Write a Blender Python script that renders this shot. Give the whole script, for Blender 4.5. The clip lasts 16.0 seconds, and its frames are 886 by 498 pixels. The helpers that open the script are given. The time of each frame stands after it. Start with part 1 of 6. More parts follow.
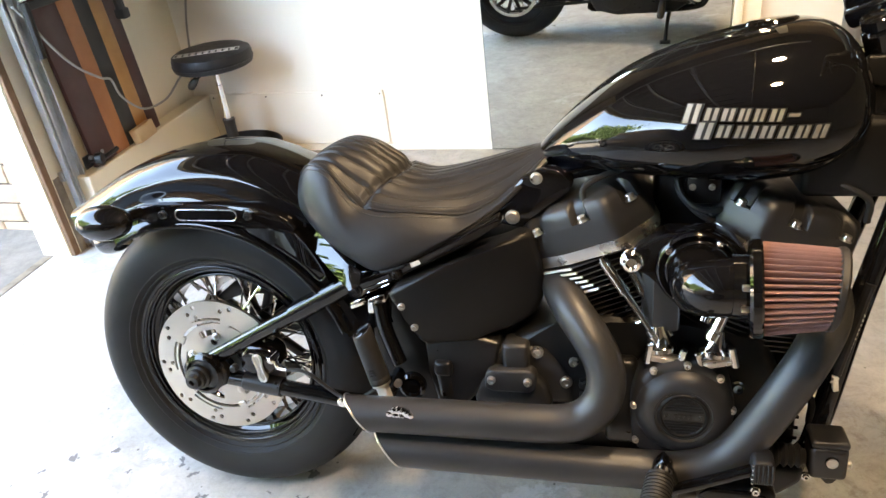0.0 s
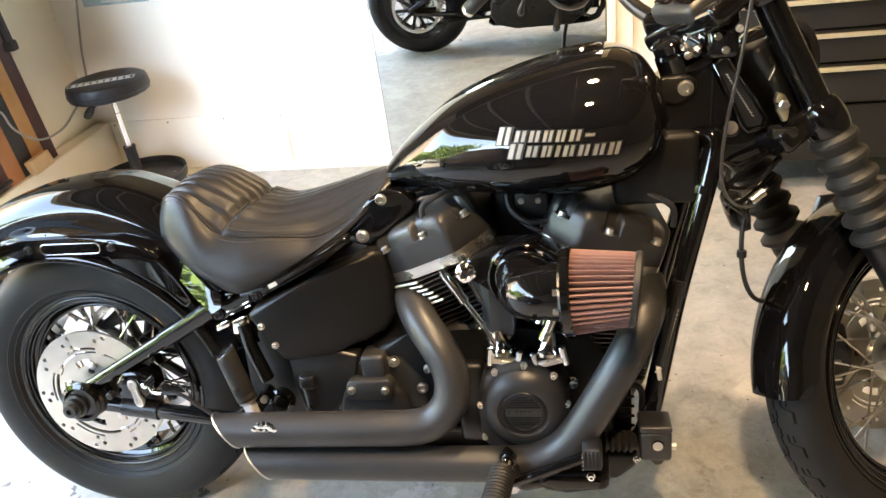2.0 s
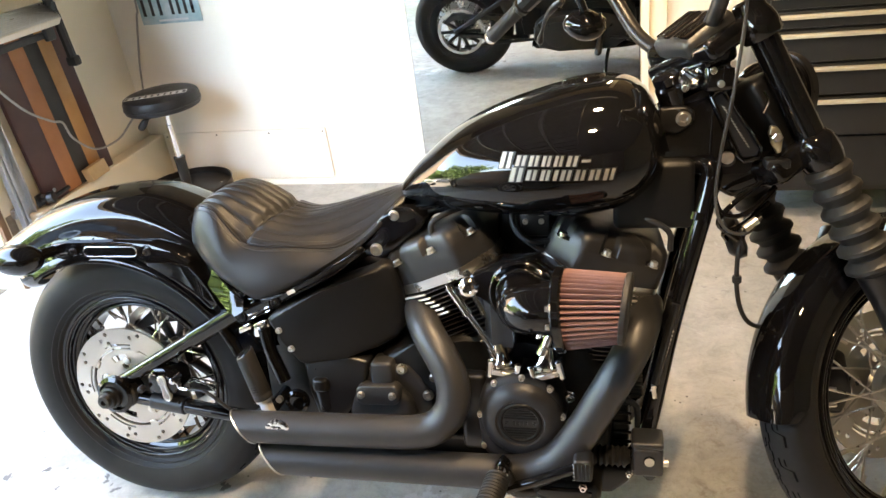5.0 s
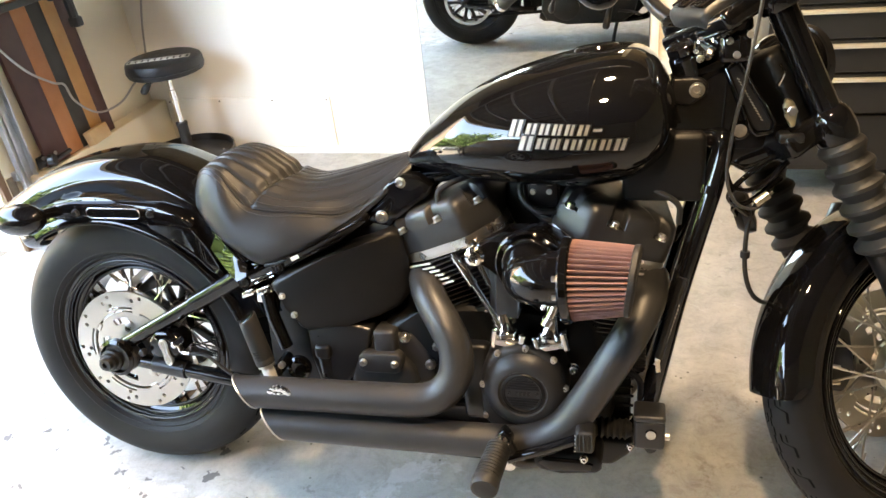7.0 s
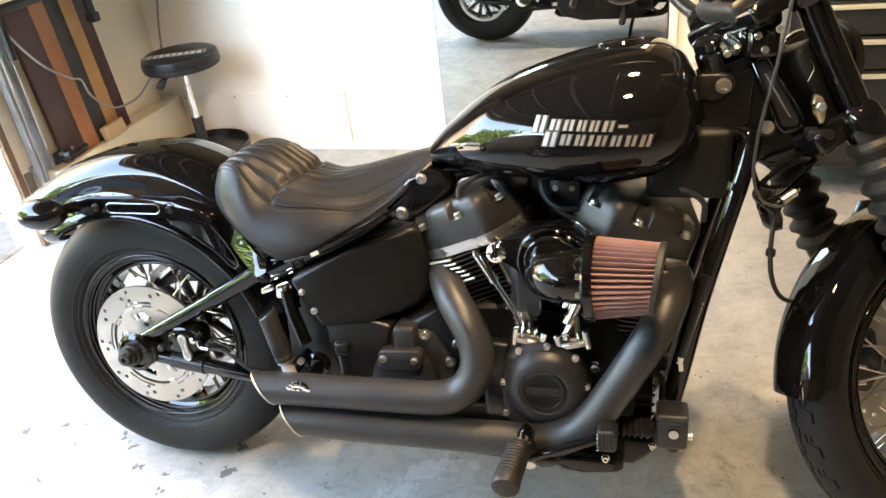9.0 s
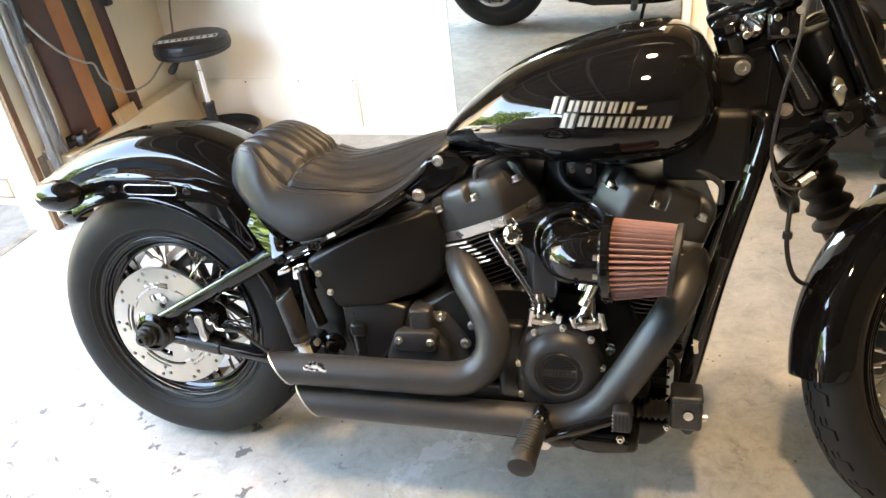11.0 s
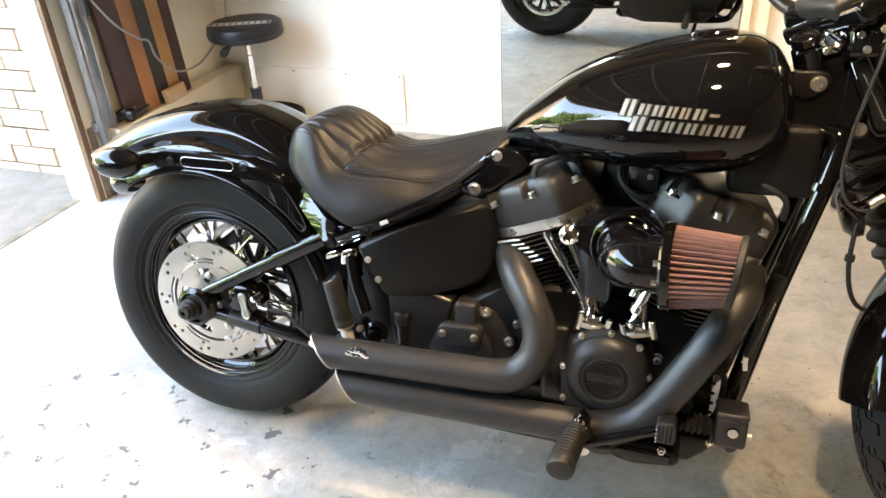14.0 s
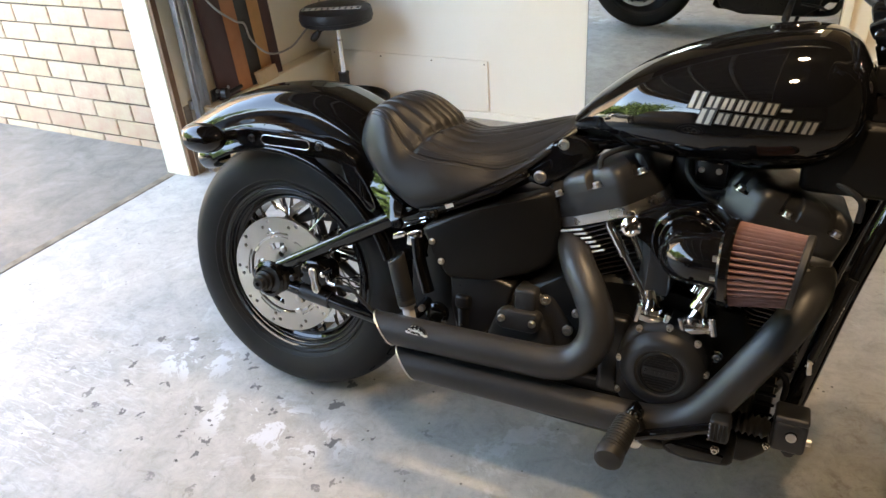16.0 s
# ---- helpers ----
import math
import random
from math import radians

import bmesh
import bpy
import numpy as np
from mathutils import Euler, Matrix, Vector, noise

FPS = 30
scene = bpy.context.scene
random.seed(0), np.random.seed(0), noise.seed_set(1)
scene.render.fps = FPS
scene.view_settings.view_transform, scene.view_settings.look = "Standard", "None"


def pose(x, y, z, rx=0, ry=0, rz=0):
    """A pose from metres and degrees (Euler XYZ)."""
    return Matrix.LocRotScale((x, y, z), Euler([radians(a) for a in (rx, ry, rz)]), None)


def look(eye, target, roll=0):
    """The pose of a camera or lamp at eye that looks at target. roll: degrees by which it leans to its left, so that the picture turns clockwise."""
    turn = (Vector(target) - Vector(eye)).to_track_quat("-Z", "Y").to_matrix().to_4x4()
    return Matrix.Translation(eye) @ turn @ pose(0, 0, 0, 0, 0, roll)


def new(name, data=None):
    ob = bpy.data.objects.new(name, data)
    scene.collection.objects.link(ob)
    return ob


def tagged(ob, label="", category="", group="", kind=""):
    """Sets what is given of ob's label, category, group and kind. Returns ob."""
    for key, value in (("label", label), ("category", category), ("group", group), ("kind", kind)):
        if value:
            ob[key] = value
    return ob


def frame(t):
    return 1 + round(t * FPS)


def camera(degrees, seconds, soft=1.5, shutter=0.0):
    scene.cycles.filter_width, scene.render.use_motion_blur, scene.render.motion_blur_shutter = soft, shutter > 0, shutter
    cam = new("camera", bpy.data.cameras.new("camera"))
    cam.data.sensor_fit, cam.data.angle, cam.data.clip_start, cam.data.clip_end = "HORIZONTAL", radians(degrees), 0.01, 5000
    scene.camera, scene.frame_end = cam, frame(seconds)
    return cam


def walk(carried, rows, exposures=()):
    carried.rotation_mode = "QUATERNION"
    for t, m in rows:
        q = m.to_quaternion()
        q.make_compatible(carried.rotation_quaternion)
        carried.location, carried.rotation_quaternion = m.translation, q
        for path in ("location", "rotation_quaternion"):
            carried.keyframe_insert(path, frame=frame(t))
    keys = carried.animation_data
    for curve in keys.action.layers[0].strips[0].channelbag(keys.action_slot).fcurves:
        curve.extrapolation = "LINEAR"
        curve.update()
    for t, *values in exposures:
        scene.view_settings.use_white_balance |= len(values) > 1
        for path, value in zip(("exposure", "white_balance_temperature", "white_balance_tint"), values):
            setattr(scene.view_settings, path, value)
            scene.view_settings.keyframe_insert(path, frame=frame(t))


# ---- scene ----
cam = camera(61.2, 16.0)
PATH = [
    (0, (0.865, -1.080, 1.274), (0.325, 0.567, 0.277), -7.49),
    (0.5, (0.877, -1.081, 1.279), (0.374, 0.561, 0.254), -8.55),
    (1, (0.885, -1.089, 1.285), (0.458, 0.568, 0.250), -7.75),
    (1.5, (0.926, -1.094, 1.301), (0.597, 0.591, 0.275), -7.35),
    (2, (1.050, -1.112, 1.310), (0.653, 0.578, 0.318), -8.05),
    (2.5, (1.149, -1.140, 1.311), (0.523, 0.466, 0.297), -7.70),
    (3, (1.153, -1.166, 1.320), (0.474, 0.423, 0.312), -9.96),
    (3.5, (1.138, -1.179, 1.330), (0.535, 0.467, 0.368), -8.85),
    (4, (1.127, -1.175, 1.335), (0.560, 0.504, 0.408), -8.50),
    (4.2, (1.131, -1.171, 1.337), (0.581, 0.513, 0.409), -8.62),
    (6.3, (1.146, -1.159, 1.327), (0.660, 0.521, 0.356), -6.97),
    (6.5, (1.143, -1.157, 1.323), (0.663, 0.519, 0.343), -6.89),
    (7, (1.128, -1.163, 1.322), (0.607, 0.491, 0.326), -6.76),
    (7.5, (1.110, -1.162, 1.318), (0.565, 0.471, 0.298), -6.71),
    (8, (1.108, -1.160, 1.318), (0.574, 0.478, 0.303), -7.16),
    (8.5, (1.106, -1.160, 1.320), (0.575, 0.487, 0.317), -7.11),
    (9, (1.106, -1.160, 1.319), (0.559, 0.483, 0.318), -6.95),
    (9.2, (1.106, -1.160, 1.319), (0.558, 0.481, 0.315), -7.48),
    (11.3, (1.088, -1.177, 1.311), (0.523, 0.438, 0.275), -6.92),
    (11.5, (1.087, -1.175, 1.308), (0.521, 0.433, 0.262), -6.82),
    (12, (1.077, -1.175, 1.302), (0.527, 0.419, 0.226), -6.00),
    (12.5, (1.051, -1.178, 1.294), (0.523, 0.426, 0.223), -4.46),
    (13, (1.009, -1.188, 1.290), (0.498, 0.439, 0.246), -4.01),
    (13.5, (1.001, -1.198, 1.292), (0.484, 0.437, 0.264), -4.47),
    (14, (1.032, -1.201, 1.293), (0.418, 0.415, 0.287), -3.31),
    (14.5, (1.094, -1.191, 1.300), (0.419, 0.406, 0.303), -3.23),
    (15, (1.112, -1.195, 1.306), (0.320, 0.343, 0.303), -4.59),
    (15.5, (1.098, -1.207, 1.301), (0.235, 0.290, 0.294), -5.08),
    (16, (1.082, -1.211, 1.295), (0.265, 0.305, 0.277), -4.12),
]
EXPOSURES = [(0, 5.6, 8150, 10), (1.0, 5.8, 8350, 10), (1.5, 5.88, 8550, 10), (2.0, 5.97, 8450, 10), (2.5, 5.85, 8300, 10), (3.4, 5.55, 8200, 10), (4, 5.6, 8300, 10), (6.5, 5.92, 8350, 10), (9, 5.87, 8350, 10),
             (12.5, 5.88, 8400, 10), (14.2, 5.64, 8450, 10), (15, 5.13, 8150, 10), (16, 4.82, 8050, 10)]
walk(cam, [(t, look(eye, target, roll)) for t, eye, target, roll in PATH], EXPOSURES)

# ---------------- world, sun, exposure ----------------
world = bpy.data.worlds.new("sky")
scene.world = world
world.use_nodes = True
wn = world.node_tree
sky = wn.nodes.new("ShaderNodeTexSky")
sky.sky_type = "NISHITA"
sky.sun_disc = False
sky.sun_elevation = radians(55)
sky.sun_rotation = radians(100)
wn.links.new(sky.outputs[0], wn.nodes["Background"].inputs[0])
wn.nodes["Background"].inputs[1].default_value = 0.15
sun = new("sun", bpy.data.lights.new("sun", "SUN"))
sun.data.energy, sun.data.angle, sun.data.color = 5.0, radians(0.5), (1.0, 0.96, 0.90)
sun.matrix_world = look((5.0, -1.6, 7.4), (0, 0, 0))
# two warm ceiling lamps, inside their round fittings
LAMPS = ((1.06, 0.29, 2.50), (1.12, -0.87, 2.50))
for at, watts in zip(LAMPS, (0.95, 0.72)):
    lamp = new("ceiling_lamp_light", bpy.data.lights.new("ceiling_lamp_light", "AREA"))
    lamp.data.shape, lamp.data.size, lamp.data.energy, lamp.data.color = "DISK", 0.16, watts, (1.0, 0.77, 0.54)
    lamp.matrix_world = look((at[0], at[1], at[2] - 0.035), (at[0], at[1], 0.0))
# ---------------- small tools ----------------
def tree(name):
    m = bpy.data.materials.new(name)
    m.use_nodes = True
    return m, m.node_tree, m.node_tree.nodes["Principled BSDF"]


def node(nt, kind, **kw):
    n = nt.nodes.new(kind)
    for key, value in kw.items():
        n.inputs[key].default_value = value
    return n


def ramp(nt, fac, stops):
    r = nt.nodes.new("ShaderNodeValToRGB")
    while len(r.color_ramp.elements) < len(stops):
        r.color_ramp.elements.new(0.5)
    for e, (p, c) in zip(r.color_ramp.elements, stops):
        e.position, e.color = p, (*c, 1)
    nt.links.new(fac, r.inputs[0])
    return r.outputs[0]


def coords(nt, which="Object", scale=(1, 1, 1)):
    tc, mp = nt.nodes.new("ShaderNodeTexCoord"), nt.nodes.new("ShaderNodeMapping")
    mp.inputs["Scale"].default_value = scale
    nt.links.new(tc.outputs[which], mp.inputs[0])
    return mp.outputs[0]


def noise_fac(nt, co, scale, detail=4.0, rough=0.6, distort=0.0):
    n = node(nt, "ShaderNodeTexNoise", Scale=scale, Detail=detail, Roughness=rough, Distortion=distort)
    nt.links.new(co, n.inputs["Vector"])
    return n.outputs["Fac"]


def bump(nt, b, height, strength, dist=0.001):
    n = node(nt, "ShaderNodeBump", Strength=strength, Distance=dist)
    nt.links.new(height, n.inputs["Height"])
    old = b.inputs["Normal"].links
    if old:
        nt.links.new(old[0].from_socket, n.inputs["Normal"])
    nt.links.new(n.outputs[0], b.inputs["Normal"])


def mixed(nt, fac, a, b, mode="MIX"):
    m = nt.nodes.new("ShaderNodeMix")
    m.data_type, m.blend_type = "RGBA", mode
    for sock, v in ((m.inputs[0], fac), (m.inputs[6], a), (m.inputs[7], b)):
        if isinstance(v, (tuple, float, int)):
            sock.default_value = (*v, 1) if isinstance(v, tuple) else v
        else:
            nt.links.new(v, sock)
    return m.outputs[2]


def surface(name, c0, c1, rough=0.5, metal=0.0, scale=8.0, grain=120.0, relief=0.15, rvar=0.1, coat=0.0, dist=0.0006):
    """A surface that varies between two colours, with fine relief and uneven gloss."""
    m, nt, b = tree(name)
    co = coords(nt)
    big, fine = noise_fac(nt, co, scale, 5.0), noise_fac(nt, co, grain, 3.0)
    nt.links.new(ramp(nt, big, [(0.3, c0), (0.7, c1)]), b.inputs["Base Color"])
    rr = ramp(nt, noise_fac(nt, co, scale * 2.3, 4.0), [(0.3, (rough - rvar,) * 3), (0.7, (rough + rvar,) * 3)])
    nt.links.new(rr, b.inputs["Roughness"])
    b.inputs["Metallic"].default_value = metal
    b.inputs["Coat Weight"].default_value = coat
    b.inputs["Coat Roughness"].default_value = 0.02
    if relief:
        bump(nt, b, fine, relief, dist)
    return m


GLOSS = surface("gloss_black_paint", (0.0035, 0.0035, 0.0038), (0.0048, 0.0048, 0.0054), 0.12, 0, 4, 300, 0.0, 0.03, 1.0)
GLOSS.node_tree.nodes["Principled BSDF"].inputs["Specular IOR Level"].default_value = 0.0
SATIN = surface("satin_black_metal", (0.006, 0.006, 0.0064), (0.010, 0.010, 0.0105), 0.32, 0.0, 9, 500, 0.05, 0.06)
MATTE = surface("matte_black_powder_coat", (0.0165, 0.0167, 0.0175), (0.0235, 0.0238, 0.0248), 0.40, 0, 10, 900, 0.12, 0.05)
EXHAUST = surface("matte_black_ceramic_coat", (0.020, 0.020, 0.0205), (0.028, 0.028, 0.0285), 0.42, 0.0, 12, 1100, 0.08, 0.02)
LEATHER = surface("black_vinyl_leather", (0.0155, 0.0155, 0.0165), (0.0215, 0.0215, 0.0228), 0.41, 0, 14, 420, 0.35, 0.06)
LEATHER.node_tree.nodes["Principled BSDF"].inputs["Specular IOR Level"].default_value = 0.34
RUBBER = surface("black_rubber", (0.008, 0.008, 0.008), (0.014, 0.0138, 0.0135), 0.58, 0, 11, 260, 0.25, 0.08)
PLASTIC = surface("dark_plastic", (0.013, 0.013, 0.013), (0.022, 0.022, 0.022), 0.5, 0, 12, 400, 0.2, 0.06)
DARKPLASTIC = surface("black_moulded_plastic", (0.0035, 0.0035, 0.0035), (0.006, 0.006, 0.006), 0.42, 0, 10, 900, 0.12, 0.05)
DARKPLASTIC.node_tree.nodes["Principled BSDF"].inputs["Specular IOR Level"].default_value = 0.3
DISC = surface("brushed_brake_steel", (0.48, 0.455, 0.41), (0.56, 0.53, 0.485), 0.32, 1.0, 5, 900, 0.0, 0.03)
tg = DISC.node_tree.nodes.new("ShaderNodeTangent")
tg.direction_type, tg.axis = "RADIAL", "Y"
DISC.node_tree.links.new(tg.outputs[0], DISC.node_tree.nodes["Principled BSDF"].inputs["Tangent"])
DISC.node_tree.nodes["Principled BSDF"].inputs["Anisotropic"].default_value = 0.7
FINEDGE = surface("bare_fin_metal", (0.70, 0.69, 0.67), (0.78, 0.77, 0.75), 0.45, 0.6, 7, 400, 0.0, 0.04)
EDGE = surface("machined_edge_metal", (0.55, 0.54, 0.52), (0.64, 0.63, 0.61), 0.28, 1.0, 7, 400, 0.0, 0.04)
CHROME = surface("chrome", (0.75, 0.74, 0.72), (0.85, 0.84, 0.82), 0.09, 1.0, 10, 200, 0.0, 0.04)
STEEL = surface("brushed_steel", (0.55, 0.535, 0.50), (0.66, 0.64, 0.60), 0.32, 1.0, 20, 500, 0.12, 0.07)
BADGE_METAL = surface("worn_badge_metal", (0.350, 0.318, 0.273), (0.441, 0.407, 0.350), 0.36, 0.55, 40, 400, 0.0, 0.05)
ALU = surface("machined_aluminium", (0.64, 0.63, 0.60), (0.72, 0.71, 0.68), 0.30, 1.0, 8, 400, 0.0, 0.04)
PULL = surface("pale_anodised_pull", (0.62, 0.56, 0.46), (0.70, 0.64, 0.53), 0.4, 0.5, 8, 400, 0.0, 0.04)
FOILED = surface("yellowed_zinc", (0.62, 0.55, 0.38), (0.72, 0.65, 0.48), 0.30, 1.0, 30, 300, 0.1, 0.05)
ZINC = surface("galvanised_steel", (0.40, 0.42, 0.44), (0.58, 0.60, 0.62), 0.38, 0.9, 14, 120, 0.1, 0.1)
FILTER = surface("red_oiled_cotton_gauze", (0.160, 0.083, 0.074), (0.212, 0.114, 0.102), 0.85, 0, 20, 700, 0.6, 0.05)
CREAM = surface("cream_wall_paint", (0.83, 0.735, 0.555), (0.88, 0.795, 0.635), 0.55, 0, 1.6, 90, 0.12, 0.08)
WHITE = surface("white_board_paint", (0.84, 0.775, 0.66), (0.88, 0.825, 0.715), 0.42, 0, 1.4, 60, 0.08, 0.08)
TIMBER = surface("brown_timber", (0.16, 0.085, 0.045), (0.26, 0.15, 0.085), 0.65, 0, 9, 90, 0.5, 0.08)
RUST = surface("dark_grime", (0.10, 0.075, 0.05), (0.30, 0.25, 0.19), 0.8, 0, 12, 90, 0.5, 0.08)
MESH_GREY = surface("grey_cable_jacket", (0.30, 0.29, 0.26), (0.38, 0.36, 0.33), 0.5, 0, 30, 300, 0.1, 0.05)
DARKGLASS = surface("smoked_lens", (0.006, 0.005, 0.005), (0.010, 0.008, 0.008), 0.06, 0, 5, 100, 0.0, 0.02, 1.0)
TOOLBLACK = surface("black_tool_chest_paint", (0.010, 0.010, 0.010), (0.016, 0.016, 0.016), 0.35, 0, 5, 300, 0.1, 0.06)
PALE = surface("pale_print", (0.62, 0.61, 0.58), (0.72, 0.71, 0.68), 0.5, 0, 40, 300, 0.0, 0.05)
PLATEBLUE = surface("teal_plate_paint", (0.16, 0.34, 0.38), (0.58, 0.64, 0.62), 0.4, 0, 9, 200, 0.0, 0.05)
FOIL = surface("wood_block", (0.52, 0.36, 0.19), (0.62, 0.45, 0.27), 0.7, 0, 12, 120, 0.4, 0.06)
CARBODY = surface("white_car_paint", (0.75, 0.75, 0.75), (0.8, 0.8, 0.8), 0.2, 0, 4, 200, 0.0, 0.03, 1.0)
BARK = surface("bark", (0.09, 0.065, 0.045), (0.17, 0.13, 0.10), 0.9, 0, 14, 60, 0.8, 0.05)
LEAF = surface("foliage", (0.045, 0.085, 0.018), (0.10, 0.17, 0.035), 0.6, 0, 1.5, 8, 0.2, 0.1)
CABLE = surface("dark_grey_cable", (0.035, 0.035, 0.034), (0.06, 0.058, 0.055), 0.35, 0.2, 30, 300, 0.1, 0.05)
THREAD = surface("grey_thread", (0.055, 0.055, 0.055), (0.085, 0.085, 0.083), 0.7, 0, 40, 300, 0.0, 0.05)
# overhead shade put into the colour, so the gloss paint reflects it dark
DIM = surface("darkened_overhead", (0.020, 0.0195, 0.019), (0.032, 0.031, 0.030), 0.75, 0, 2.0, 60, 0.3, 0.08)
# beige dimmed to keep reflections dark while still bouncing some fill
BOUNCE = surface("dimmed_bounce_wall", (0.135, 0.119, 0.097), (0.198, 0.173, 0.144), 0.7, 0, 1.6, 90, 0.12, 0.08)
# darker tan that tones down what seat, mudguard and tank reflect
BARE = surface("dark_tan_upper_wall", (0.15, 0.105, 0.065), (0.22, 0.16, 0.105), 0.7, 0, 3, 90, 0.3, 0.08)
STRIPES = [surface("board_" + n, a, b, 0.45, 0, 6, 120, 0.25, 0.08) for n, a, b in (
    ("maroon", (0.055, 0.020, 0.018), (0.085, 0.034, 0.028)), ("orange", (0.36, 0.13, 0.045), (0.46, 0.19, 0.075)),
    ("charcoal", (0.018, 0.015, 0.014), (0.032, 0.028, 0.024)), ("honey", (0.46, 0.22, 0.075), (0.58, 0.31, 0.12)),
    ("mahogany", (0.050, 0.016, 0.014), (0.075, 0.026, 0.022)))]


def zone(nt, cx, cy, rx, ry, inner=0.5, outer=1.15):
    """A soft-edged oval of the floor, white inside."""
    tc, mp, ln = nt.nodes.new("ShaderNodeTexCoord"), nt.nodes.new("ShaderNodeMapping"), nt.nodes.new("ShaderNodeVectorMath")
    mp.inputs["Scale"].default_value = (1 / rx, 1 / ry, 0)
    mp.inputs["Location"].default_value = (-cx / rx, -cy / ry, 0)
    nt.links.new(tc.outputs["Object"], mp.inputs[0])
    ln.operation = "LENGTH"
    nt.links.new(mp.outputs[0], ln.inputs[0])
    return ramp(nt, halved(nt, ln.outputs["Value"]), [(inner / 2, (1, 1, 1)), (outer / 2, (0, 0, 0))])


def halved(nt, v):
    m = nt.nodes.new("ShaderNodeMath")
    m.operation = "MULTIPLY"
    m.inputs[1].default_value = 0.5
    nt.links.new(v, m.inputs[0])
    return m.outputs[0]


def concrete_material(name, c0, c1, pale, spots, broom):
    m, nt, b = tree(name)
    co = coords(nt)
    big, mid, fine = noise_fac(nt, co, 0.9, 6.0, 0.62, 0.4), noise_fac(nt, co, 6.5, 6.0, 0.65, 0.6), noise_fac(nt, co, 130, 3.0)
    col = ramp(nt, big, [(0.32, c0), (0.68, c1)])
    col = mixed(nt, ramp(nt, mid, [(0.35, (0, 0, 0)), (0.75, (0.6, 0.6, 0.6))]), col, tuple(v * 0.72 for v in c0))
    # trowel marks and scuffs at two finer scales
    scuff = noise_fac(nt, co, 17.0, 8.0, 0.78, 0.8)
    col = mixed(nt, 1.0, col, ramp(nt, scuff, [(0.30, (0.74, 0.74, 0.73)), (0.50, (1.0, 1.0, 1.0)), (0.72, (1.16, 1.16, 1.15))]), "MULTIPLY")
    speck = noise_fac(nt, co, 70.0, 6.0, 0.8)
    col = mixed(nt, 1.0, col, ramp(nt, speck, [(0.28, (0.80, 0.79, 0.78)), (0.45, (1.0, 1.0, 1.0)), (0.75, (1.08, 1.08, 1.07))]), "MULTIPLY")
    if pale:
        patch = ramp(nt, noise_fac(nt, co, 2.6, 9.0, 0.74, 0.9), [(0.60, (0, 0, 0)), (0.64, (0.35, 0.35, 0.35))])
        col = mixed(nt, patch, col, pale)
        # flaking paint behind the rear wheel
        flake = ramp(nt, noise_fac(nt, co, 9.0, 7.0, 0.72, 0.5), [(0.515, (0, 0, 0)), (0.535, (0.85, 0.85, 0.85))])
        col = mixed(nt, mixed(nt, 1.0, flake, mixed(nt, 1.0, zone(nt, -0.36, -0.06, 0.17, 0.10), zone(nt, 0.0, -0.20, 0.26, 0.10), "LIGHTEN"), "MULTIPLY"), col, pale)
        # brushed white streaks towards the doorway
        streak = ramp(nt, noise_fac(nt, coords(nt, "Object", (9, 34, 1)), 1.6, 8.0, 0.75, 1.2), [(0.50, (0, 0, 0)), (0.60, (0.7, 0.7, 0.7))])
        col = mixed(nt, mixed(nt, 1.0, streak, zone(nt, -0.70, -0.42, 0.45, 0.50, 0.2, 1.1), "MULTIPLY"), col, pale)
        # brown blotches in front of the engine
        blot = ramp(nt, noise_fac(nt, co, 24.0, 8.0, 0.8, 0.4), [(0.50, (0, 0, 0)), (0.64, (0.65, 0.65, 0.65))])
        col = mixed(nt, mixed(nt, 1.0, blot, mixed(nt, 1.0, zone(nt, 1.33, 0.32, 0.16, 0.14, 0.1, 1.1), zone(nt, 1.30, 0.10, 0.26, 0.12, 0.1, 1.1), "LIGHTEN"), "MULTIPLY"), col, (0.17, 0.125, 0.085))
    if spots:
        vo = node(nt, "ShaderNodeTexVoronoi", Scale=13.0, Randomness=1.0)
        warp = nt.nodes.new("ShaderNodeMixRGB")
        warp.blend_type, warp.inputs[0].default_value = "ADD", 0.08
        nz = node(nt, "ShaderNodeTexNoise", Scale=46.0, Detail=4.0)
        nt.links.new(co, nz.inputs["Vector"])
        nt.links.new(co, warp.inputs[1])
        nt.links.new(nz.outputs["Color"], warp.inputs[2])
        nt.links.new(warp.outputs[0], vo.inputs["Vector"])
        s = ramp(nt, vo.outputs["Distance"], [(0.15, (1, 1, 1)), (0.19, (0, 0, 0))])
        thin = ramp(nt, noise_fac(nt, co, 1.6, 3.0), [(0.54, (0, 0, 0)), (0.62, (0.35, 0.35, 0.35))])
        where = mixed(nt, 1.0, thin, zone(nt, -0.14, -0.14, 0.60, 0.34, 0.72, 1.1), "LIGHTEN")
        col = mixed(nt, mixed(nt, 1.0, s, where, "MULTIPLY"), col, spots)
        # tiny black grit
        v2 = node(nt, "ShaderNodeTexVoronoi", Scale=17.0)
        nt.links.new(co, v2.inputs["Vector"])
        col = mixed(nt, ramp(nt, v2.outputs["Distance"], [(0.045, (0.8, 0.8, 0.8)), (0.065, (0, 0, 0))]), col, (0.05, 0.05, 0.045))
    nt.links.new(col, b.inputs["Base Color"])
    nt.links.new(ramp(nt, mid, [(0.3, (0.38,) * 3), (0.7, (0.68,) * 3)]), b.inputs["Roughness"])
    bump(nt, b, fine, 0.25, 0.0012)
    bump(nt, b, mid, 0.2, 0.002)
    if broom:
        bump(nt, b, noise_fac(nt, coords(nt, "Object", (1.5, 60, 1)), 2.0, 3.0), 0.5, 0.002)
    return m


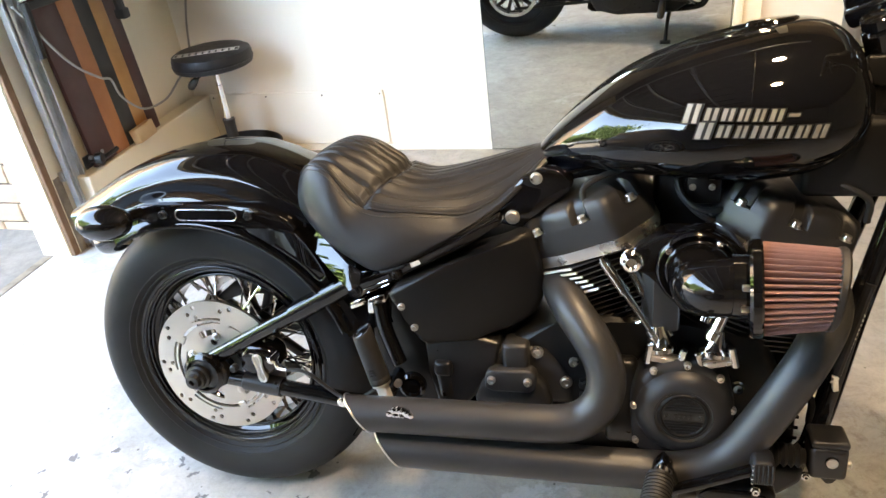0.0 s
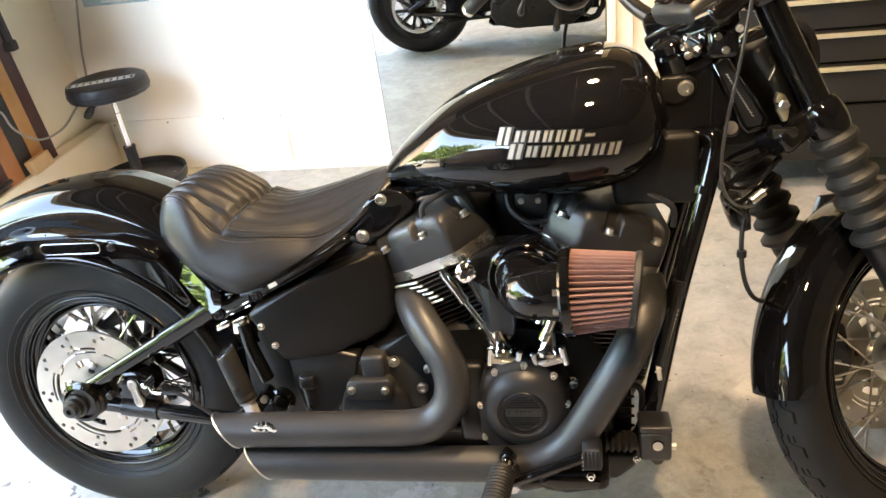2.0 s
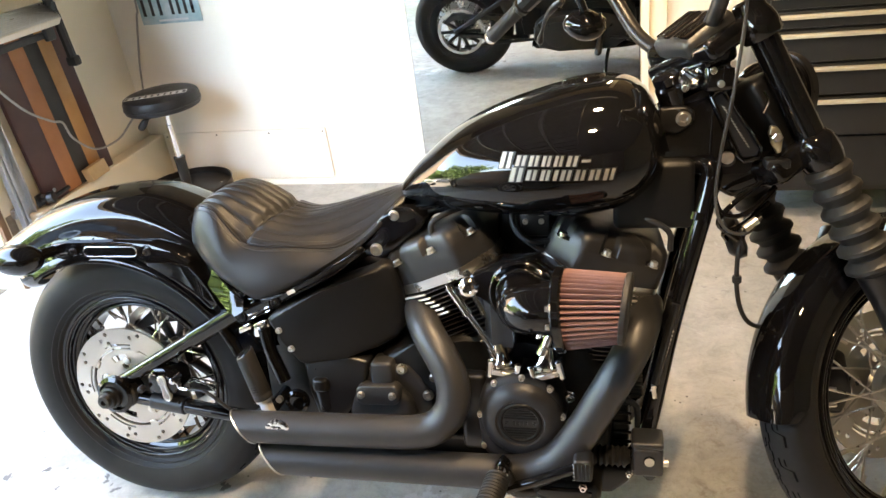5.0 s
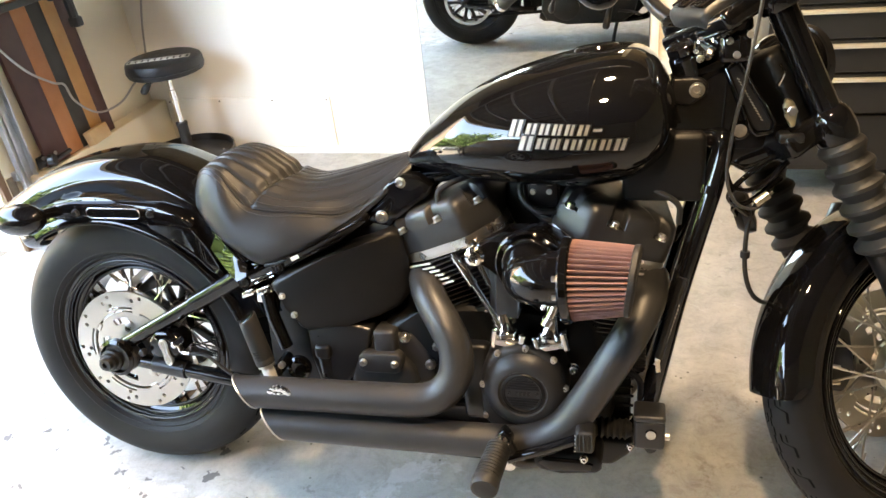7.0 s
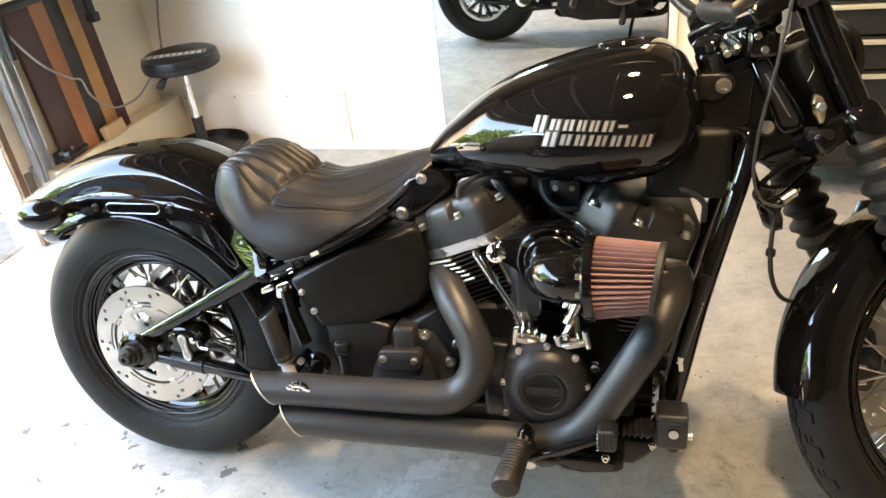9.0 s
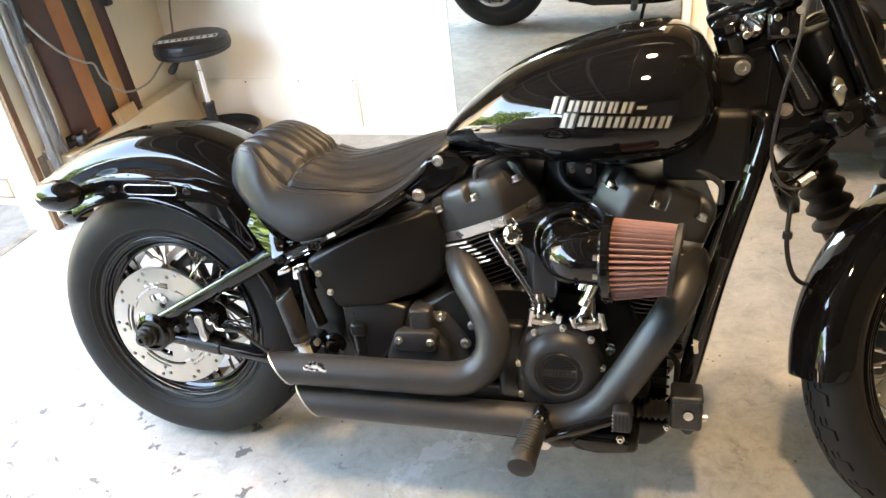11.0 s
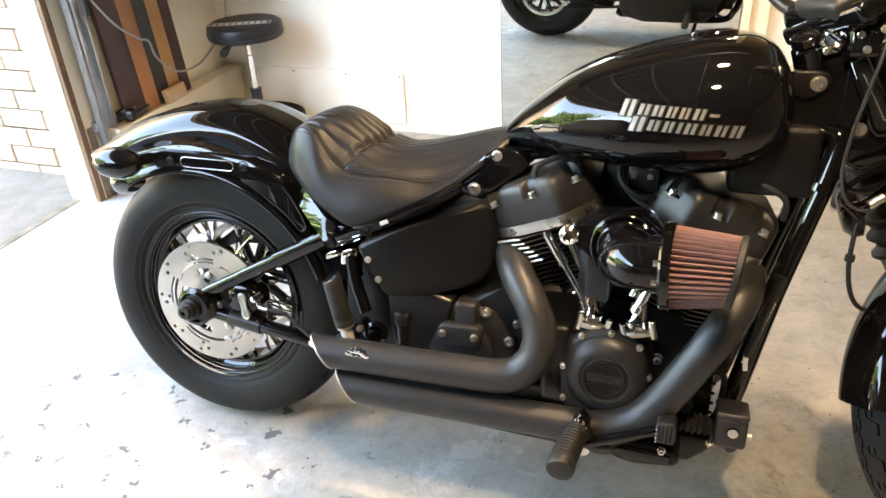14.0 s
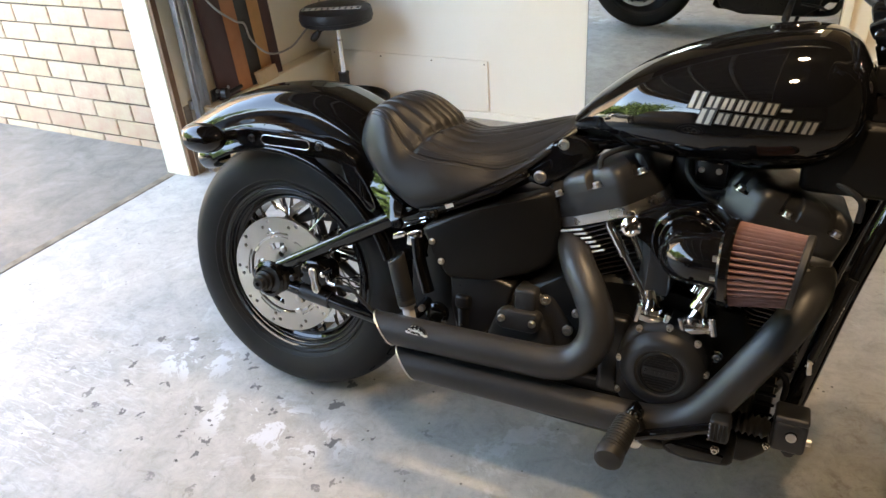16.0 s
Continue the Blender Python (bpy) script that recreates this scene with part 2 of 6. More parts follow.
SLAB = concrete_material("garage_concrete", (0.400, 0.383, 0.345), (0.505, 0.488, 0.453), (0.69, 0.70, 0.71), (0.135, 0.130, 0.128), False)
DRIVE = concrete_material("driveway_concrete", (0.145, 0.133, 0.117), (0.220, 0.204, 0.181), None, None, True)


def brick_material():
    m, nt, b = tree("cream_pink_brick")
    co = coords(nt)
    info = nt.nodes.new("ShaderNodeObjectInfo")
    base = ramp(nt, info.outputs["Random"], [(0.0, (0.47, 0.33, 0.23)), (0.3, (0.53, 0.43, 0.29)), (0.7, (0.56, 0.46, 0.33)), (1.0, (0.50, 0.34, 0.24))])
    col = mixed(nt, ramp(nt, noise_fac(nt, co, 14, 5.0, 0.7), [(0.4, (0, 0, 0)), (0.75, (0.8, 0.8, 0.8))]), base, (0.47, 0.27, 0.20))
    nt.links.new(col, b.inputs["Base Color"])
    b.inputs["Roughness"].default_value = 0.85
    bump(nt, b, noise_fac(nt, co, 90, 4.0), 0.5, 0.003)
    return m


BRICK = brick_material()
MORTAR = surface("dark_mortar", (0.075, 0.055, 0.042), (0.13, 0.10, 0.08), 0.9, 0, 20, 200, 0.6, 0.05)


def tread_material(name, n_around, radius_scale, width):
    """Rubber whose tread grooves run zigzag round the tyre; local y is the axle."""
    m, nt, b = tree(name)
    co = coords(nt)
    sep = nt.nodes.new("ShaderNodeSeparateXYZ")
    nt.links.new(co, sep.inputs[0])
    def math_node(op, a, c=None):
        n = nt.nodes.new("ShaderNodeMath")
        n.operation = op
        for i, v in enumerate((a, c)):
            if v is None:
                continue
            if isinstance(v, (int, float)):
                n.inputs[i].default_value = v
            else:
                nt.links.new(v, n.inputs[i])
        return n.outputs[0]
    ang = math_node("ARCTAN2", sep.outputs[2], sep.outputs[0])
    turn = math_node("MULTIPLY", ang, n_around / (2 * math.pi))
    ay = math_node("ABSOLUTE", sep.outputs[1])
    side_turn = math_node("FRACT", math_node("ADD", turn, math_node("MULTIPLY", math_node("GREATER_THAN", sep.outputs[1], 0.0), 0.5)))
    ease = nt.nodes.new("ShaderNodeMapRange")
    ease.interpolation_type = "SMOOTHSTEP"
    ease.inputs["From Min"].default_value, ease.inputs["From Max"].default_value = 0.36, 0.56
    ease.inputs["To Min"].default_value, ease.inputs["To Max"].default_value = 0.24 * width, 0.62 * width
    nt.links.new(side_turn, ease.inputs["Value"])
    near = lambda v, at, w: math_node("LESS_THAN", math_node("ABSOLUTE", math_node("SUBTRACT", v, at)), w)
    g1 = math_node("MULTIPLY", near(ay, ease.outputs[0], 0.0019), near(side_turn, 0.5, 0.34))
    zig = math_node("MULTIPLY", math_node("GREATER_THAN", math_node("FRACT", math_node("MULTIPLY", turn, 2.0)), 0.5), 0.004)
    cross = near(math_node("SUBTRACT", sep.outputs[1], zig), 0.0, 0.0019)
    dash = math_node("MULTIPLY", near(ay, math_node("ADD", ease.outputs[0], 0.20 * width), 0.0014), near(side_turn, 0.28, 0.10))
    cross = math_node("MAXIMUM", cross, dash)
    groove = math_node("MAXIMUM", g1, cross)
    r = math_node("SQRT", math_node("ADD", math_node("MULTIPLY", sep.outputs[0], sep.outputs[0]), math_node("MULTIPLY", sep.outputs[2], sep.outputs[2])))
    groove = math_node("MULTIPLY", groove, math_node("GREATER_THAN", r, radius_scale))
    big, fine = noise_fac(nt, co, 9.0, 5.0), noise_fac(nt, co, 300, 3.0)
    base = ramp(nt, big, [(0.3, (0.010, 0.010, 0.0102)), (0.7, (0.0165, 0.0165, 0.0168))])
    # shade inside the grooves is put into colour and specular
    nt.links.new(mixed(nt, groove, base, (0.005, 0.005, 0.005)), b.inputs["Base Color"])
    b.inputs["Roughness"].default_value = 0.58
    nt.links.new(math_node("MULTIPLY", math_node("SUBTRACT", 1.0, groove), 0.24), b.inputs["Specular IOR Level"])
    bump(nt, b, fine, 0.2, 0.0005)
    inv = math_node("SUBTRACT", 1.0, groove)
    bump(nt, b, inv, 1.0, 0.006)
    return m


TYRE_REAR = tread_material("rear_tyre_rubber", 26, 0.285, 0.075)
TYRE_FRONT = tread_material("front_tyre_rubber", 30, 0.300, 0.050)


def mirror_material():
    m, nt, b = tree("mirror_glass")
    co = coords(nt)
    b.inputs["Metallic"].default_value = 1.0
    b.inputs["Base Color"].default_value = (0.66, 0.70, 0.69, 1)
    nt.links.new(ramp(nt, noise_fac(nt, co, 3.0, 4.0), [(0.3, (0.0,) * 3), (0.8, (0.03,) * 3)]), b.inputs["Roughness"])
    return m


MIRROR = mirror_material()

# ---------------- mesh helpers ----------------
def finish(bm, name, material, smooth=True, angle=40):
    me = bpy.data.meshes.new(name)
    bmesh.ops.recalc_face_normals(bm, faces=bm.faces[:])
    if smooth:
        lim = radians(angle)
        for f in bm.faces:
            f.smooth = True
        for e in bm.edges:
            e.smooth = not (len(e.link_faces) == 2 and e.calc_face_angle(0.0) > lim)
    bm.to_mesh(me)
    bm.free()
    me.materials.append(material)
    return me


def part(name, bm, material, parent, label="", m=None, smooth=True, angle=40):
    """Links a bmesh as one mesh object under a thing or under a part."""
    ob = new(name, finish(bm, name, material, smooth, angle))
    ob.parent = parent
    if m is not None:
        ob.matrix_basis = m
    return tagged(ob, label)


def thing(name, label, category, m=None, group=""):
    ob = new(name)
    ob.empty_display_size = 0.1
    if m is not None:
        ob.matrix_world = m
    return tagged(ob, label, category, group)


def structure(name, bm, material, label="", smooth=False):
    return tagged(new(name, finish(bm, name, material, smooth)), label, "", "", "structure")


def add_box(bm, a, b, bevel=0.0, segs=2, m=None):
    vs = bmesh.ops.create_cube(bm, size=1)["verts"]
    for v in vs:
        v.co = [(a[i] + b[i]) / 2 + v.co[i] * (b[i] - a[i]) for i in range(3)]
    if bevel:
        es = list({e for v in vs for e in v.link_edges})
        r = bmesh.ops.bevel(bm, geom=es, offset=bevel, segments=segs, profile=0.5, affect="EDGES")
        vs = list({v for f in r["faces"] for v in f.verts} | {v for v in vs if v.is_valid})
    if m is not None:
        bmesh.ops.transform(bm, matrix=m, verts=[v for v in vs if v.is_valid])
    return bm


def box(a, b, bevel=0.0, segs=2, m=None):
    return add_box(bmesh.new(), a, b, bevel, segs, m)


def smooth_path(pts, n=8):
    """Catmull-Rom through points (tuples of any length)."""
    p = [np.array(q, float) for q in pts]
    p = [2 * p[0] - p[1]] + p + [2 * p[-1] - p[-2]]
    out = []
    for i in range(1, len(p) - 2):
        for k in range(n):
            t = k / n
            out.append(0.5 * (2 * p[i] + (p[i + 1] - p[i - 1]) * t + (2 * p[i - 1] - 5 * p[i] + 4 * p[i + 1] - p[i + 2]) * t * t
                              + (3 * p[i] - p[i - 1] - 3 * p[i + 1] + p[i + 2]) * t ** 3))
    out.append(p[-2])
    return out


def add_tube(bm, pts, radius, sides=14, n=8, caps=True, curved=True, cut=None):
    """A round bar along points (x, y, z) or (x, y, z, r). cut: a direction along which the first end is slashed."""
    path = smooth_path(pts, n) if curved and len(pts) > 2 else [np.array(q, float) for q in pts]
    if len(path[0]) == 3:
        path = [np.r_[q, radius] for q in path]
    rings, ref = [], None
    for i, q in enumerate(path):
        d = path[min(i + 1, len(path) - 1)][:3] - path[max(i - 1, 0)][:3]
        d = d / (np.linalg.norm(d) + 1e-9)
        if ref is None:
            ref = np.cross(d, (0, 0, 1) if abs(d[2]) < 0.9 else (0, 1, 0))
        ref = ref - d * (ref @ d)
        ref = ref / np.linalg.norm(ref)
        up = np.cross(d, ref)
        ring = []
        for k in range(sides):
            a = 2 * math.pi * k / sides
            co = q[:3] + q[3] * (math.cos(a) * ref + math.sin(a) * up)
            if cut is not None and i == 0:
                co = co + d * ((co - q[:3]) @ np.array(cut))
            ring.append(bm.verts.new(co))
        rings.append(ring)
    for a, b in zip(rings, rings[1:]):
        for k in range(sides):
            bm.faces.new((a[k], a[(k + 1) % sides], b[(k + 1) % sides], b[k]))
    if caps:
        bm.faces.new(rings[0][::-1])
        bm.faces.new(rings[-1])
    return bm


def tube(pts, radius, sides=14, n=8, caps=True, curved=True, cut=None):
    return add_tube(bmesh.new(), pts, radius, sides, n, caps, curved, cut)


def add_lathe(bm, profile, m=None, segs=48, closed=False):
    """Turns (radius, height) rows about the local z axis."""
    rings = []
    for r, h in profile:
        rings.append([bm.verts.new((r * math.cos(2 * math.pi * k / segs), r * math.sin(2 * math.pi * k / segs), h)) for k in range(segs)])
    pairs = list(zip(rings, rings[1:])) + ([(rings[-1], rings[0])] if closed else [])
    for a, b in pairs:
        for k in range(segs):
            bm.faces.new((a[k], a[(k + 1) % segs], b[(k + 1) % segs], b[k]))
    if not closed:
        bm.faces.new(rings[0][::-1])
        bm.faces.new(rings[-1])
    if m is not None:
        bmesh.ops.transform(bm, matrix=m, verts=[v for r in rings for v in r])
    return bm


def lathe(profile, m=None, segs=48, closed=False):
    return add_lathe(bmesh.new(), profile, m, segs, closed)


AXLE = pose(0, 0, 0, 90, 0, 0)          # local z of a lathe turned to -y


def on_right(x, y, z):
    """A lathe that stands out to the bike's right at a place."""
    return pose(x, y, z, 90, 0, 0)


def prism(outline, y0, y1, bevel=0.0, segs=2):
    """A plate with an (x, z) outline between two depths."""
    bm = bmesh.new()
    a = [bm.verts.new((x, y0, z)) for x, z in outline]
    b = [bm.verts.new((x, y1, z)) for x, z in outline]
    n = len(a)
    bm.faces.new(a)
    bm.faces.new(b[::-1])
    for i in range(n):
        bm.faces.new((a[i], b[i], b[(i + 1) % n], a[(i + 1) % n]))
    if bevel:
        bmesh.ops.bevel(bm, geom=bm.edges[:], offset=bevel, segments=segs, profile=0.5, affect="EDGES")
    return bm


def loft(rings, caps=True, closed=True):
    bm = bmesh.new()
    rows = [[bm.verts.new(c) for c in ring] for ring in rings]
    n = len(rows[0])
    for a, b in zip(rows, rows[1:]):
        for k in range(n if closed else n - 1):
            bm.faces.new((a[k], a[(k + 1) % n], b[(k + 1) % n], b[k]))
    if caps:
        bm.faces.new(rows[0][::-1])
        bm.faces.new(rows[-1])
    return bm


def bolt(parent, x, y, z, r=0.007, h=0.006, material=None, m=None, name="bolt"):
    """A round-headed socket screw that points to the right."""
    bm = lathe([(r * 1.25, -0.002), (r * 1.25, h * 0.25), (r, h * 0.3), (r, h * 0.86), (r * 0.9, h), (r * 0.5, h), (r * 0.45, h * 0.55)], on_right(x, y, z), 14)
    return part(name, bm, material or STEEL, parent, m=m, angle=25)


def interp(x, xs, ys):
    """Smooth interpolation through a few stations."""
    return float(np.interp(x, xs, ys))


# ---------------- the garage ----------------
WALL_Y, DOOR_X, LEFT_X = 1.89, -1.33, -1.225
BACK_Y, RIGHT_X, CEIL = -4.4, 4.6, 2.55
floor = structure("floor", box((DOOR_X, BACK_Y, -0.15), (RIGHT_X, WALL_Y, 0)), SLAB, "pale stained concrete garage floor slab")
ground = structure("ground", box((-400, -400, -0.3), (400, 400, -0.16)), DRIVE, "ground reaching to the horizon")
drive = structure("driveway", box((-14, -9, -0.159), (DOOR_X - 0.012, 6, -0.004)), DRIVE, "grey broom-finished concrete driveway")
structure("expansion_joint", box((DOOR_X - 0.012, -6, -0.15), (DOOR_X, 0.93, -0.009)), RUST, "dark joint between the slab and the driveway")
structure("wall_back", box((LEFT_X - 0.1, WALL_Y, 0), (RIGHT_X + 0.1, WALL_Y + 0.11, 1.30)), WHITE, "white painted back wall of the garage")
# this upper part is unseen, added to darken reflections from above
structure("wall_back_upper", box((LEFT_X - 0.1, WALL_Y, 1.30), (RIGHT_X + 0.1, WALL_Y + 0.11, CEIL)), BARE, "unseen upper back wall, in a darker tan for the reflections")
structure("wall_left", box((LEFT_X - 0.11, 1.0, 0), (LEFT_X, WALL_Y - 0.002, CEIL)), CREAM, "cream plastered side wall beside the doorway")
structure("wall_left_beyond", box((LEFT_X - 0.11, BACK_Y, 0), (LEFT_X, BACK_Y + 0.35, CEIL)), CREAM)
structure("door_header", box((LEFT_X - 0.11, BACK_Y + 0.35, 2.15), (LEFT_X, 0.885, CEIL)), CREAM)
# two unseen walls close the room; their dimmed colour sets the bounced fill
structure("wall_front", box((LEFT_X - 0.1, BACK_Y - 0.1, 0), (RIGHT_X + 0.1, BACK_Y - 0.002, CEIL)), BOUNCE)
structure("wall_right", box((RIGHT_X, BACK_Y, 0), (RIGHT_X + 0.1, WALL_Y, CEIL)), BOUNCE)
# ceiling coloured darker than its own tone to dim its reflection
structure("ceiling", box((LEFT_X - 0.1, BACK_Y - 0.1, CEIL), (RIGHT_X + 0.1, WALL_Y + 0.1, CEIL + 0.1)), DIM, "garage ceiling with its shade put into the colour")
structure("roof", box((LEFT_X - 0.32, BACK_Y - 0.4, CEIL + 0.12), (RIGHT_X + 0.4, WALL_Y + 0.4, CEIL + 0.26)), MORTAR)
for at in LAMPS:
    lt = thing("ceiling_light", "round opal ceiling light on the garage ceiling", "lamp", pose(*at))
    part("base", lathe([(0.085, 0.012), (0.085, 0.048), (0.07, 0.049)], None, 40), WHITE, lt)
    gm, gt, gb_ = tree("lit_opal_glass")
    gb_.inputs["Emission Color"].default_value, gb_.inputs["Emission Strength"].default_value = (1.0, 0.82, 0.60, 1), 4.0
    part("diffuser", lathe([(0.071, -0.022), (0.079, -0.012), (0.081, 0.010), (0.071, 0.011)], None, 40, True), gm, lt, "glowing opal ring")

# plinth along the left wall and the low board on the back wall
structure("plinth", box((LEFT_X, 1.005, 0), (-1.143, WALL_Y - 0.003, 0.275), 0.006), CREAM, "low cream plinth along the side wall")
low_board = thing("kick_panel", "low white plywood kick panel screwed to the wall", "panel")
part("board", box((-1.14, WALL_Y - 0.011, 0.032), (-0.286, WALL_Y - 0.001, 0.277), 0.0015), WHITE, low_board)
for x in (-1.12, -0.85, -0.573, -0.30):
    part("screw", lathe([(0.004, 0), (0.004, 0.0015), (0.002, 0.002)], pose(x, WALL_Y - 0.011, 0.262, 90, 0, 0), 10), RUST, low_board)
structure("baseboard", box((-1.14, WALL_Y - 0.016, 0), (0.18, WALL_Y - 0.002, 0.03), 0.002), WHITE, "narrow white skirting strip")

# mirror on the wall, with its narrow frame
mir = thing("wall_mirror", "tall frameless mirror standing against the white wall", "mirror")
part("glass", box((0.187, WALL_Y - 0.036, 0.012), (1.112, WALL_Y - 0.032, 2.05)), MIRROR, mir, smooth=False)
part("backing", box((0.184, WALL_Y - 0.031, 0.008), (1.115, WALL_Y - 0.012, 2.055)), PLASTIC, mir, smooth=False)
trim = bmesh.new()
add_box(trim, (1.118, WALL_Y - 0.05, 0), (1.150, WALL_Y - 0.001, 2.2), 0.004)
add_box(trim, (1.150, WALL_Y - 0.03, 0), (1.215, WALL_Y - 0.001, 2.2), 0.004)
structure("trim_1", trim, CREAM, "cream door casing beside the mirror")

# doorway post: white outer face, bare brown timber towards the inside
structure("door_post", box((-1.372, 0.885, 0), (-1.2445, 0.998, 2.6), 0.003), CREAM, "cream painted doorway post")
structure("door_lining", box((-1.2440, 0.889, 0), (-1.226, 0.918, 2.6), 0.003), TIMBER, "bare brown timber lining of the doorway")
structure("trim_4", box((-1.2440, 0.9185, 0), (-1.2265, 0.998, 2.6), 0.002), CREAM, "cream strip between the lining and the track")
grime = bmesh.new()
add_box(grime, (-1.2260, 0.921, 0), (-1.2225, 0.958, 0.30), 0.001)
structure("trim_2", grime, RUST, "grimy unpainted strip at the post's foot")

structure("trim_5", box((DOOR_X - 0.030, BACK_Y + 0.4, -0.10), (DOOR_X + 0.006, 0.884, 0.003), 0.002), RUST, "dark grimy joint between slab and driveway")
# garage door track
track = thing("door_track", "galvanised steel vertical garage door track with brackets", "track")
prof = [(0, 0), (0.075, 0), (0.075, 0.024), (0.068, 0.024), (0.068, 0.004), (0.007, 0.004), (0.007, 0.024), (0, 0.024)]
tb = loft([[(-1.2 + d, 0.955 + w, z) for w, d in prof] for z in (0.0, 2.3)])
part("channel", tb, ZINC, track, smooth=False)
part("web_rib", box((-1.196, 0.985, 0.02), (-1.189, 0.999, 2.3), 0.003), ZINC, track)
for z in (0.02, 0.28, 1.2, 2.1):
    part("bracket", box((-1.2235, 0.950, z), (-1.200, 1.055, z + 0.035), 0.002), ZINC, track)
roller = thing("door_roller_bracket", "black roller bracket bolted to the door track", "bracket")
part("plate", box((-1.178, 1.04, 0.285), (-1.170, 1.14, 0.335), 0.004), SATIN, roller)
part("arm", tube([(-1.17, 1.06, 0.31), (-1.13, 1.10, 0.312), (-1.12, 1.17, 0.318)], 0.009, 10), SATIN, roller)
part("roller", lathe([(0.02, -0.014), (0.024, -0.01), (0.024, 0.01), (0.02, 0.014)], pose(-1.13, 1.075, 0.315, 0, 90, 20), 20), SATIN, roller)
for dy in (0.0, 0.06):
    part("nut", lathe([(0.009, 0), (0.009, 0.012), (0.006, 0.014)], pose(-1.168, 1.07 + dy, 0.322, 0, 90, 0), 6), ZINC, roller)
structure("trim_3", box((-1.2245, 1.118, 0.277), (-1.196, 1.152, 2.4), 0.003), CREAM, "cream timber batten beside the track")

# striped board standing on the plinth
board = thing("striped_board", "striped brown, orange and black timber board leaning on the wall", "board",
              pose(-1.165, 1.078, 0.279, 0, -3.5, 0))
y = 0.0
for w, mt in zip((0.124, 0.082, 0.078, 0.074, 0.066), STRIPES):
    part("stripe", box((-0.009, y + 0.0004, 0), (0.009, y + w - 0.0004, 0.665), 0.001), mt, board)
    y += w
block = thing("timber_offcut", "small pale timber offcut lying on the plinth", "wood", pose(-1.125, 1.30, 0.278, 0, -12, 4))
part("block", box((-0.018, 0, 0), (0.018, 0.125, 0.06), 0.004), FOIL, block)

# folded aluminium step platform hanging over the board
step = thing("folding_step", "folded aluminium step platform with ribbed tread and black plastic ends", "step", pose(-1.12, 0.965, 0.945, 0, 0, 0))
TILT = pose(0.0, 0.0, 0.02, 0, 38, 0)
part("tread", box((-0.035, -0.04, 0.0), (0.060, 0.42, 0.022), 0.004), ALU, step, "ribbed aluminium tread", TILT)
for k in range(10):
    part("tread_rib", box((-0.030 + k * 0.009, -0.038, 0.0222), (-0.0255 + k * 0.009, 0.418, 0.0262), 0.001, 1), ALU, step, m=TILT)
part("tread_lip", box((0.0605, -0.038, -0.012), (0.066, 0.418, 0.020), 0.002, 1), WHITE, step, m=TILT)
part("hinge_bar", box((-0.02, 0.010, -0.072), (-0.004, 0.400, -0.046), 0.004), PLASTIC, step)
part("leg", tube([(0.03, 0.405, 0.10), (0.012, 0.450, 0.0), (0.004, 0.470, -0.17)], 0.019, 8, curved=False), PLASTIC, step, "black plastic folding leg")
part("leg", tube([(0.01, 0.012, -0.04), (0.01, 0.006, -0.22)], 0.014, 8, curved=False), PLASTIC, step, "black plastic folding leg")
part("latch", box((-0.012, 0.37, -0.085), (0.012, 0.42, -0.03), 0.008), PLASTIC, step)
part("foot", box((-0.018, 0.452, -0.205), (0.026, 0.492, -0.165), 0.008), PLASTIC, step)
part("end_cap", box((-0.024, 0.418, -0.006), (0.049, 0.432, 0.055), 0.004), PLASTIC, step)
part("end_cap", box((-0.024, -0.052, -0.006), (0.049, -0.038, 0.055), 0.004), PLASTIC, step)

# grey cable drooping across the corner and up the wall
cable = thing("wall_cable", "thin grey power cable drooping across the corner", "cable")
part("cable", tube([(-1.135, 0.95, 0.90), (-1.125, 0.98, 0.85), (-1.12, 1.03, 0.755), (-1.12, 1.11, 0.655), (-1.12, 1.21, 0.581), (-1.12, 1.262, 0.556), (-1.12, 1.288, 0.480), (-1.12, 1.39, 0.394), (-1.12, 1.54, 0.380), (-1.12, 1.66, 0.422),
                    (-1.13, 1.80, 0.47), (-1.165, 1.872, 0.52), (-1.149, 1.882, 0.631), (-1.092, 1.882, 0.828), (-1.074, 1.882, 0.89), (-1.06, 1.882, 1.2), (-1.06, 1.882, 2.2)],
                   0.0045, 8, 6), MESH_GREY, cable)

# old number plate on the wall, its writing as plain bars
plate = thing("number_plate", "weathered teal number plate screwed to the wall", "sign")
part("plate", box((-1.068, WALL_Y - 0.006, 0.795), (-0.762, WALL_Y - 0.003, 0.945), 0.001), PLATEBLUE, plate)
for i, x in enumerate((-1.050, -1.008, -0.966, -0.906, -0.872, -0.838, -0.804)):
    part("character_bar", box((x, WALL_Y - 0.0085, 0.832), (x + 0.014, WALL_Y - 0.0062, 0.905)), SATIN, plate, smooth=False)
part("slogan_bar", box((-0.98, WALL_Y - 0.0085, 0.805), (-0.83, WALL_Y - 0.0062, 0.814)), PALE, plate, smooth=False)

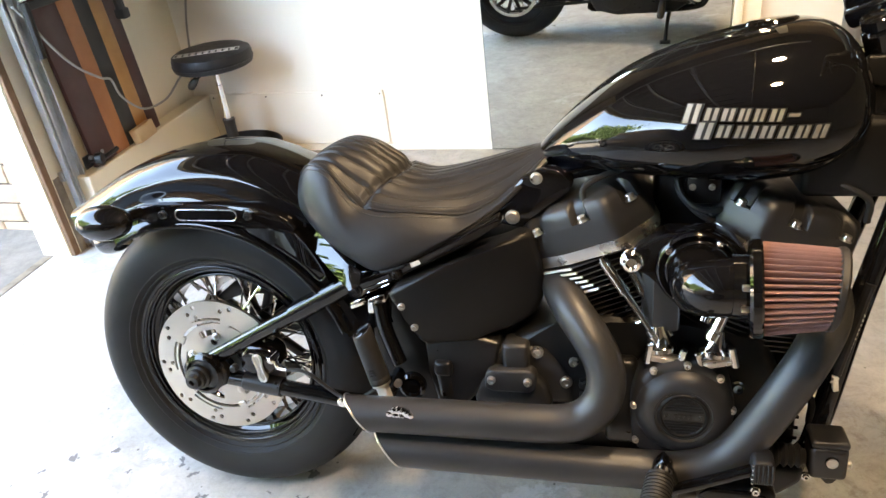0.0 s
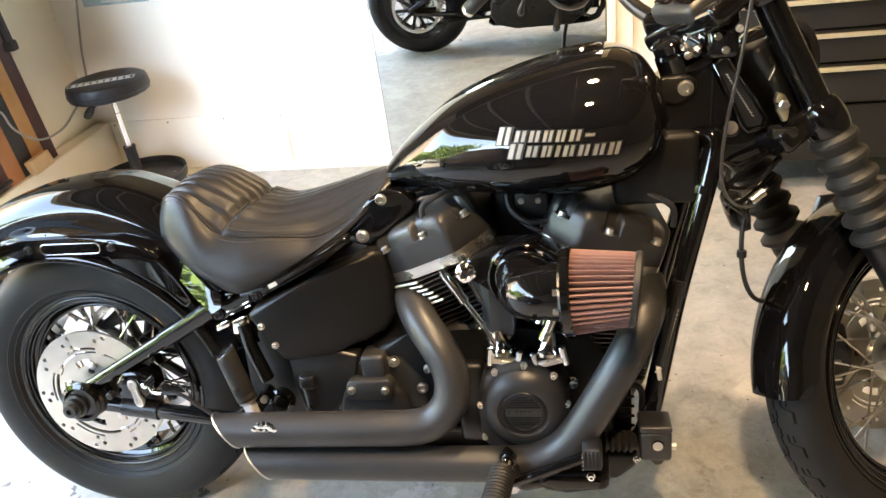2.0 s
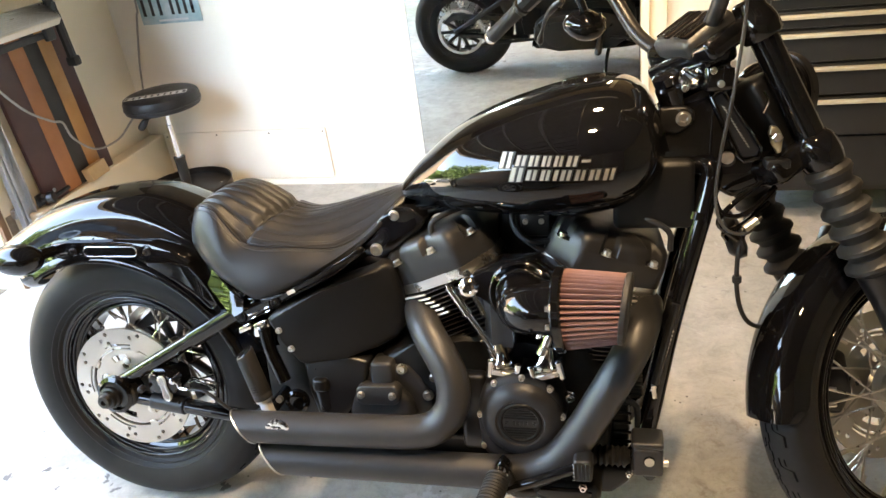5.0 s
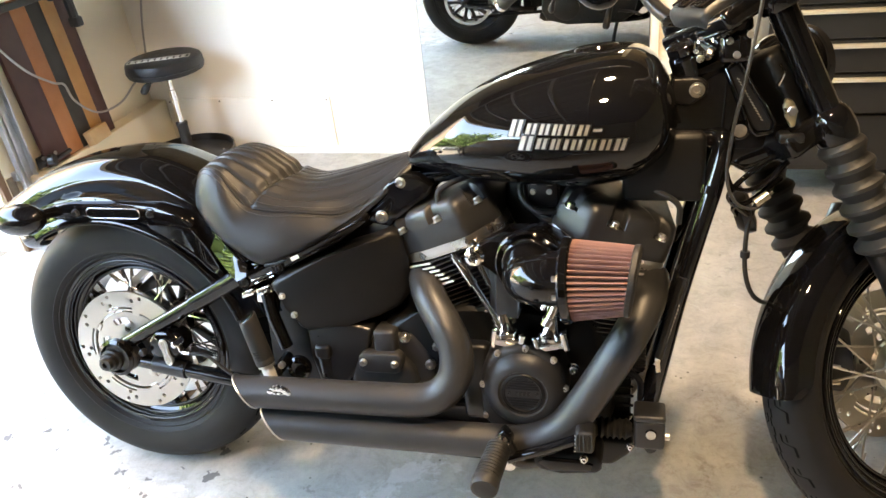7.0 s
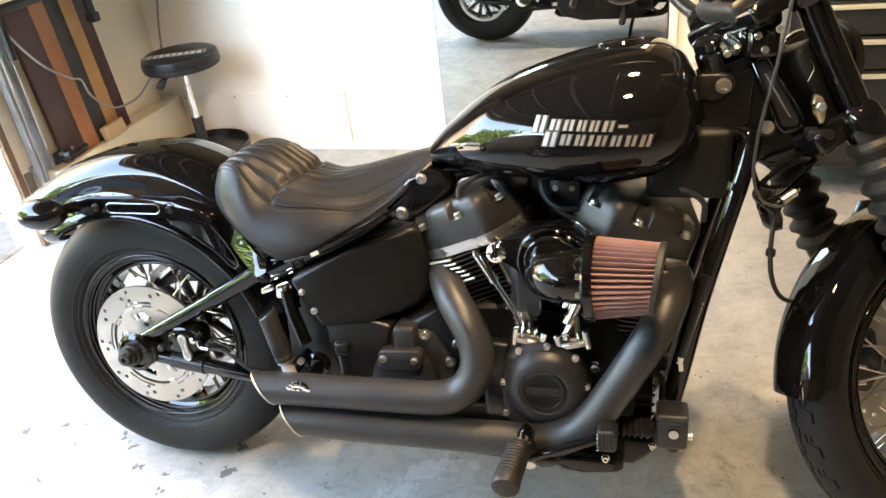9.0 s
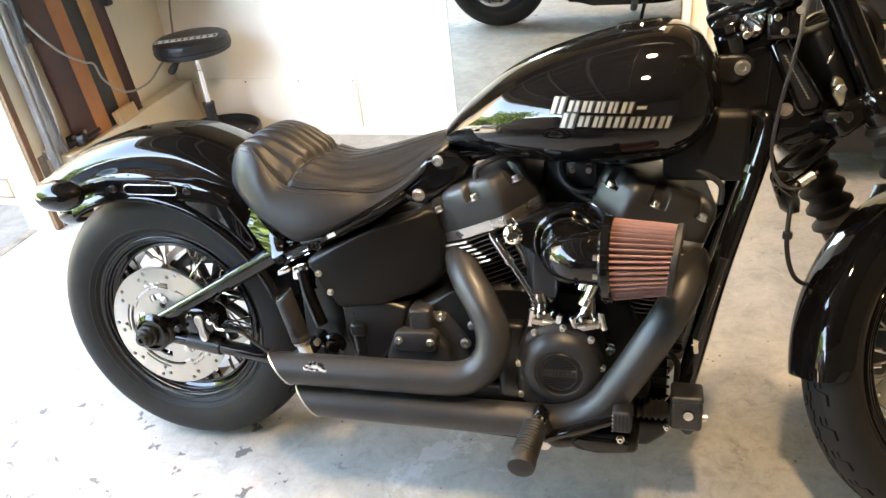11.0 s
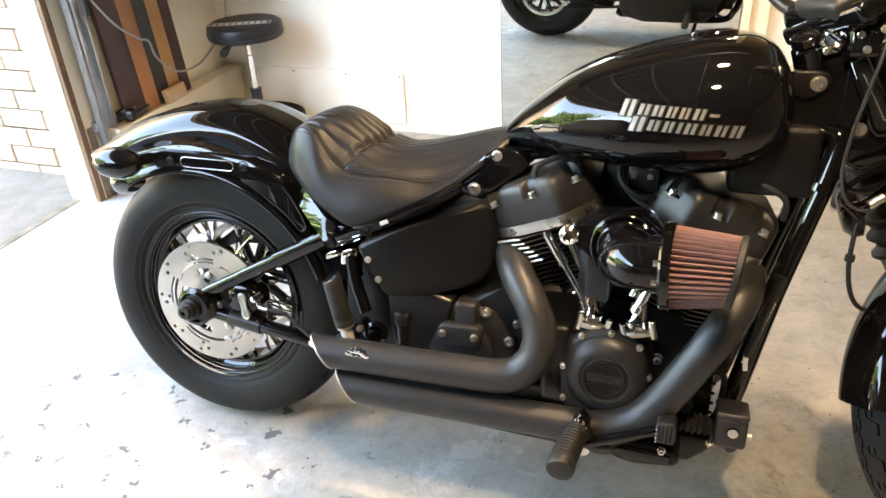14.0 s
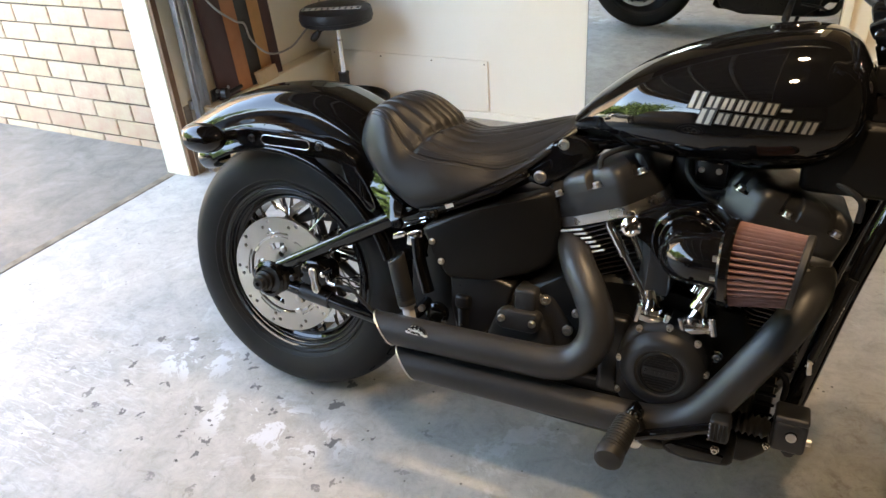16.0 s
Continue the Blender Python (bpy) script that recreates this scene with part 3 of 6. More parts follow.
# mechanic's stool
def build_stool(x, y):
    st = thing("mechanic_stool", "black vinyl mechanic's stool with chrome post and round tray", "stool", pose(x, y, 0))
    tray = [(0.02, 0.075), (0.20, 0.075), (0.205, 0.08), (0.207, 0.115), (0.201, 0.116), (0.198, 0.086), (0.02, 0.083)]
    part("tray", lathe(tray, None, 48), TOOLBLACK, st, "round black steel tool tray")
    for k in range(4):
        a = k * math.pi / 2 + 0.5
        part("tray_screw", lathe([(0.006, 0), (0.006, 0.004), (0.003, 0.006)], pose(0.15 * math.cos(a), 0.15 * math.sin(a), 0.085), 10), CHROME, st)
        c = part("caster", lathe([(0.022, -0.011), (0.027, -0.007), (0.027, 0.007), (0.022, 0.011)], pose(0.17 * math.cos(a), 0.17 * math.sin(a), 0.027, 90, 0, math.degrees(a)), 20), RUBBER, st)
        part("caster_fork", box((-0.012, -0.016, 0.03), (0.012, 0.016, 0.075), 0.003, m=pose(0.17 * math.cos(a), 0.17 * math.sin(a), 0, 0, 0, math.degrees(a))), ZINC, st)
    part("post_sleeve", lathe([(0.036, 0.083), (0.030, 0.10), (0.024, 0.11), (0.024, 0.235), (0.026, 0.24), (0.026, 0.25)], None, 24), PLASTIC, st)
    part("gas_post", lathe([(0.0145, 0.25), (0.0145, 0.40), (0.012, 0.402), (0.012, 0.484)], None, 24), CHROME, st, "chrome gas lift post")
    cushion = [(0.02, 0.4820), (0.153, 0.4820), (0.161, 0.4860), (0.165, 0.4960), (0.165, 0.5270), (0.160, 0.5410), (0.146, 0.5490), (0.08, 0.5510), (0.01, 0.5510)]
    part("cushion", lathe(cushion, None, 64), LEATHER, st, "round black vinyl cushion")
    part("piping", lathe([(0.1645, 0.5020), (0.1675, 0.5040), (0.1675, 0.5070), (0.1645, 0.5090)], None, 64, True), LEATHER, st)
    part("lever", tube([(0.02, -0.03, 0.4730), (-0.01, -0.085, 0.4700), (-0.03, -0.11, 0.458)], 0.005, 8), SATIN, st)
    part("lever_knob", tube([(-0.025, -0.108, 0.4640, 0.010), (-0.040, -0.116, 0.448, 0.016), (-0.055, -0.122, 0.430, 0.014), (-0.060, -0.124, 0.423, 0.004)], 0.01, 10), PLASTIC, st)
    lab = bmesh.new()
    for a, b in (((-0.132, -0.052), (0.132, -0.049)), ((-0.132, -0.006), (0.132, -0.003)), ((-0.132, -0.052), (-0.129, -0.003)), ((0.129, -0.052), (0.132, -0.003))):
        add_box(lab, (a[0], a[1], 0.5507), (b[0], b[1], 0.5520))
    part("label_frame", lab, PALE, st, m=pose(0, -0.02, 0, 0, 0, 22), smooth=False)
    for k in range(9):
        part("label_bar", box((-0.118 + k * 0.0268, -0.042, 0.5507), (-0.100 + k * 0.0268, -0.014, 0.5520)), PALE, st, m=pose(0, -0.02, 0, 0, 0, 22), smooth=False)
    return st


build_stool(-0.918, 1.645)

# black tool chest on casters
def build_chest(x0, x1, y0, y1):
    ch = thing("tool_chest", "black steel rolling tool chest with full-width aluminium drawer pulls", "tool chest")
    part("body", box((x0, y0 + 0.012, 0.13), (x1, y1, 1.02), 0.006), TOOLBLACK, ch)
    zs = [0.15, 0.335, 0.475, 0.585, 0.695, 0.755, 0.82, 0.89, 1.0]
    for a, b in zip(zs, zs[1:]):
        dr = part("drawer", box((x0 + 0.03, y0 - 0.004, a + 0.006), (x1 - 0.03, y0 + 0.011, b - 0.004), 0.004), TOOLBLACK, ch)
        if a > 0.2:
            part("drawer_pull", box((x0 + 0.032, y0 - 0.020, b - 0.024), (x1 - 0.032, y0 - 0.0045, b - 0.010), 0.003), PULL, dr, "aluminium pull rail")
    for x in (x0 + 0.07, x1 - 0.07):
        for yy in (y0 + 0.09, y1 - 0.08):
            w = part("caster", lathe([(0.03, -0.015), (0.05, -0.012), (0.052, 0.0), (0.05, 0.012), (0.03, 0.015)], pose(x - 0.03, yy - 0.02, 0.052, 90, 0, 60), 24), RUBBER, ch)
            part("caster_fork", box((x - 0.03, yy - 0.03, 0.06), (x + 0.03, yy + 0.03, 0.13), 0.006), TOOLBLACK, ch)
    return ch


build_chest(1.485, 2.35, 1.43, 1.872)

# raised sectional door under the ceiling
door = thing("garage_door", "raised sectional garage door under the ceiling, darkened in colour", "garage door")
for k in range(4):
    # door panels share the ceiling's darkened colour
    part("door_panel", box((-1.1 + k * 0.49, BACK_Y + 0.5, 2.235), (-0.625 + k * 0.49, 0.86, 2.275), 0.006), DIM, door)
    part("stiffener", box((-1.1 + k * 0.49, BACK_Y + 0.5, 2.205), (-1.06 + k * 0.49, 0.86, 2.234), 0.004), ZINC, door)
for k in range(9):
    part("door_stiffener", box((-1.1, -2.2 + k * 0.34, 2.205), (0.84, -2.17 + k * 0.34, 2.234), 0.003), SATIN, door)
for yy in (0.90, BACK_Y + 0.44):
    part("rail", box((-1.15, yy, 2.18), (1.4, yy + 0.03, 2.24), 0.004), ZINC, door)

# ---------------- the motorcycle (x ahead, y left, z up from the tyres' foot) ----------------
LEAN, YAW = 11.0, 1.0
bike = thing("motorcycle", "gloss black cruiser motorcycle with matte exhausts on its side stand", "motorcycle", pose(0, 0, 0.0, -LEAN, 0, YAW))
RX, RZ = 0.002, 0.325                       # rear axle
FX, FZ = 1.652, 0.331                        # front axle, steering straight
RAKE, STEER = 29.1, 34.5
HEAD = Vector((1.275, 0.0, 0.84))           # a point on the steering axis
AXIS = Vector((-math.sin(radians(RAKE)), 0, math.cos(radians(RAKE))))
FRONT = Matrix.Translation(HEAD) @ Matrix.Rotation(radians(STEER), 4, AXIS) @ Matrix.Translation(-HEAD)


def build_wheel(name, cx, cz, tyre_r, rim_r, half, tyre_mat, m, label):
    """A laced wheel: rim, tyre, hub and forty spokes."""
    base = m @ pose(cx, 0, cz)
    k = half / 0.075
    rim = [(rim_r - 0.010, -0.050 * k), (rim_r + 0.012, -0.054 * k), (rim_r + 0.012, -0.046 * k), (rim_r - 0.003, -0.042 * k), (rim_r - 0.008, -0.030 * k),
           (rim_r - 0.022, -0.022 * k), (rim_r - 0.024, 0.022 * k), (rim_r - 0.008, 0.030 * k), (rim_r - 0.003, 0.042 * k), (rim_r + 0.012, 0.046 * k),
           (rim_r + 0.012, 0.054 * k), (rim_r - 0.010, 0.050 * k), (rim_r - 0.014, 0.036 * k), (rim_r - 0.030, 0.026 * k), (rim_r - 0.032, -0.026 * k), (rim_r - 0.014, -0.036 * k)]
    wh = part(name, lathe(rim, AXLE, 96, True), GLOSS, bike, label, base, angle=28)
    for side in (-1, 1):
        for dr, yy in ((-0.003, 0.0515), (-0.014, 0.0415), (-0.027, 0.0310)):
            part("rim_lip", lathe([(rim_r + dr + 0.0042 * math.cos(a), side * yy * k + 0.0042 * math.sin(a)) for a in [j * math.pi / 4 for j in range(8)]], AXLE, 96, True), GLOSS, wh, angle=60)
    d = tyre_r - rim_r
    prof = [(rim_r + 0.002, -0.048 * k), (rim_r + 0.012 * 1.0, -0.058 * k), (rim_r + d * 0.22, -0.069 * k), (rim_r + d * 0.42, -0.075 * k), (rim_r + d * 0.60, -0.0735 * k),
            (rim_r + d * 0.74, -0.067 * k), (rim_r + d * 0.86, -0.054 * k), (rim_r + d * 0.95, -0.035 * k), (tyre_r - 0.001, -0.016 * k), (tyre_r, 0.0)]
    prof = prof + [(r, -h) for r, h in prof[-2::-1]]
    fine = smooth_path(prof, 4)
    fine = [(float(a), float(b)) for a, b in fine] + [(rim_r - 0.001, 0.03 * k), (rim_r - 0.001, -0.03 * k)]
    part("tyre", lathe(fine, AXLE, 128, True), tyre_mat, wh, "black rubber tyre with a zigzag tread", angle=60)
    for side in (-1, 1):
        for f0, y0 in ((0.10, 0.0615), (0.20, 0.0680)):
            part("sidewall_rib", lathe([(rim_r + d * f0, side * (y0 - 0.002) * k), (rim_r + d * f0 + 0.001, side * (y0 + 0.0012) * k), (rim_r + d * f0 + 0.0028, side * (y0 + 0.0012) * k), (rim_r + d * f0 + 0.004, side * (y0 - 0.002) * k)], AXLE, 96, True), RUBBER, wh)
    hub = [(0.020, -0.075), (0.030, -0.070), (0.030, -0.052), (0.052, -0.050), (0.052, -0.040), (0.034, -0.036), (0.030, 0.0), (0.034, 0.036), (0.052, 0.040), (0.052, 0.050), (0.030, 0.052), (0.030, 0.070), (0.020, 0.075)]
    part("hub", lathe(hub, AXLE, 40), SATIN if name == "rear_wheel" else ALU, wh)
    n = 40
    for i in range(4):
        side = -1 if i < 2 else 1
        lean = 0.62 if i % 2 else -0.62
        bm = tube([(0.048 * math.cos(lean), side * -0.045 * -1, 0.048 * math.sin(lean)), (rim_r - 0.026, side * 0.008, 0.0)], 0.0023, 6, curved=False)
        add_tube(bm, [(rim_r - 0.055, side * 0.0135, 0.0 + 0.028 * 0.05), (rim_r - 0.024, side * 0.008, 0.0)], 0.0036, 6, curved=False)
        me = finish(bm, "spoke", STEEL if name == "front_wheel" else CHROME)
        for j in range(n // 4):
            o = new("spoke", me)
            o.parent = wh
            o.matrix_basis = pose(0, 0, 0, 0, (j * 4 + i) * 360 / n, 0)
    return wh


def disc_with_holes(r_out, r_in, holes, slots, thick):
    """A flat ring with round holes (r, angle, radius) and arc slots (r0, r1, a0, a1), in the x-z plane."""
    bm = bmesh.new()
    def loop(pts):
        vs = [bm.verts.new((x, 0, z)) for x, z in pts]
        for i in range(len(vs)):
            bm.edges.new((vs[i], vs[(i + 1) % len(vs)]))
    ring = lambda r, n, cx=0.0, cz=0.0: [(cx + r * math.cos(2 * math.pi * k / n), cz + r * math.sin(2 * math.pi * k / n)) for k in range(n)]
    loop(ring(r_out, 96))
    loop(ring(r_in, 48))
    for r, a, hr in holes:
        loop(ring(hr, 8, r * math.cos(a), r * math.sin(a)))
    for r0, r1, a0, a1 in slots:
        arc = [(r0 * math.cos(a0 + (a1 - a0) * k / 8), r0 * math.sin(a0 + (a1 - a0) * k / 8)) for k in range(9)]
        arc += [(r1 * math.cos(a1 + (a0 - a1) * k / 8), r1 * math.sin(a1 + (a0 - a1) * k / 8)) for k in range(9)]
        loop(arc)
    bmesh.ops.triangle_fill(bm, use_beauty=True, use_dissolve=False, edges=bm.edges[:], normal=(0, 1, 0))
    fs = bm.faces[:]
    r = bmesh.ops.extrude_face_region(bm, geom=fs)
    bmesh.ops.translate(bm, verts=[v for v in r["geom"] if isinstance(v, bmesh.types.BMVert)], vec=(0, thick, 0))
    return bm


def rotor_ring(r):
    """The swept ring of a brake disc, with its drillings."""
    holes = []
    for k in range(10):
        a = k * 2 * math.pi / 10
        holes += [(r - 0.010, a, 0.0050), (r - 0.020, a + 0.15, 0.0050)]
        if k % 2:
            holes.append((r - 0.031, a + 0.02, 0.0048))
    slots = [(r * 0.715, r * 0.748, k * 2 * math.pi / 5 + 0.15, k * 2 * math.pi / 5 + 0.80) for k in range(5)]
    return disc_with_holes(r, r * 0.685, holes, slots, 0.006)


def rotor_carrier(r):
    """The centre of a brake disc: a plate with round and bean-shaped windows."""
    holes = [(r * 0.36, k * 2 * math.pi / 5 + 0.45, 0.0080) for k in range(5)]
    slots = [(r * 0.46, r * 0.56, k * 2 * math.pi / 5 + 0.30, k * 2 * math.pi / 5 + 0.85) for k in range(5)]
    return disc_with_holes(r * 0.650, 0.032, holes, slots, 0.005)


def build_rotor(r, wheel, y):
    disc = part("brake_disc", rotor_ring(r), DISC, wheel, "drilled brushed steel brake disc", pose(0, y, 0))
    part("disc_carrier", rotor_carrier(r), DISC, wheel, "steel disc carrier with bean-shaped windows", pose(0, y + 0.003, 0))
    for k in range(5):
        a = k * 2 * math.pi / 5 + 0.05
        part("disc_bridge", box((r * 0.62, y + 0.001, -0.011), (r * 0.73, y + 0.0065, 0.011), 0.002, 1), DISC, wheel, m=pose(0, 0, 0, 0, math.degrees(-a), 0))
    return disc


I4 = Matrix.Identity(4)
rear = build_wheel("rear_wheel", RX, RZ, 0.3235, 0.208, 0.075, TYRE_REAR, I4, "black laced rear wheel with bright spokes")
build_rotor(0.146, rear, -0.093)
for k in range(5):
    a = k * 2 * math.pi / 5 + 0.3
    part("disc_bolt", lathe([(0.009, 0), (0.009, 0.004), (0.005, 0.006)], on_right(0.066 * math.cos(a), -0.0905, 0.066 * math.sin(a)), 12), STEEL, rear)
part("carrier", lathe([(0.030, -0.052), (0.060, -0.070), (0.062, -0.084), (0.03, -0.086)], pose(0, 0, 0, -90, 0, 0), 40), SATIN, rear)
# belt pulley on the left
pul = bmesh.new()
add_lathe(pul, [(0.132, 0.085), (0.148, 0.085), (0.150, 0.112), (0.132, 0.112)], pose(0, 0, 0, -90, 0, 0), 64, True)
part("pulley_ring", pul, STEEL, rear, "bright drive pulley rim")
for k in range(10):
    sp = box((0.02, 0.09, -0.010), (0.136, 0.108, 0.010), 0.004)
    part("pulley_spoke", sp, SATIN, rear, m=pose(0, 0, 0, 0, k * 36, 0))
part("pulley_hub", lathe([(0.050, 0.08), (0.034, 0.112), (0.02, 0.118)], pose(0, 0, 0, -90, 0, 0), 32), SATIN, rear)

front = build_wheel("front_wheel", FX, FZ, 0.331, 0.243, 0.050, TYRE_FRONT, FRONT, "laced front wheel with steel spokes")
build_rotor(0.15, front, 0.068)


def fender_mesh(section, a0, a1, steps, low0, low1, ends, thick=0.003):
    """A valanced mudguard about the origin: section rows (y, r); the side's lower edge rises towards the ends."""
    outer, inner = [], []
    half = smooth_path(section, 5)
    for i in range(steps + 1):
        t = i / steps
        a = radians(a0 + (a1 - a0) * t)
        k0 = max(0.0, 1 - t / ends[0]) if ends[0] else 0.0
        k1 = max(0.0, 1 - (1 - t) / ends[1]) if ends[1] else 0.0
        lift = low0 * k0 ** 2 + low1 * k1 ** 2
        ring, ring2 = [], []
        top, bot = section[0][1], section[-1][1]
        for sgn in (-1, 1):
            rows = half[::-1] if sgn < 0 else half[1:]
            for yy, r in rows:
                share = (top - r) / (top - bot)
                r = r + lift * share
                squeeze = 1 - 0.12 * (k0 ** 2 + k1 ** 2)
                ring.append((r * math.cos(a), sgn * yy * squeeze, r * math.sin(a)))
                rr, y2 = r - thick * (1 - 0.7 * share), yy - thick * share
                ring2.append((rr * math.cos(a), sgn * y2 * squeeze, rr * math.sin(a)))
        outer.append(ring)
        inner.append(ring2)
    return loft([o + n[::-1] for o, n in zip(outer, inner)])


sec = [(0.0, 0.461), (0.050, 0.4565), (0.078, 0.446), (0.094, 0.432), (0.1025, 0.418), (0.1055, 0.406), (0.1068, 0.393), (0.1090, 0.375), (0.1145, 0.352), (0.1235, 0.326)]


def flattened(bm):
    """The crown is flatter than a circle about the axle: lower over the tail, higher under the seat."""
    for v in bm.verts:
        r, a = math.hypot(v.co.x, v.co.z), math.degrees(math.atan2(v.co.z, v.co.x))
        d = interp(a, (60, 75, 86, 102, 119, 128, 134, 139), (0.012, 0.011, 0.0, -0.014, -0.019, -0.016, -0.008, 0.004))
        k = 1 + d * min(1.0, max(0.0, (r - 0.36) / 0.08)) / r
        v.co.x, v.co.z = v.co.x * k, v.co.z * k
    return bm


fend = part("rear_fender", flattened(fender_mesh(sec, 18, 131.5, 60, 0.0, 0.085, (0, 0.13))), GLOSS, bike, "gloss black rear mudguard", pose(RX, 0, 0.322), angle=50)
SX0 = [0.213, 0.221, 0.236, 0.265, 0.305, 0.35, 0.385, 0.42, 0.46, 0.50, 0.55, 0.60, 0.645, 0.675, 0.690]
SB0 = [0.684, 0.676, 0.664, 0.643, 0.613, 0.588, 0.572, 0.574, 0.588, 0.608, 0.638, 0.671, 0.710, 0.740, 0.750]
# rolled edge of the mudguard, flaring outwards
LIP = [(0.340, 0.1190), (0.336, 0.1222), (0.329, 0.1262), (0.321, 0.1290), (0.3175, 0.1278), (0.320, 0.1240), (0.332, 0.1165)]
for s in (-1, 1):
    part("fender_lip", loft([[(r * math.cos(radians(a)), s * y, (r - 0.002) * math.sin(radians(a))) for r, y in LIP[::-s]] for a in range(20, 121, 4)]), GLOSS, fend, angle=70)
for s in (-1, 1):
    # fender strut with its inset and bolts
    out = [(-0.100, 0.666), (-0.092, 0.681), (-0.05, 0.685), (0.06, 0.687), (0.15, 0.684), (0.20, 0.668), (0.235, 0.640), (0.225, 0.628), (0.185, 0.640), (0.14, 0.647), (0.05, 0.650), (-0.06, 0.648), (-0.095, 0.652)]
    st = part("fender_strut", prism(out, s * 0.108, s * 0.132, 0.004, 2), GLOSS, bike, "gloss black mudguard strut")
    inset = [(cx + 0.0105 * math.cos(radians(a)), 0.667 + 0.0105 * math.sin(radians(a))) for cx, a0 in ((0.004, 90), (0.112, 270)) for a in range(a0, a0 + 181, 30)]
    part("strut_inset", prism(inset, s * 0.1325, s * 0.1365, 0.0015, 1), GLOSS, st)
    # the gloss edge's highlight, drawn as a thin line of bright metal
    part("strut_glint", tube([(x, s * 0.1362, z) for x, z in inset + inset[:2]], 0.0010, 6, curved=False), EDGE, st, "edge highlight round the inset, laid as a thin bright line")
    for x in (-0.036, 0.144):
        if s < 0:
            part("bolt_ring", lathe([(0.0125, 0.0), (0.0135, 0.001), (0.0135, 0.003), (0.0118, 0.003), (0.0115, 0.0)], on_right(x, -0.131, 0.666), 24, True), GLOSS, st)
            bolt(st, x, -0.132, 0.666, 0.0070, 0.007, SATIN)
    # turn signal
    sig = part("turn_signal", tube([(-0.166, s * 0.190, 0.6640, 0.020), (-0.158, s * 0.190, 0.6645, 0.0275), (-0.140, s * 0.190, 0.6655, 0.0325), (-0.115, s * 0.190, 0.667, 0.0335), (-0.090, s * 0.190, 0.669, 0.028), (-0.072, s * 0.190, 0.671, 0.017), (-0.064, s * 0.190, 0.672, 0.004)], 0.02, 24, 5), GLOSS, bike, "gloss black bullet turn signal")
    part("signal_lens", tube([(-0.176, s * 0.190, 0.6630, 0.004), (-0.174, s * 0.190, 0.6632, 0.014), (-0.169, s * 0.190, 0.6637, 0.0205), (-0.165, s * 0.190, 0.664, 0.0215)], 0.02, 24, 4), DARKGLASS, sig)
    part("signal_stalk", tube([(-0.100, s * 0.17, 0.668), (-0.085, s * 0.13, 0.668), (-0.075, s * 0.108, 0.668)], 0.012, 12), GLOSS, sig)
    # tapering tail of the strut with its rolled edge, and the bright flared panel under the seat
    tail = [(0.130, 0.646), (0.200, 0.642), (0.236, 0.634), (0.262, 0.600), (0.283, 0.560), (0.281, 0.548), (0.270, 0.545), (0.238, 0.577), (0.190, 0.611), (0.140, 0.632)]
    part("strut_tail", prism(tail, s * 0.118, s * 0.134, 0.004, 2), GLOSS, st)
    part("strut_edge", tube([(x, s * 0.1345, z) for x, z in tail[2:9]], 0.0022, 8, 5), GLOSS, st)
    flare = []
    for i in range(25):
        x = 0.205 + 0.165 * i / 24
        row = []
        for j in range(25):
            top = min(0.655, interp(x, SX0, SB0) - 0.002)
            low_ = min(top - 0.002, interp(x, (0.205, 0.225, 0.262, 0.316, 0.350, 0.370), (0.646, 0.630, 0.602, 0.568, 0.545, 0.556)))
            z = top - (top - low_) * j / 24
            h = 0.655 - z
            lean = 0.32 * h + 0.24 * (h / 2 - math.sin(2 * math.pi * h / 0.11) * 0.11 / (4 * math.pi))
            row.append((x, s * (0.086 + 0.38 * max(0.0, min(x, 0.345) - 0.215) + lean), z))
        flare.append(row + [(a, b - s * 0.004, c) for a, b, c in row[::-1]])
    part("flared_panel", loft(flare), GLOSS, bike, "mirror-like gloss black panel between mudguard and seat", angle=60)
part("tail_light", tube([(-0.310, 0, 0.555, 0.008), (-0.297, 0, 0.560, 0.028), (-0.265, 0, 0.572, 0.034), (-0.245, 0, 0.58, 0.03)], 0.03, 20, 5), DARKGLASS, bike, "dark tail light")

# swingarm, both sides
sw = part("swingarm", tube([(-0.03, -0.108, 0.335), (0.10, -0.112, 0.407), (0.32, -0.115, 0.530)], 0.0165, 18, curved=False), GLOSS, bike, "gloss black triangulated swingarm")
part("swingarm_tube", tube([(0.20, -0.113, 0.463), (0.33, -0.116, 0.535), (0.345, -0.116, 0.545)], 0.0205, 18, curved=False), GLOSS, sw)
part("swingarm_tube", tube([(0.0, -0.112, 0.316), (0.30, -0.115, 0.278), (0.42, -0.11, 0.27)], 0.0165, 18, curved=False), GLOSS, sw)
part("swingarm_sleeve", tube([(0.07, -0.1125, 0.3075), (0.15, -0.1135, 0.297)], 0.0205, 18, curved=False), SATIN, sw)
part("swingarm_tube", tube([(-0.03, 0.135, 0.335), (0.34, 0.125, 0.54)], 0.0165, 14, curved=False), GLOSS, sw)
part("swingarm_tube", tube([(0.0, 0.135, 0.316), (0.42, 0.125, 0.27)], 0.0165, 14, curved=False), GLOSS, sw)
part("axle_plate", prism([(-0.045, 0.335), (-0.035, 0.355), (-0.01, 0.362), (0.02, 0.352), (0.04, 0.33), (0.035, 0.305), (0.01, 0.29), (-0.025, 0.296), (-0.043, 0.315)], -0.135, -0.104, 0.006, 3), SATIN, sw)
part("axle_collar", lathe([(0.044, 0.0), (0.044, 0.012), (0.036, 0.016), (0.034, 0.006)], on_right(-0.012, -0.125, 0.327), 40), GLOSS, sw)
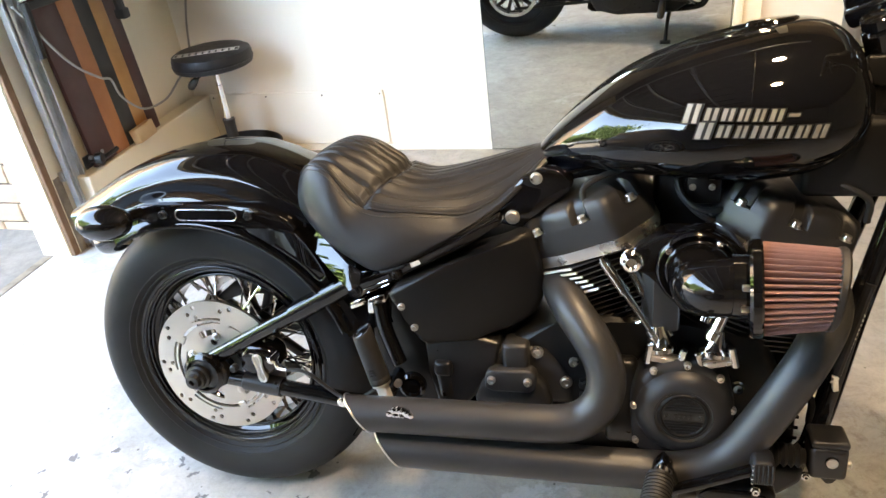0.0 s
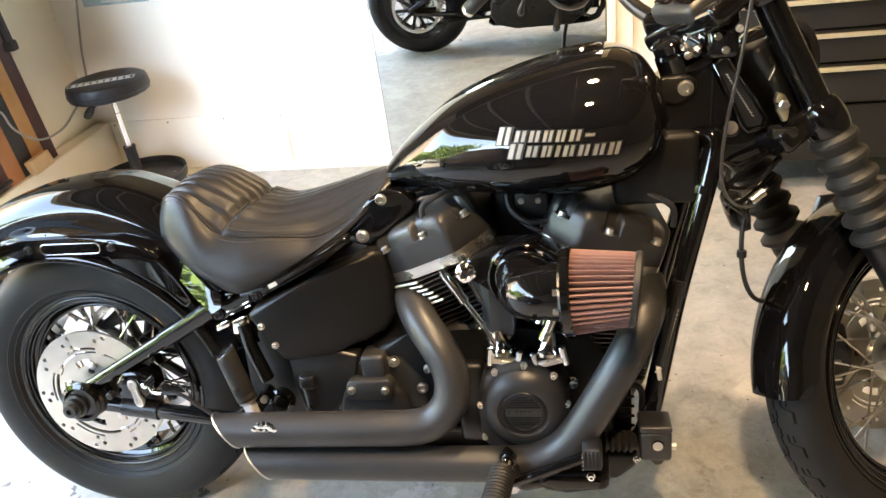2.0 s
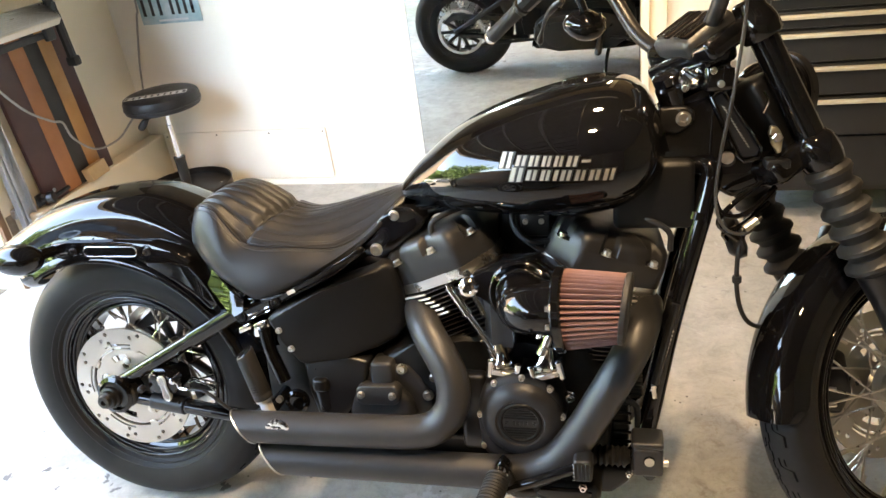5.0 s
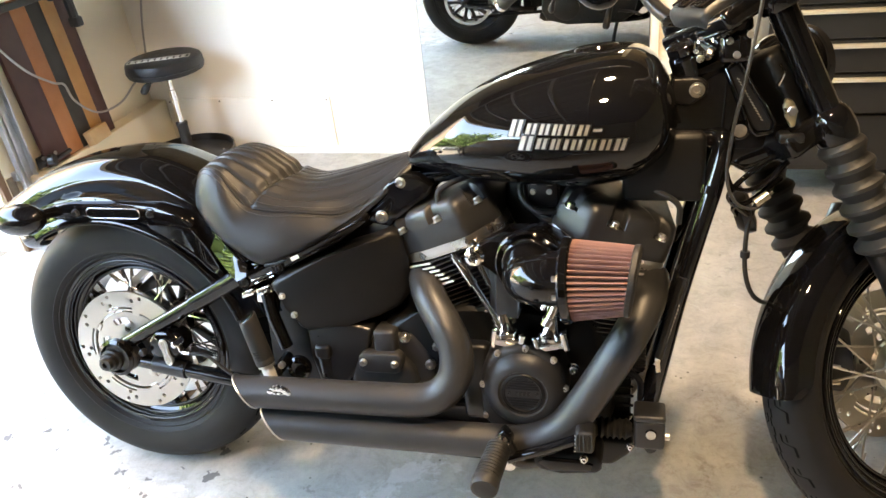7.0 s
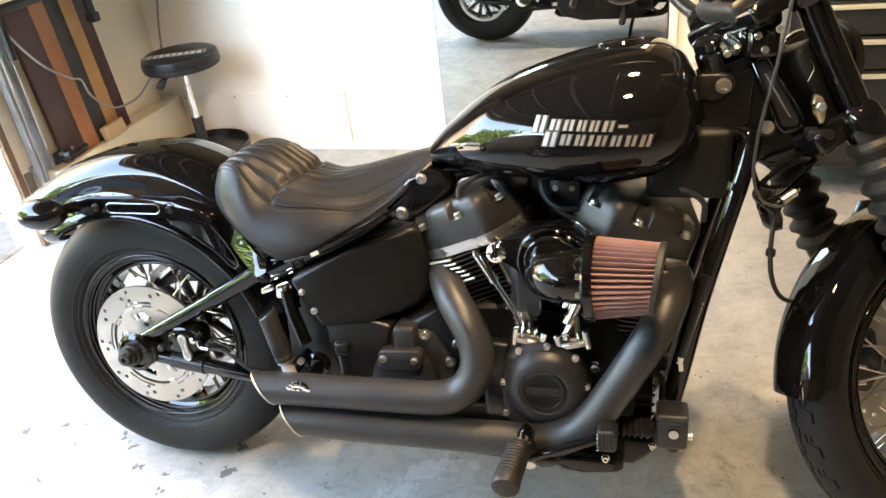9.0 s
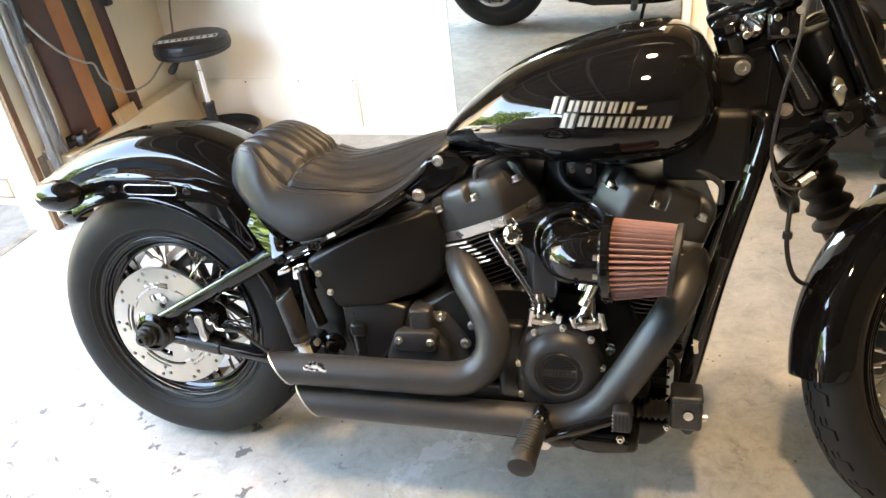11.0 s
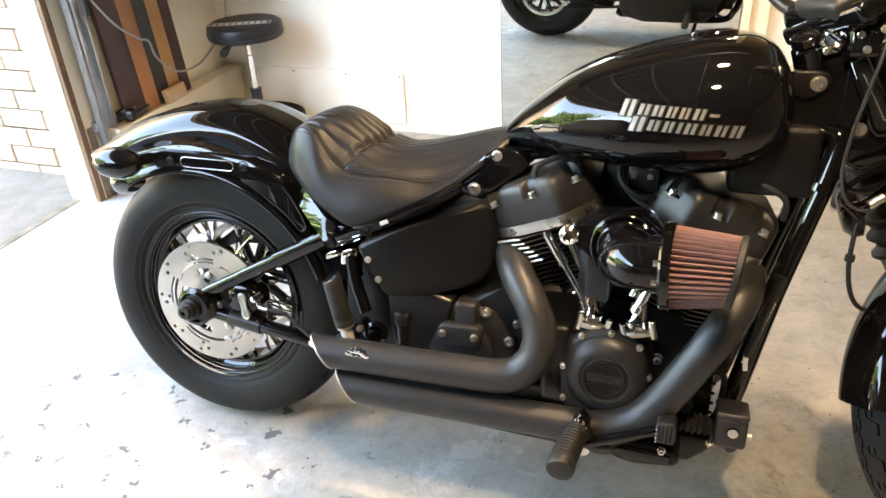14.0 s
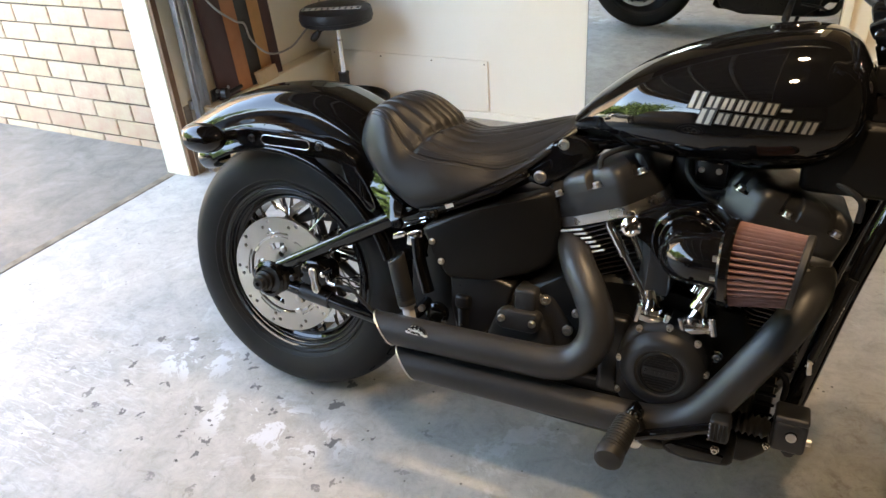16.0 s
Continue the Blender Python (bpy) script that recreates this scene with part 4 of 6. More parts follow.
part("axle_nut", lathe([(0.026, 0.0), (0.026, 0.010), (0.021, 0.012), (0.021, 0.022), (0.016, 0.024), (0.014, 0.032), (0.006, 0.033), (0.005, 0.026)], on_right(-0.022, -0.133, 0.322), 24), SATIN, sw)
# rear brake caliper and hose
cal = part("rear_caliper", prism([(0.068, 0.336), (0.070, 0.370), (0.090, 0.393), (0.125, 0.396), (0.150, 0.380), (0.153, 0.346), (0.132, 0.329), (0.092, 0.325)], -0.128, -0.070, 0.010, 3), GLOSS, bike, "black rear brake caliper")
peanut = []
for k in range(24):
    a = 2 * math.pi * k / 24
    u, v = 0.0295 * math.cos(a), (0.0095 + 0.0035 * math.cos(2 * a)) * math.sin(a)
    u, v = u, v * (1.15 if abs(u) > 0.012 else 0.92)
    peanut.append((0.1165 - u * 0.19 + v * 0.98, 0.347 + u * 0.98 + v * 0.19))
part("caliper_badge", prism(peanut, -0.1325, -0.124, 0.0), MESH_GREY, cal, "pale peanut-shaped badge with a bright rim")
part("caliper_badge_rim", tube([(x, -0.1325, z) for x, z in peanut + peanut[:2]], 0.0026, 8, curved=False), ALU, cal)
part("caliper_pin", lathe([(0.007, 0), (0.007, 0.03), (0.004, 0.033)], on_right(0.152, -0.12, 0.375), 12), CHROME, cal)
part("caliper_pin", lathe([(0.008, 0), (0.008, 0.012), (0.006, 0.014)], on_right(0.06, -0.128, 0.345), 12), SATIN, cal)
part("banjo_fitting", tube([(0.150, -0.128, 0.366), (0.158, -0.132, 0.352), (0.178, -0.134, 0.350)], 0.0055, 10), CHROME, cal)
part("brake_hose", tube([(0.175, -0.134, 0.350), (0.22, -0.137, 0.348), (0.26, -0.137, 0.318), (0.29, -0.138, 0.300), (0.33, -0.14, 0.304), (0.37, -0.135, 0.33)], 0.0038, 8), RUBBER, bike)
part("hose_clip", lathe([(0.010, 0), (0.010, 0.006), (0.006, 0.008)], on_right(0.288, -0.134, 0.288), 12), CHROME, bike)

# seat
ST = [0.692, 0.716, 0.742, 0.768, 0.781, 0.774, 0.752, 0.730, 0.719, 0.723, 0.735, 0.748, 0.760, 0.766, 0.762]
SW = [0.050, 0.078, 0.102, 0.126, 0.144, 0.154, 0.158, 0.157, 0.150, 0.140, 0.122, 0.100, 0.080, 0.062, 0.045]
SE = [0.690, 0.708, 0.730, 0.752, 0.742, 0.690, 0.676, 0.672, 0.670, 0.665, 0.662, 0.684, 0.720, 0.748, 0.757]


def dense(ys):
    pts = smooth_path(list(zip(SX0, ys)), 8)
    return [float(p[1]) for p in pts]


SX = [float(p[0]) for p in smooth_path([(x,) for x in SX0], 8)]
ST, SB, SW, SE = dense(ST), dense(SB0), dense(SW), dense(SE)


def seat_point(x, v):
    """v from -1 (right lower edge) over the top to 1 (left lower edge)."""
    zt, zb, w, ze = (interp(x, SX, s) for s in (ST, SB, SW, SE))
    s, sg = abs(v), (1 if v >= 0 else -1)
    if s < 0.62:                              # the top, between the two seams
        q = s / 0.62
        yy = sg * q * w * 0.80
        z = ze + (zt - ze) * (1 - q ** 2.6)
        if q < 0.94:
            ph = sg * q * 5.0 + 0.5
            amp = (0.0062 if x < 0.418 - 3.6 * yy * yy else 0.0042) * min(1, (0.94 - q) / 0.12) * min(1, max(0.0, (x - 0.236) / 0.03)) * min(1, max(0.0, (0.665 - x) / 0.04))
            z -= amp * (max(0.0, 1 - abs((ph % 1.0) - 0.5) / 0.20) ** 1.3 + 0.25 * (1 - abs((ph % 1.0) - 0.5) * 2) ** 2)
        z -= 0.010 * math.exp(-((x - 0.418 + 3.6 * yy * yy) / 0.007) ** 2)
        if 0.94 <= q:
            z -= 0.003 * math.exp(-((q - 0.97) / 0.015) ** 2)
    else:
        q = (s - 0.62) / 0.38
        yy = sg * w * (0.80 + 0.22 * math.sin(min(1.0, q * 1.08) * math.pi * 0.5))
        z = ze + (zb - ze) * (q ** 1.25)
        yy *= 1 - 0.07 * (max(0.0, q - 0.8) / 0.2) ** 2
    return (x, yy, z)


xs = [0.213 + 0.477 * (k / 130) ** 1.15 for k in range(131)]
vs_ = [-1 + 2 * k / 400 for k in range(401)]
rows = [[seat_point(x, v) for v in vs_] for x in xs]
seat = part("seat", loft(rows), LEATHER, bike, "black pleated vinyl solo seat", angle=70)
for s in (-1, 1):
    part("seam", tube([tuple(np.array(seat_point(x, s * 0.615)) + (0, 0, 0.0012)) for x in np.linspace(0.236, 0.60, 26)], 0.0021, 6, 2), LEATHER, seat)
    stitch = bmesh.new()
    for k in range(62):
        x = 0.244 + 0.0057 * k
        a, b = np.array(seat_point(x, s * 0.575)), np.array(seat_point(x + 0.0036, s * 0.575))
        add_tube(stitch, [tuple(a + (0, 0, 0.0012)), tuple(b + (0, 0, 0.0012))], 0.0008, 5, curved=False)
    for k in range(62):
        x = 0.244 + 0.0057 * k
        a, b = np.array(seat_point(x, s * 0.66)), np.array(seat_point(x + 0.0036, s * 0.66))
        add_tube(stitch, [tuple(a + (0, s * 0.001, 0.0006)), tuple(b + (0, s * 0.001, 0.0006))], 0.0008, 5, curved=False)
    part("stitching", stitch, THREAD, seat)
    part("seat_trim", tube([tuple(np.array(seat_point(x, s * 0.995)) + (0, s * 0.002, -0.002)) for x in np.linspace(0.40, 0.685, 16)], 0.004, 8, 3), SATIN, seat)
crease = part("crease", tube([tuple(np.array(seat_point(0.418 - 3.6 * seat_point(0.408, v)[1] ** 2, v)) + (0, 0, 0.0005)) for v in np.linspace(-0.58, 0.58, 26)], 0.0018, 6, 2), LEATHER, seat)

# fuel tank
TX = [0.664, 0.672, 0.69, 0.724, 0.785, 0.843, 0.909, 0.97, 1.03, 1.08, 1.115, 1.14, 1.158, 1.170, 1.176]
TT = [0.752, 0.768, 0.790, 0.824, 0.873, 0.905, 0.929, 0.945, 0.957, 0.960, 0.953, 0.936, 0.910, 0.880, 0.850]
TB = [0.744, 0.740, 0.740, 0.737, 0.729, 0.723, 0.718, 0.716, 0.717, 0.725, 0.738, 0.756, 0.776, 0.800, 0.826]
TW = [0.012, 0.030, 0.054, 0.087, 0.131, 0.159, 0.181, 0.192, 0.195, 0.190, 0.180, 0.164, 0.140, 0.105, 0.05]


def tank_ring(x, n=72):
    zt, zb, w = (float(np.interp(x, TX, s)) for s in (TT, TB, TW))
    ring = []
    for k in range(n):
        a = 2 * math.pi * k / n
        c, s = math.cos(a), math.sin(a)
        zm = zb + 0.42 * (zt - zb)
        yy = w * (abs(c) ** 0.80) * (1 if c > 0 else -1)
        z = zm + ((zt - zm) * abs(s) ** 0.92 if s > 0 else -(zm - zb) * abs(s) ** 0.72)
        ring.append((x, yy, z))
    return ring


# soften the stations so that the skin has no kinks
def soft(xs_, ys):
    pts = smooth_path(list(zip(xs_, ys)), 6)
    return [p[0] for p in pts], [p[1] for p in pts]


TXs, TTs = soft(TX, TT)
TBs, TWs = soft(TX, TB)[1], soft(TX, TW)[1]
TX, TT, TB, TW = TXs, TTs, TBs, TWs
tank = part("fuel_tank", loft([tank_ring(float(x)) for x in TX]), GLOSS, bike, "gloss black teardrop fuel tank", angle=60)
cap = part("fuel_cap", lathe([(0.046, -0.012), (0.046, 0.0), (0.040, 0.003), (0.038, 0.007), (0.034, 0.009), (0.01, 0.010)], pose(1.035, -0.02, 0.951, 0, -6, 0), 40), GLOSS, tank, "low black fuel cap")
part("tank_button", lathe([(0.014, 0), (0.014, 0.003), (0.01, 0.005)], pose(0.985, -0.118, 0.912, 42, -6, 0), 24), GLOSS, tank)


def tank_side(x, z):
    """The tank's right skin at a place of the side view, and its outward way."""
    def skin(x, z):
        zt, zb, w = (float(np.interp(x, TX, s)) for s in (TT, TB, TW))
        zm = zb + 0.42 * (zt - zb)
        s = min(0.999, ((z - zm) / (zt - zm)) ** (1 / 0.92) if z > zm else ((zm - z) / (zm - zb)) ** (1 / 0.72))
        return np.array((x, -w * math.sqrt(1 - s * s) ** 0.80, z))
    p = skin(x, z)
    n = np.cross(skin(x + 0.004, z) - skin(x - 0.004, z), skin(x, z + 0.004) - skin(x, z - 0.004))
    return p, n / np.linalg.norm(n)


# tank badge as two rows of plain slanted bright blocks
def badge_block(x, z, w, h, material, grow, deep, name, parent):
    rows_ = []
    for d in (-0.002, deep):
        ring = []
        for u, v in ((-0.5, -0.5), (0.5, -0.5), (0.5, 0.5), (-0.5, 0.5)):
            px = x + u * (w + grow) + v * (h + grow) * 0.30
            p, n = tank_side(px, z + v * (h + grow))
            ring.append(tuple(p + n * d * (1 if n[1] < 0 else -1)))
        rows_.append(ring)
    return part(name, loft(rows_), material, parent, smooth=False)


BADGE = part("tank_badge", box((0.9, -0.17, 0.80), (0.905, -0.165, 0.805)), SATIN, tank, "bright metal tank badge of slanted blocks")
row1 = [(0.914, 0.021, 0.026), (0.940, 0.018, 0.0165), (0.962, 0.017, 0.0165), (0.983, 0.015, 0.0165), (1.003, 0.015, 0.0165), (1.025, 0.018, 0.0165), (1.047, 0.014, 0.004)]
row2 = [(0.931, 0.022, 0.023), (0.957, 0.018, 0.0165), (0.980, 0.016, 0.0165), (0.997, 0.006, 0.0165), (1.014, 0.018, 0.0165), (1.037, 0.017, 0.0165), (1.060, 0.018, 0.0165), (1.083, 0.018, 0.018)]
for rw, z0 in ((row1, 0.8420), (row2, 0.8190)):
    for x, w, h in rw:
        zz = z0 - 0.015 * (x - 0.91)
        badge_block(x, zz, w, h, SATIN, 0.0030, 0.0016, "badge_rim", BADGE)
        if w > 0.01 and h > 0.01:
            badge_block(x - w * 0.29, zz, w * 0.34, h, BADGE_METAL, 0.0, 0.0034, "badge_block", BADGE)
            badge_block(x + w * 0.27, zz, w * 0.30, h, BADGE_METAL, 0.0, 0.0034, "badge_block", BADGE)
        else:
            badge_block(x, zz, w, h, BADGE_METAL, 0.0, 0.0034, "badge_block", BADGE)

# frame
fr = part("frame", tube([(0.30, -0.098, 0.525), (0.44, -0.100, 0.585), (0.58, -0.068, 0.640), (0.66, -0.050, 0.690), (0.72, -0.045, 0.725), (0.86, -0.035, 0.742), (1.12, -0.03, 0.76)], 0.016, 16), GLOSS, bike, "gloss black tubular frame")
part("frame_tube", tube([(0.30, 0.098, 0.525), (0.44, 0.100, 0.585), (0.58, 0.090, 0.645), (0.66, 0.072, 0.695), (0.72, 0.055, 0.728), (0.86, 0.035, 0.742), (1.12, 0.03, 0.76)], 0.016, 14), GLOSS, fr)
rail = part("seat_rail", prism([(0.326, 0.534), (0.334, 0.545), (0.345, 0.548), (0.48, 0.601), (0.56, 0.643), (0.615, 0.676), (0.622, 0.664), (0.565, 0.626), (0.481, 0.585), (0.352, 0.517), (0.336, 0.520)], -0.152, -0.120, 0.005, 3), GLOSS, fr, "gloss black seat rail")
for v0, v1 in (((0.365, 0.536), (0.412, 0.5555)), ((0.372, 0.530), (0.414, 0.548))):
    part("rail_groove", tube([(v0[0], -0.1523, v0[1]), (v1[0], -0.1523, v1[1])], 0.0011, 6, curved=False), CHROME, rail)
for x, z in ((0.347, 0.531), (0.428, 0.566)):
    part("bolt_ring", lathe([(0.0125, 0.0), (0.0135, 0.001), (0.0135, 0.003), (0.0110, 0.003), (0.0105, 0.0)], on_right(x, -0.151, z), 24, True), GLOSS, rail)
    bolt(rail, x, -0.152, z, 0.0075, 0.007, SATIN)
part("seat_bracket", prism([(0.329, 0.488), (0.331, 0.503), (0.360, 0.516), (0.361, 0.501)], -0.142, -0.112, 0.004, 2), CHROME, fr, "bright metal bracket")
part("seat_bracket", prism([(0.362, 0.482), (0.364, 0.511), (0.398, 0.524), (0.400, 0.506), (0.384, 0.497), (0.378, 0.482)], -0.140, -0.108, 0.004, 2), CHROME, fr, "bright metal bracket")
part("frame_upright", tube([(0.384, -0.132, 0.500), (0.393, -0.136, 0.45), (0.416, -0.140, 0.385)], 0.014, 16), GLOSS, fr, "gloss black upright tube")
part("rail_marking", box((-0.009, -0.0006, -0.004), (0.009, 0.0006, 0.004), 0, m=pose(0.466, -0.1526, 0.588, 0, -24, 0)), PALE, fr, smooth=False)
part("frame_casting", prism([(0.60, 0.64), (0.60, 0.672), (0.645, 0.722), (0.675, 0.738), (0.71, 0.735), (0.735, 0.715), (0.72, 0.69), (0.67, 0.665), (0.645, 0.632)], -0.082, -0.040, 0.006, 3), GLOSS, fr)
part("frame_casting", prism([(0.60, 0.64), (0.60, 0.672), (0.645, 0.722), (0.71, 0.735), (0.72, 0.69), (0.645, 0.632)], 0.040, 0.082, 0.006, 3), GLOSS, fr)
bolt(fr, 0.671, -0.080, 0.722, 0.0088, 0.008, STEEL)
bolt(fr, 0.628, -0.080, 0.653, 0.0105, 0.011, STEEL)
for s in (-1, 1):
    part("down_tube", tube([(1.225, s * 0.040, 0.80), (1.252, s * 0.056, 0.792), (1.243, s * 0.066, 0.735), (1.19, s * 0.085, 0.52), (1.145, s * 0.10, 0.30), (1.12, s * 0.105, 0.235), (1.05, s * 0.11, 0.185), (0.7, s * 0.11, 0.180), (0.45, s * 0.11, 0.22)], 0.0185, 18), GLOSS, fr, "gloss black frame down tube")
part("tube_collar", tube([(1.235, -0.0675, 0.718), (1.232, -0.0685, 0.705)], 0.0225, 18, curved=False), GLOSS, fr)
lab = part("warning_label", tube([(1.196, -0.1015, 0.555), (1.158, -0.1165, 0.40)], 0.008, 8, curved=False), SATIN, fr)
for k in range(16):
    part("print_bar", box((-0.0050, -0.0010, -0.0016), (0.0050, 0.0010, 0.0016), 0, m=pose(1.1865 - k * 0.0021, -0.1110 - 0.00070 * k, 0.505 - 0.0078 * k, 0, 14, 0)), PALE, lab, smooth=False)
part("sticker", prism([(1.155, 0.372), (1.152, 0.398), (1.160, 0.400), (1.163, 0.374)], -0.1255, -0.112, 0.001, 1), PALE, fr, "small pale sticker")
# steering head
neck = part("steering_head", prism([(1.10, 0.815), (1.11, 0.880), (1.172, 0.900), (1.248, 0.922), (1.258, 0.938), (1.272, 0.930), (1.335, 0.822), (1.345, 0.765), (1.29, 0.735), (1.25, 0.76), (1.22, 0.80)], -0.052, 0.052, 0.010, 3), GLOSS, bike, "black steering head casting")
part("neck_lug", prism([(1.165, 0.902), (1.210, 0.903), (1.224, 0.893), (1.222, 0.874), (1.194, 0.855), (1.165, 0.862)], -0.062, -0.045, 0.005, 3), DARKPLASTIC, neck)
bolt(neck, 1.205, -0.0615, 0.882, 0.0105, 0.006, STEEL)
part("neck_plug", lathe([(0.0155, 0), (0.0155, 0.004), (0.0125, 0.005), (0.0120, 0.002)], on_right(1.279, -0.052, 0.810), 28), GLOSS, neck)
part("plug_face", lathe([(0.0115, 0), (0.0115, 0.003), (0.009, 0.004)], on_right(1.279, -0.052, 0.810), 24), RUST, neck, "dull brown plug")
idp = part("id_plate", prism([(1.252, 0.915), (1.268, 0.924), (1.330, 0.824), (1.327, 0.811), (1.307, 0.808), (1.300, 0.814)], -0.056, -0.050, 0.002, 1), SATIN, neck)
part("plate_border", tube([(1.249, -0.057, 0.916), (1.256, -0.057, 0.924), (1.270, -0.057, 0.928), (1.333, -0.057, 0.825), (1.331, -0.057, 0.808), (1.306, -0.057, 0.803), (1.296, -0.057, 0.813), (1.249, -0.057, 0.916), (1.256, -0.057, 0.924)], 0.0036, 8, curved=False), GLOSS, neck)
for k in range(15):
    t = k / 14
    part("print_bar", box((-0.0026, -0.0003, -0.0007), (0.0026, 0.0003, 0.0007), 0, m=pose(1.270 + 0.042 * t, -0.0566, 0.898 - 0.069 * t, 0, 30, 0)), MESH_GREY, idp, smooth=False)
part("electrics_cover", box((1.085, -0.086, 0.690), (1.225, 0.05, 0.812), 0.012, 3), DARKPLASTIC, bike, "black electrics cover")
part("rear_guard", prism([(0.40, 0.27), (0.38, 0.45), (0.405, 0.52), (0.46, 0.46), (0.52, 0.43), (0.52, 0.27)], -0.105, 0.10, 0.01, 2), DARKPLASTIC, bike)

# side cover
mask_bm = prism([(0.418, 0.536), (0.424, 0.548), (0.53, 0.592), (0.60, 0.613), (0.645, 0.634), (0.662, 0.632), (0.672, 0.618), (0.682, 0.56), (0.680, 0.505), (0.664, 0.478), (0.62, 0.458), (0.56, 0.446), (0.488, 0.441), (0.472, 0.449), (0.447, 0.495)], -0.183, -0.06, 0.011, 4)
for v in mask_bm.verts:
    if v.co.y < -0.1:
        v.co.y += max(0.0, (v.co.x - 0.46) / 0.23) ** 1.3 * 0.085
mask = part("side_cover", mask_bm, DARKPLASTIC, bike, "matte black side cover", angle=55)
bolt(mask, 0.443, -0.1815, 0.518, 0.0055, 0.005, STEEL)
bolt(mask, 0.464, -0.1815, 0.479, 0.0055, 0.005, STEEL)
part("lower_guard", prism([(0.468, 0.448), (0.56, 0.452), (0.61, 0.44), (0.60, 0.40), (0.56, 0.33), (0.52, 0.29), (0.49, 0.30), (0.475, 0.38)], -0.150, -0.05, 0.008, 3), SATIN, bike)

# engine: crankcase, cylinders, heads
eng = part("crankcase", prism([(0.60, 0.22), (0.58, 0.32), (0.62, 0.44), (0.70, 0.47), (0.80, 0.50), (0.92, 0.48), (1.04, 0.48), (1.08, 0.38), (1.08, 0.26), (1.02, 0.19), (0.85, 0.165), (0.70, 0.175)], -0.125, 0.11, 0.02, 3), DARKPLASTIC, bike, "black engine crankcase")
part("crankcase_rib", box((0.79, -0.150, 0.255), (0.845, -0.115, 0.42), 0.012, 3), SATIN, eng)
for k in range(4):
    part("case_fin", box((0.745, -0.142, 0.27 + 0.028 * k), (0.80, -0.12, 0.285 + 0.028 * k), 0.004), SATIN, eng)
V_AX = {"rear": 24.0, "front": -21.5}


def cyl_frame(tilt):
    """Local z runs up the cylinder."""
    return pose(0.932, 0, 0.279, 0, -tilt, 0) if tilt > 0 else pose(0.909, 0, 0.262, 0, -tilt, 0)


RING = [(-0.125, -0.080), (-0.065, -0.118), (0.037, -0.147), (0.098, -0.095), (0.100, 0.09), (-0.112, 0.09)]


def rounded(ring, r, n=4):
    """The same outline with its corners rounded off."""
    out = []
    for i, p in enumerate(ring):
        a, b = np.array(ring[i - 1], float), np.array(ring[(i + 1) % len(ring)], float)
        p = np.array(p, float)
        u, v = (a - p) / np.linalg.norm(a - p), (b - p) / np.linalg.norm(b - p)
        for k in range(n + 1):
            t = k / n
            out.append(tuple(p + u * r * (1 - t) ** 2 + v * r * t ** 2))
    return out


RING = rounded(RING, 0.012)
FIN = [(-0.116, -0.088), (-0.061, -0.124), (0.030, -0.130), (0.092, -0.092), (0.094, 0.09), (-0.102, 0.09)]


def slab(ring, rows, flip, off=0.0):
    """A plate with a faceted outline: rows of (share of the outline, height)."""
    return loft([[((-1 if flip else 1) * x * k, y * k, z) for x, y in ring] for k, z in rows])


WELLS = ((-0.094, -0.090, -32), (-0.008, -0.120, -16), (0.072, -0.108, 41))


def rocker_mesh(up_, flip):
    """A rocker cover: faceted sides that step in at the bolts, leaving wells open to the front and top."""
    pts = []
    for i, p in enumerate(RING):
        q = RING[(i + 1) % len(RING)]
        n = max(1, int(math.dist(p, q) / 0.003))
        pts += [(p[0] + (q[0] - p[0]) * k / n, p[1] + (q[1] - p[1]) * k / n) for k in range(n)]
    rows = []
    for k, z in ((0.985, 0.375), (0.994, 0.378), (0.985, 0.400), (0.977, 0.416), (0.975, 0.4195), (0.973, 0.4205), (0.966, 0.426), (0.955, 0.434), (0.930, 0.443), (0.885, 0.449), (0.75, 0.454), (0.45, 0.455)):
        row = []
        for x, y in pts:
            d = 0.0
            for u, v, ang in WELLS:
                c, s_ = math.cos(radians(ang)), math.sin(radians(ang))
                along, deep = (x - u) * c + (y - v) * s_, -(x - u) * s_ + (y - v) * c
                if abs(deep) < 0.03:
                    w = min(1.0, max(0.0, (0.0175 - abs(along)) / 0.006))
                    d = max(d, w * w * (3 - 2 * w) * (0.0 if z < 0.42 else 0.018 * min(1.0, max(0.0, (k - 0.60) / 0.28))))
            h = math.hypot(x, y)
            f = k - d / h
            row.append(((-1 if flip else 1) * x * f, y * f, z + up_))
        rows.append(row)
    return loft(rows)


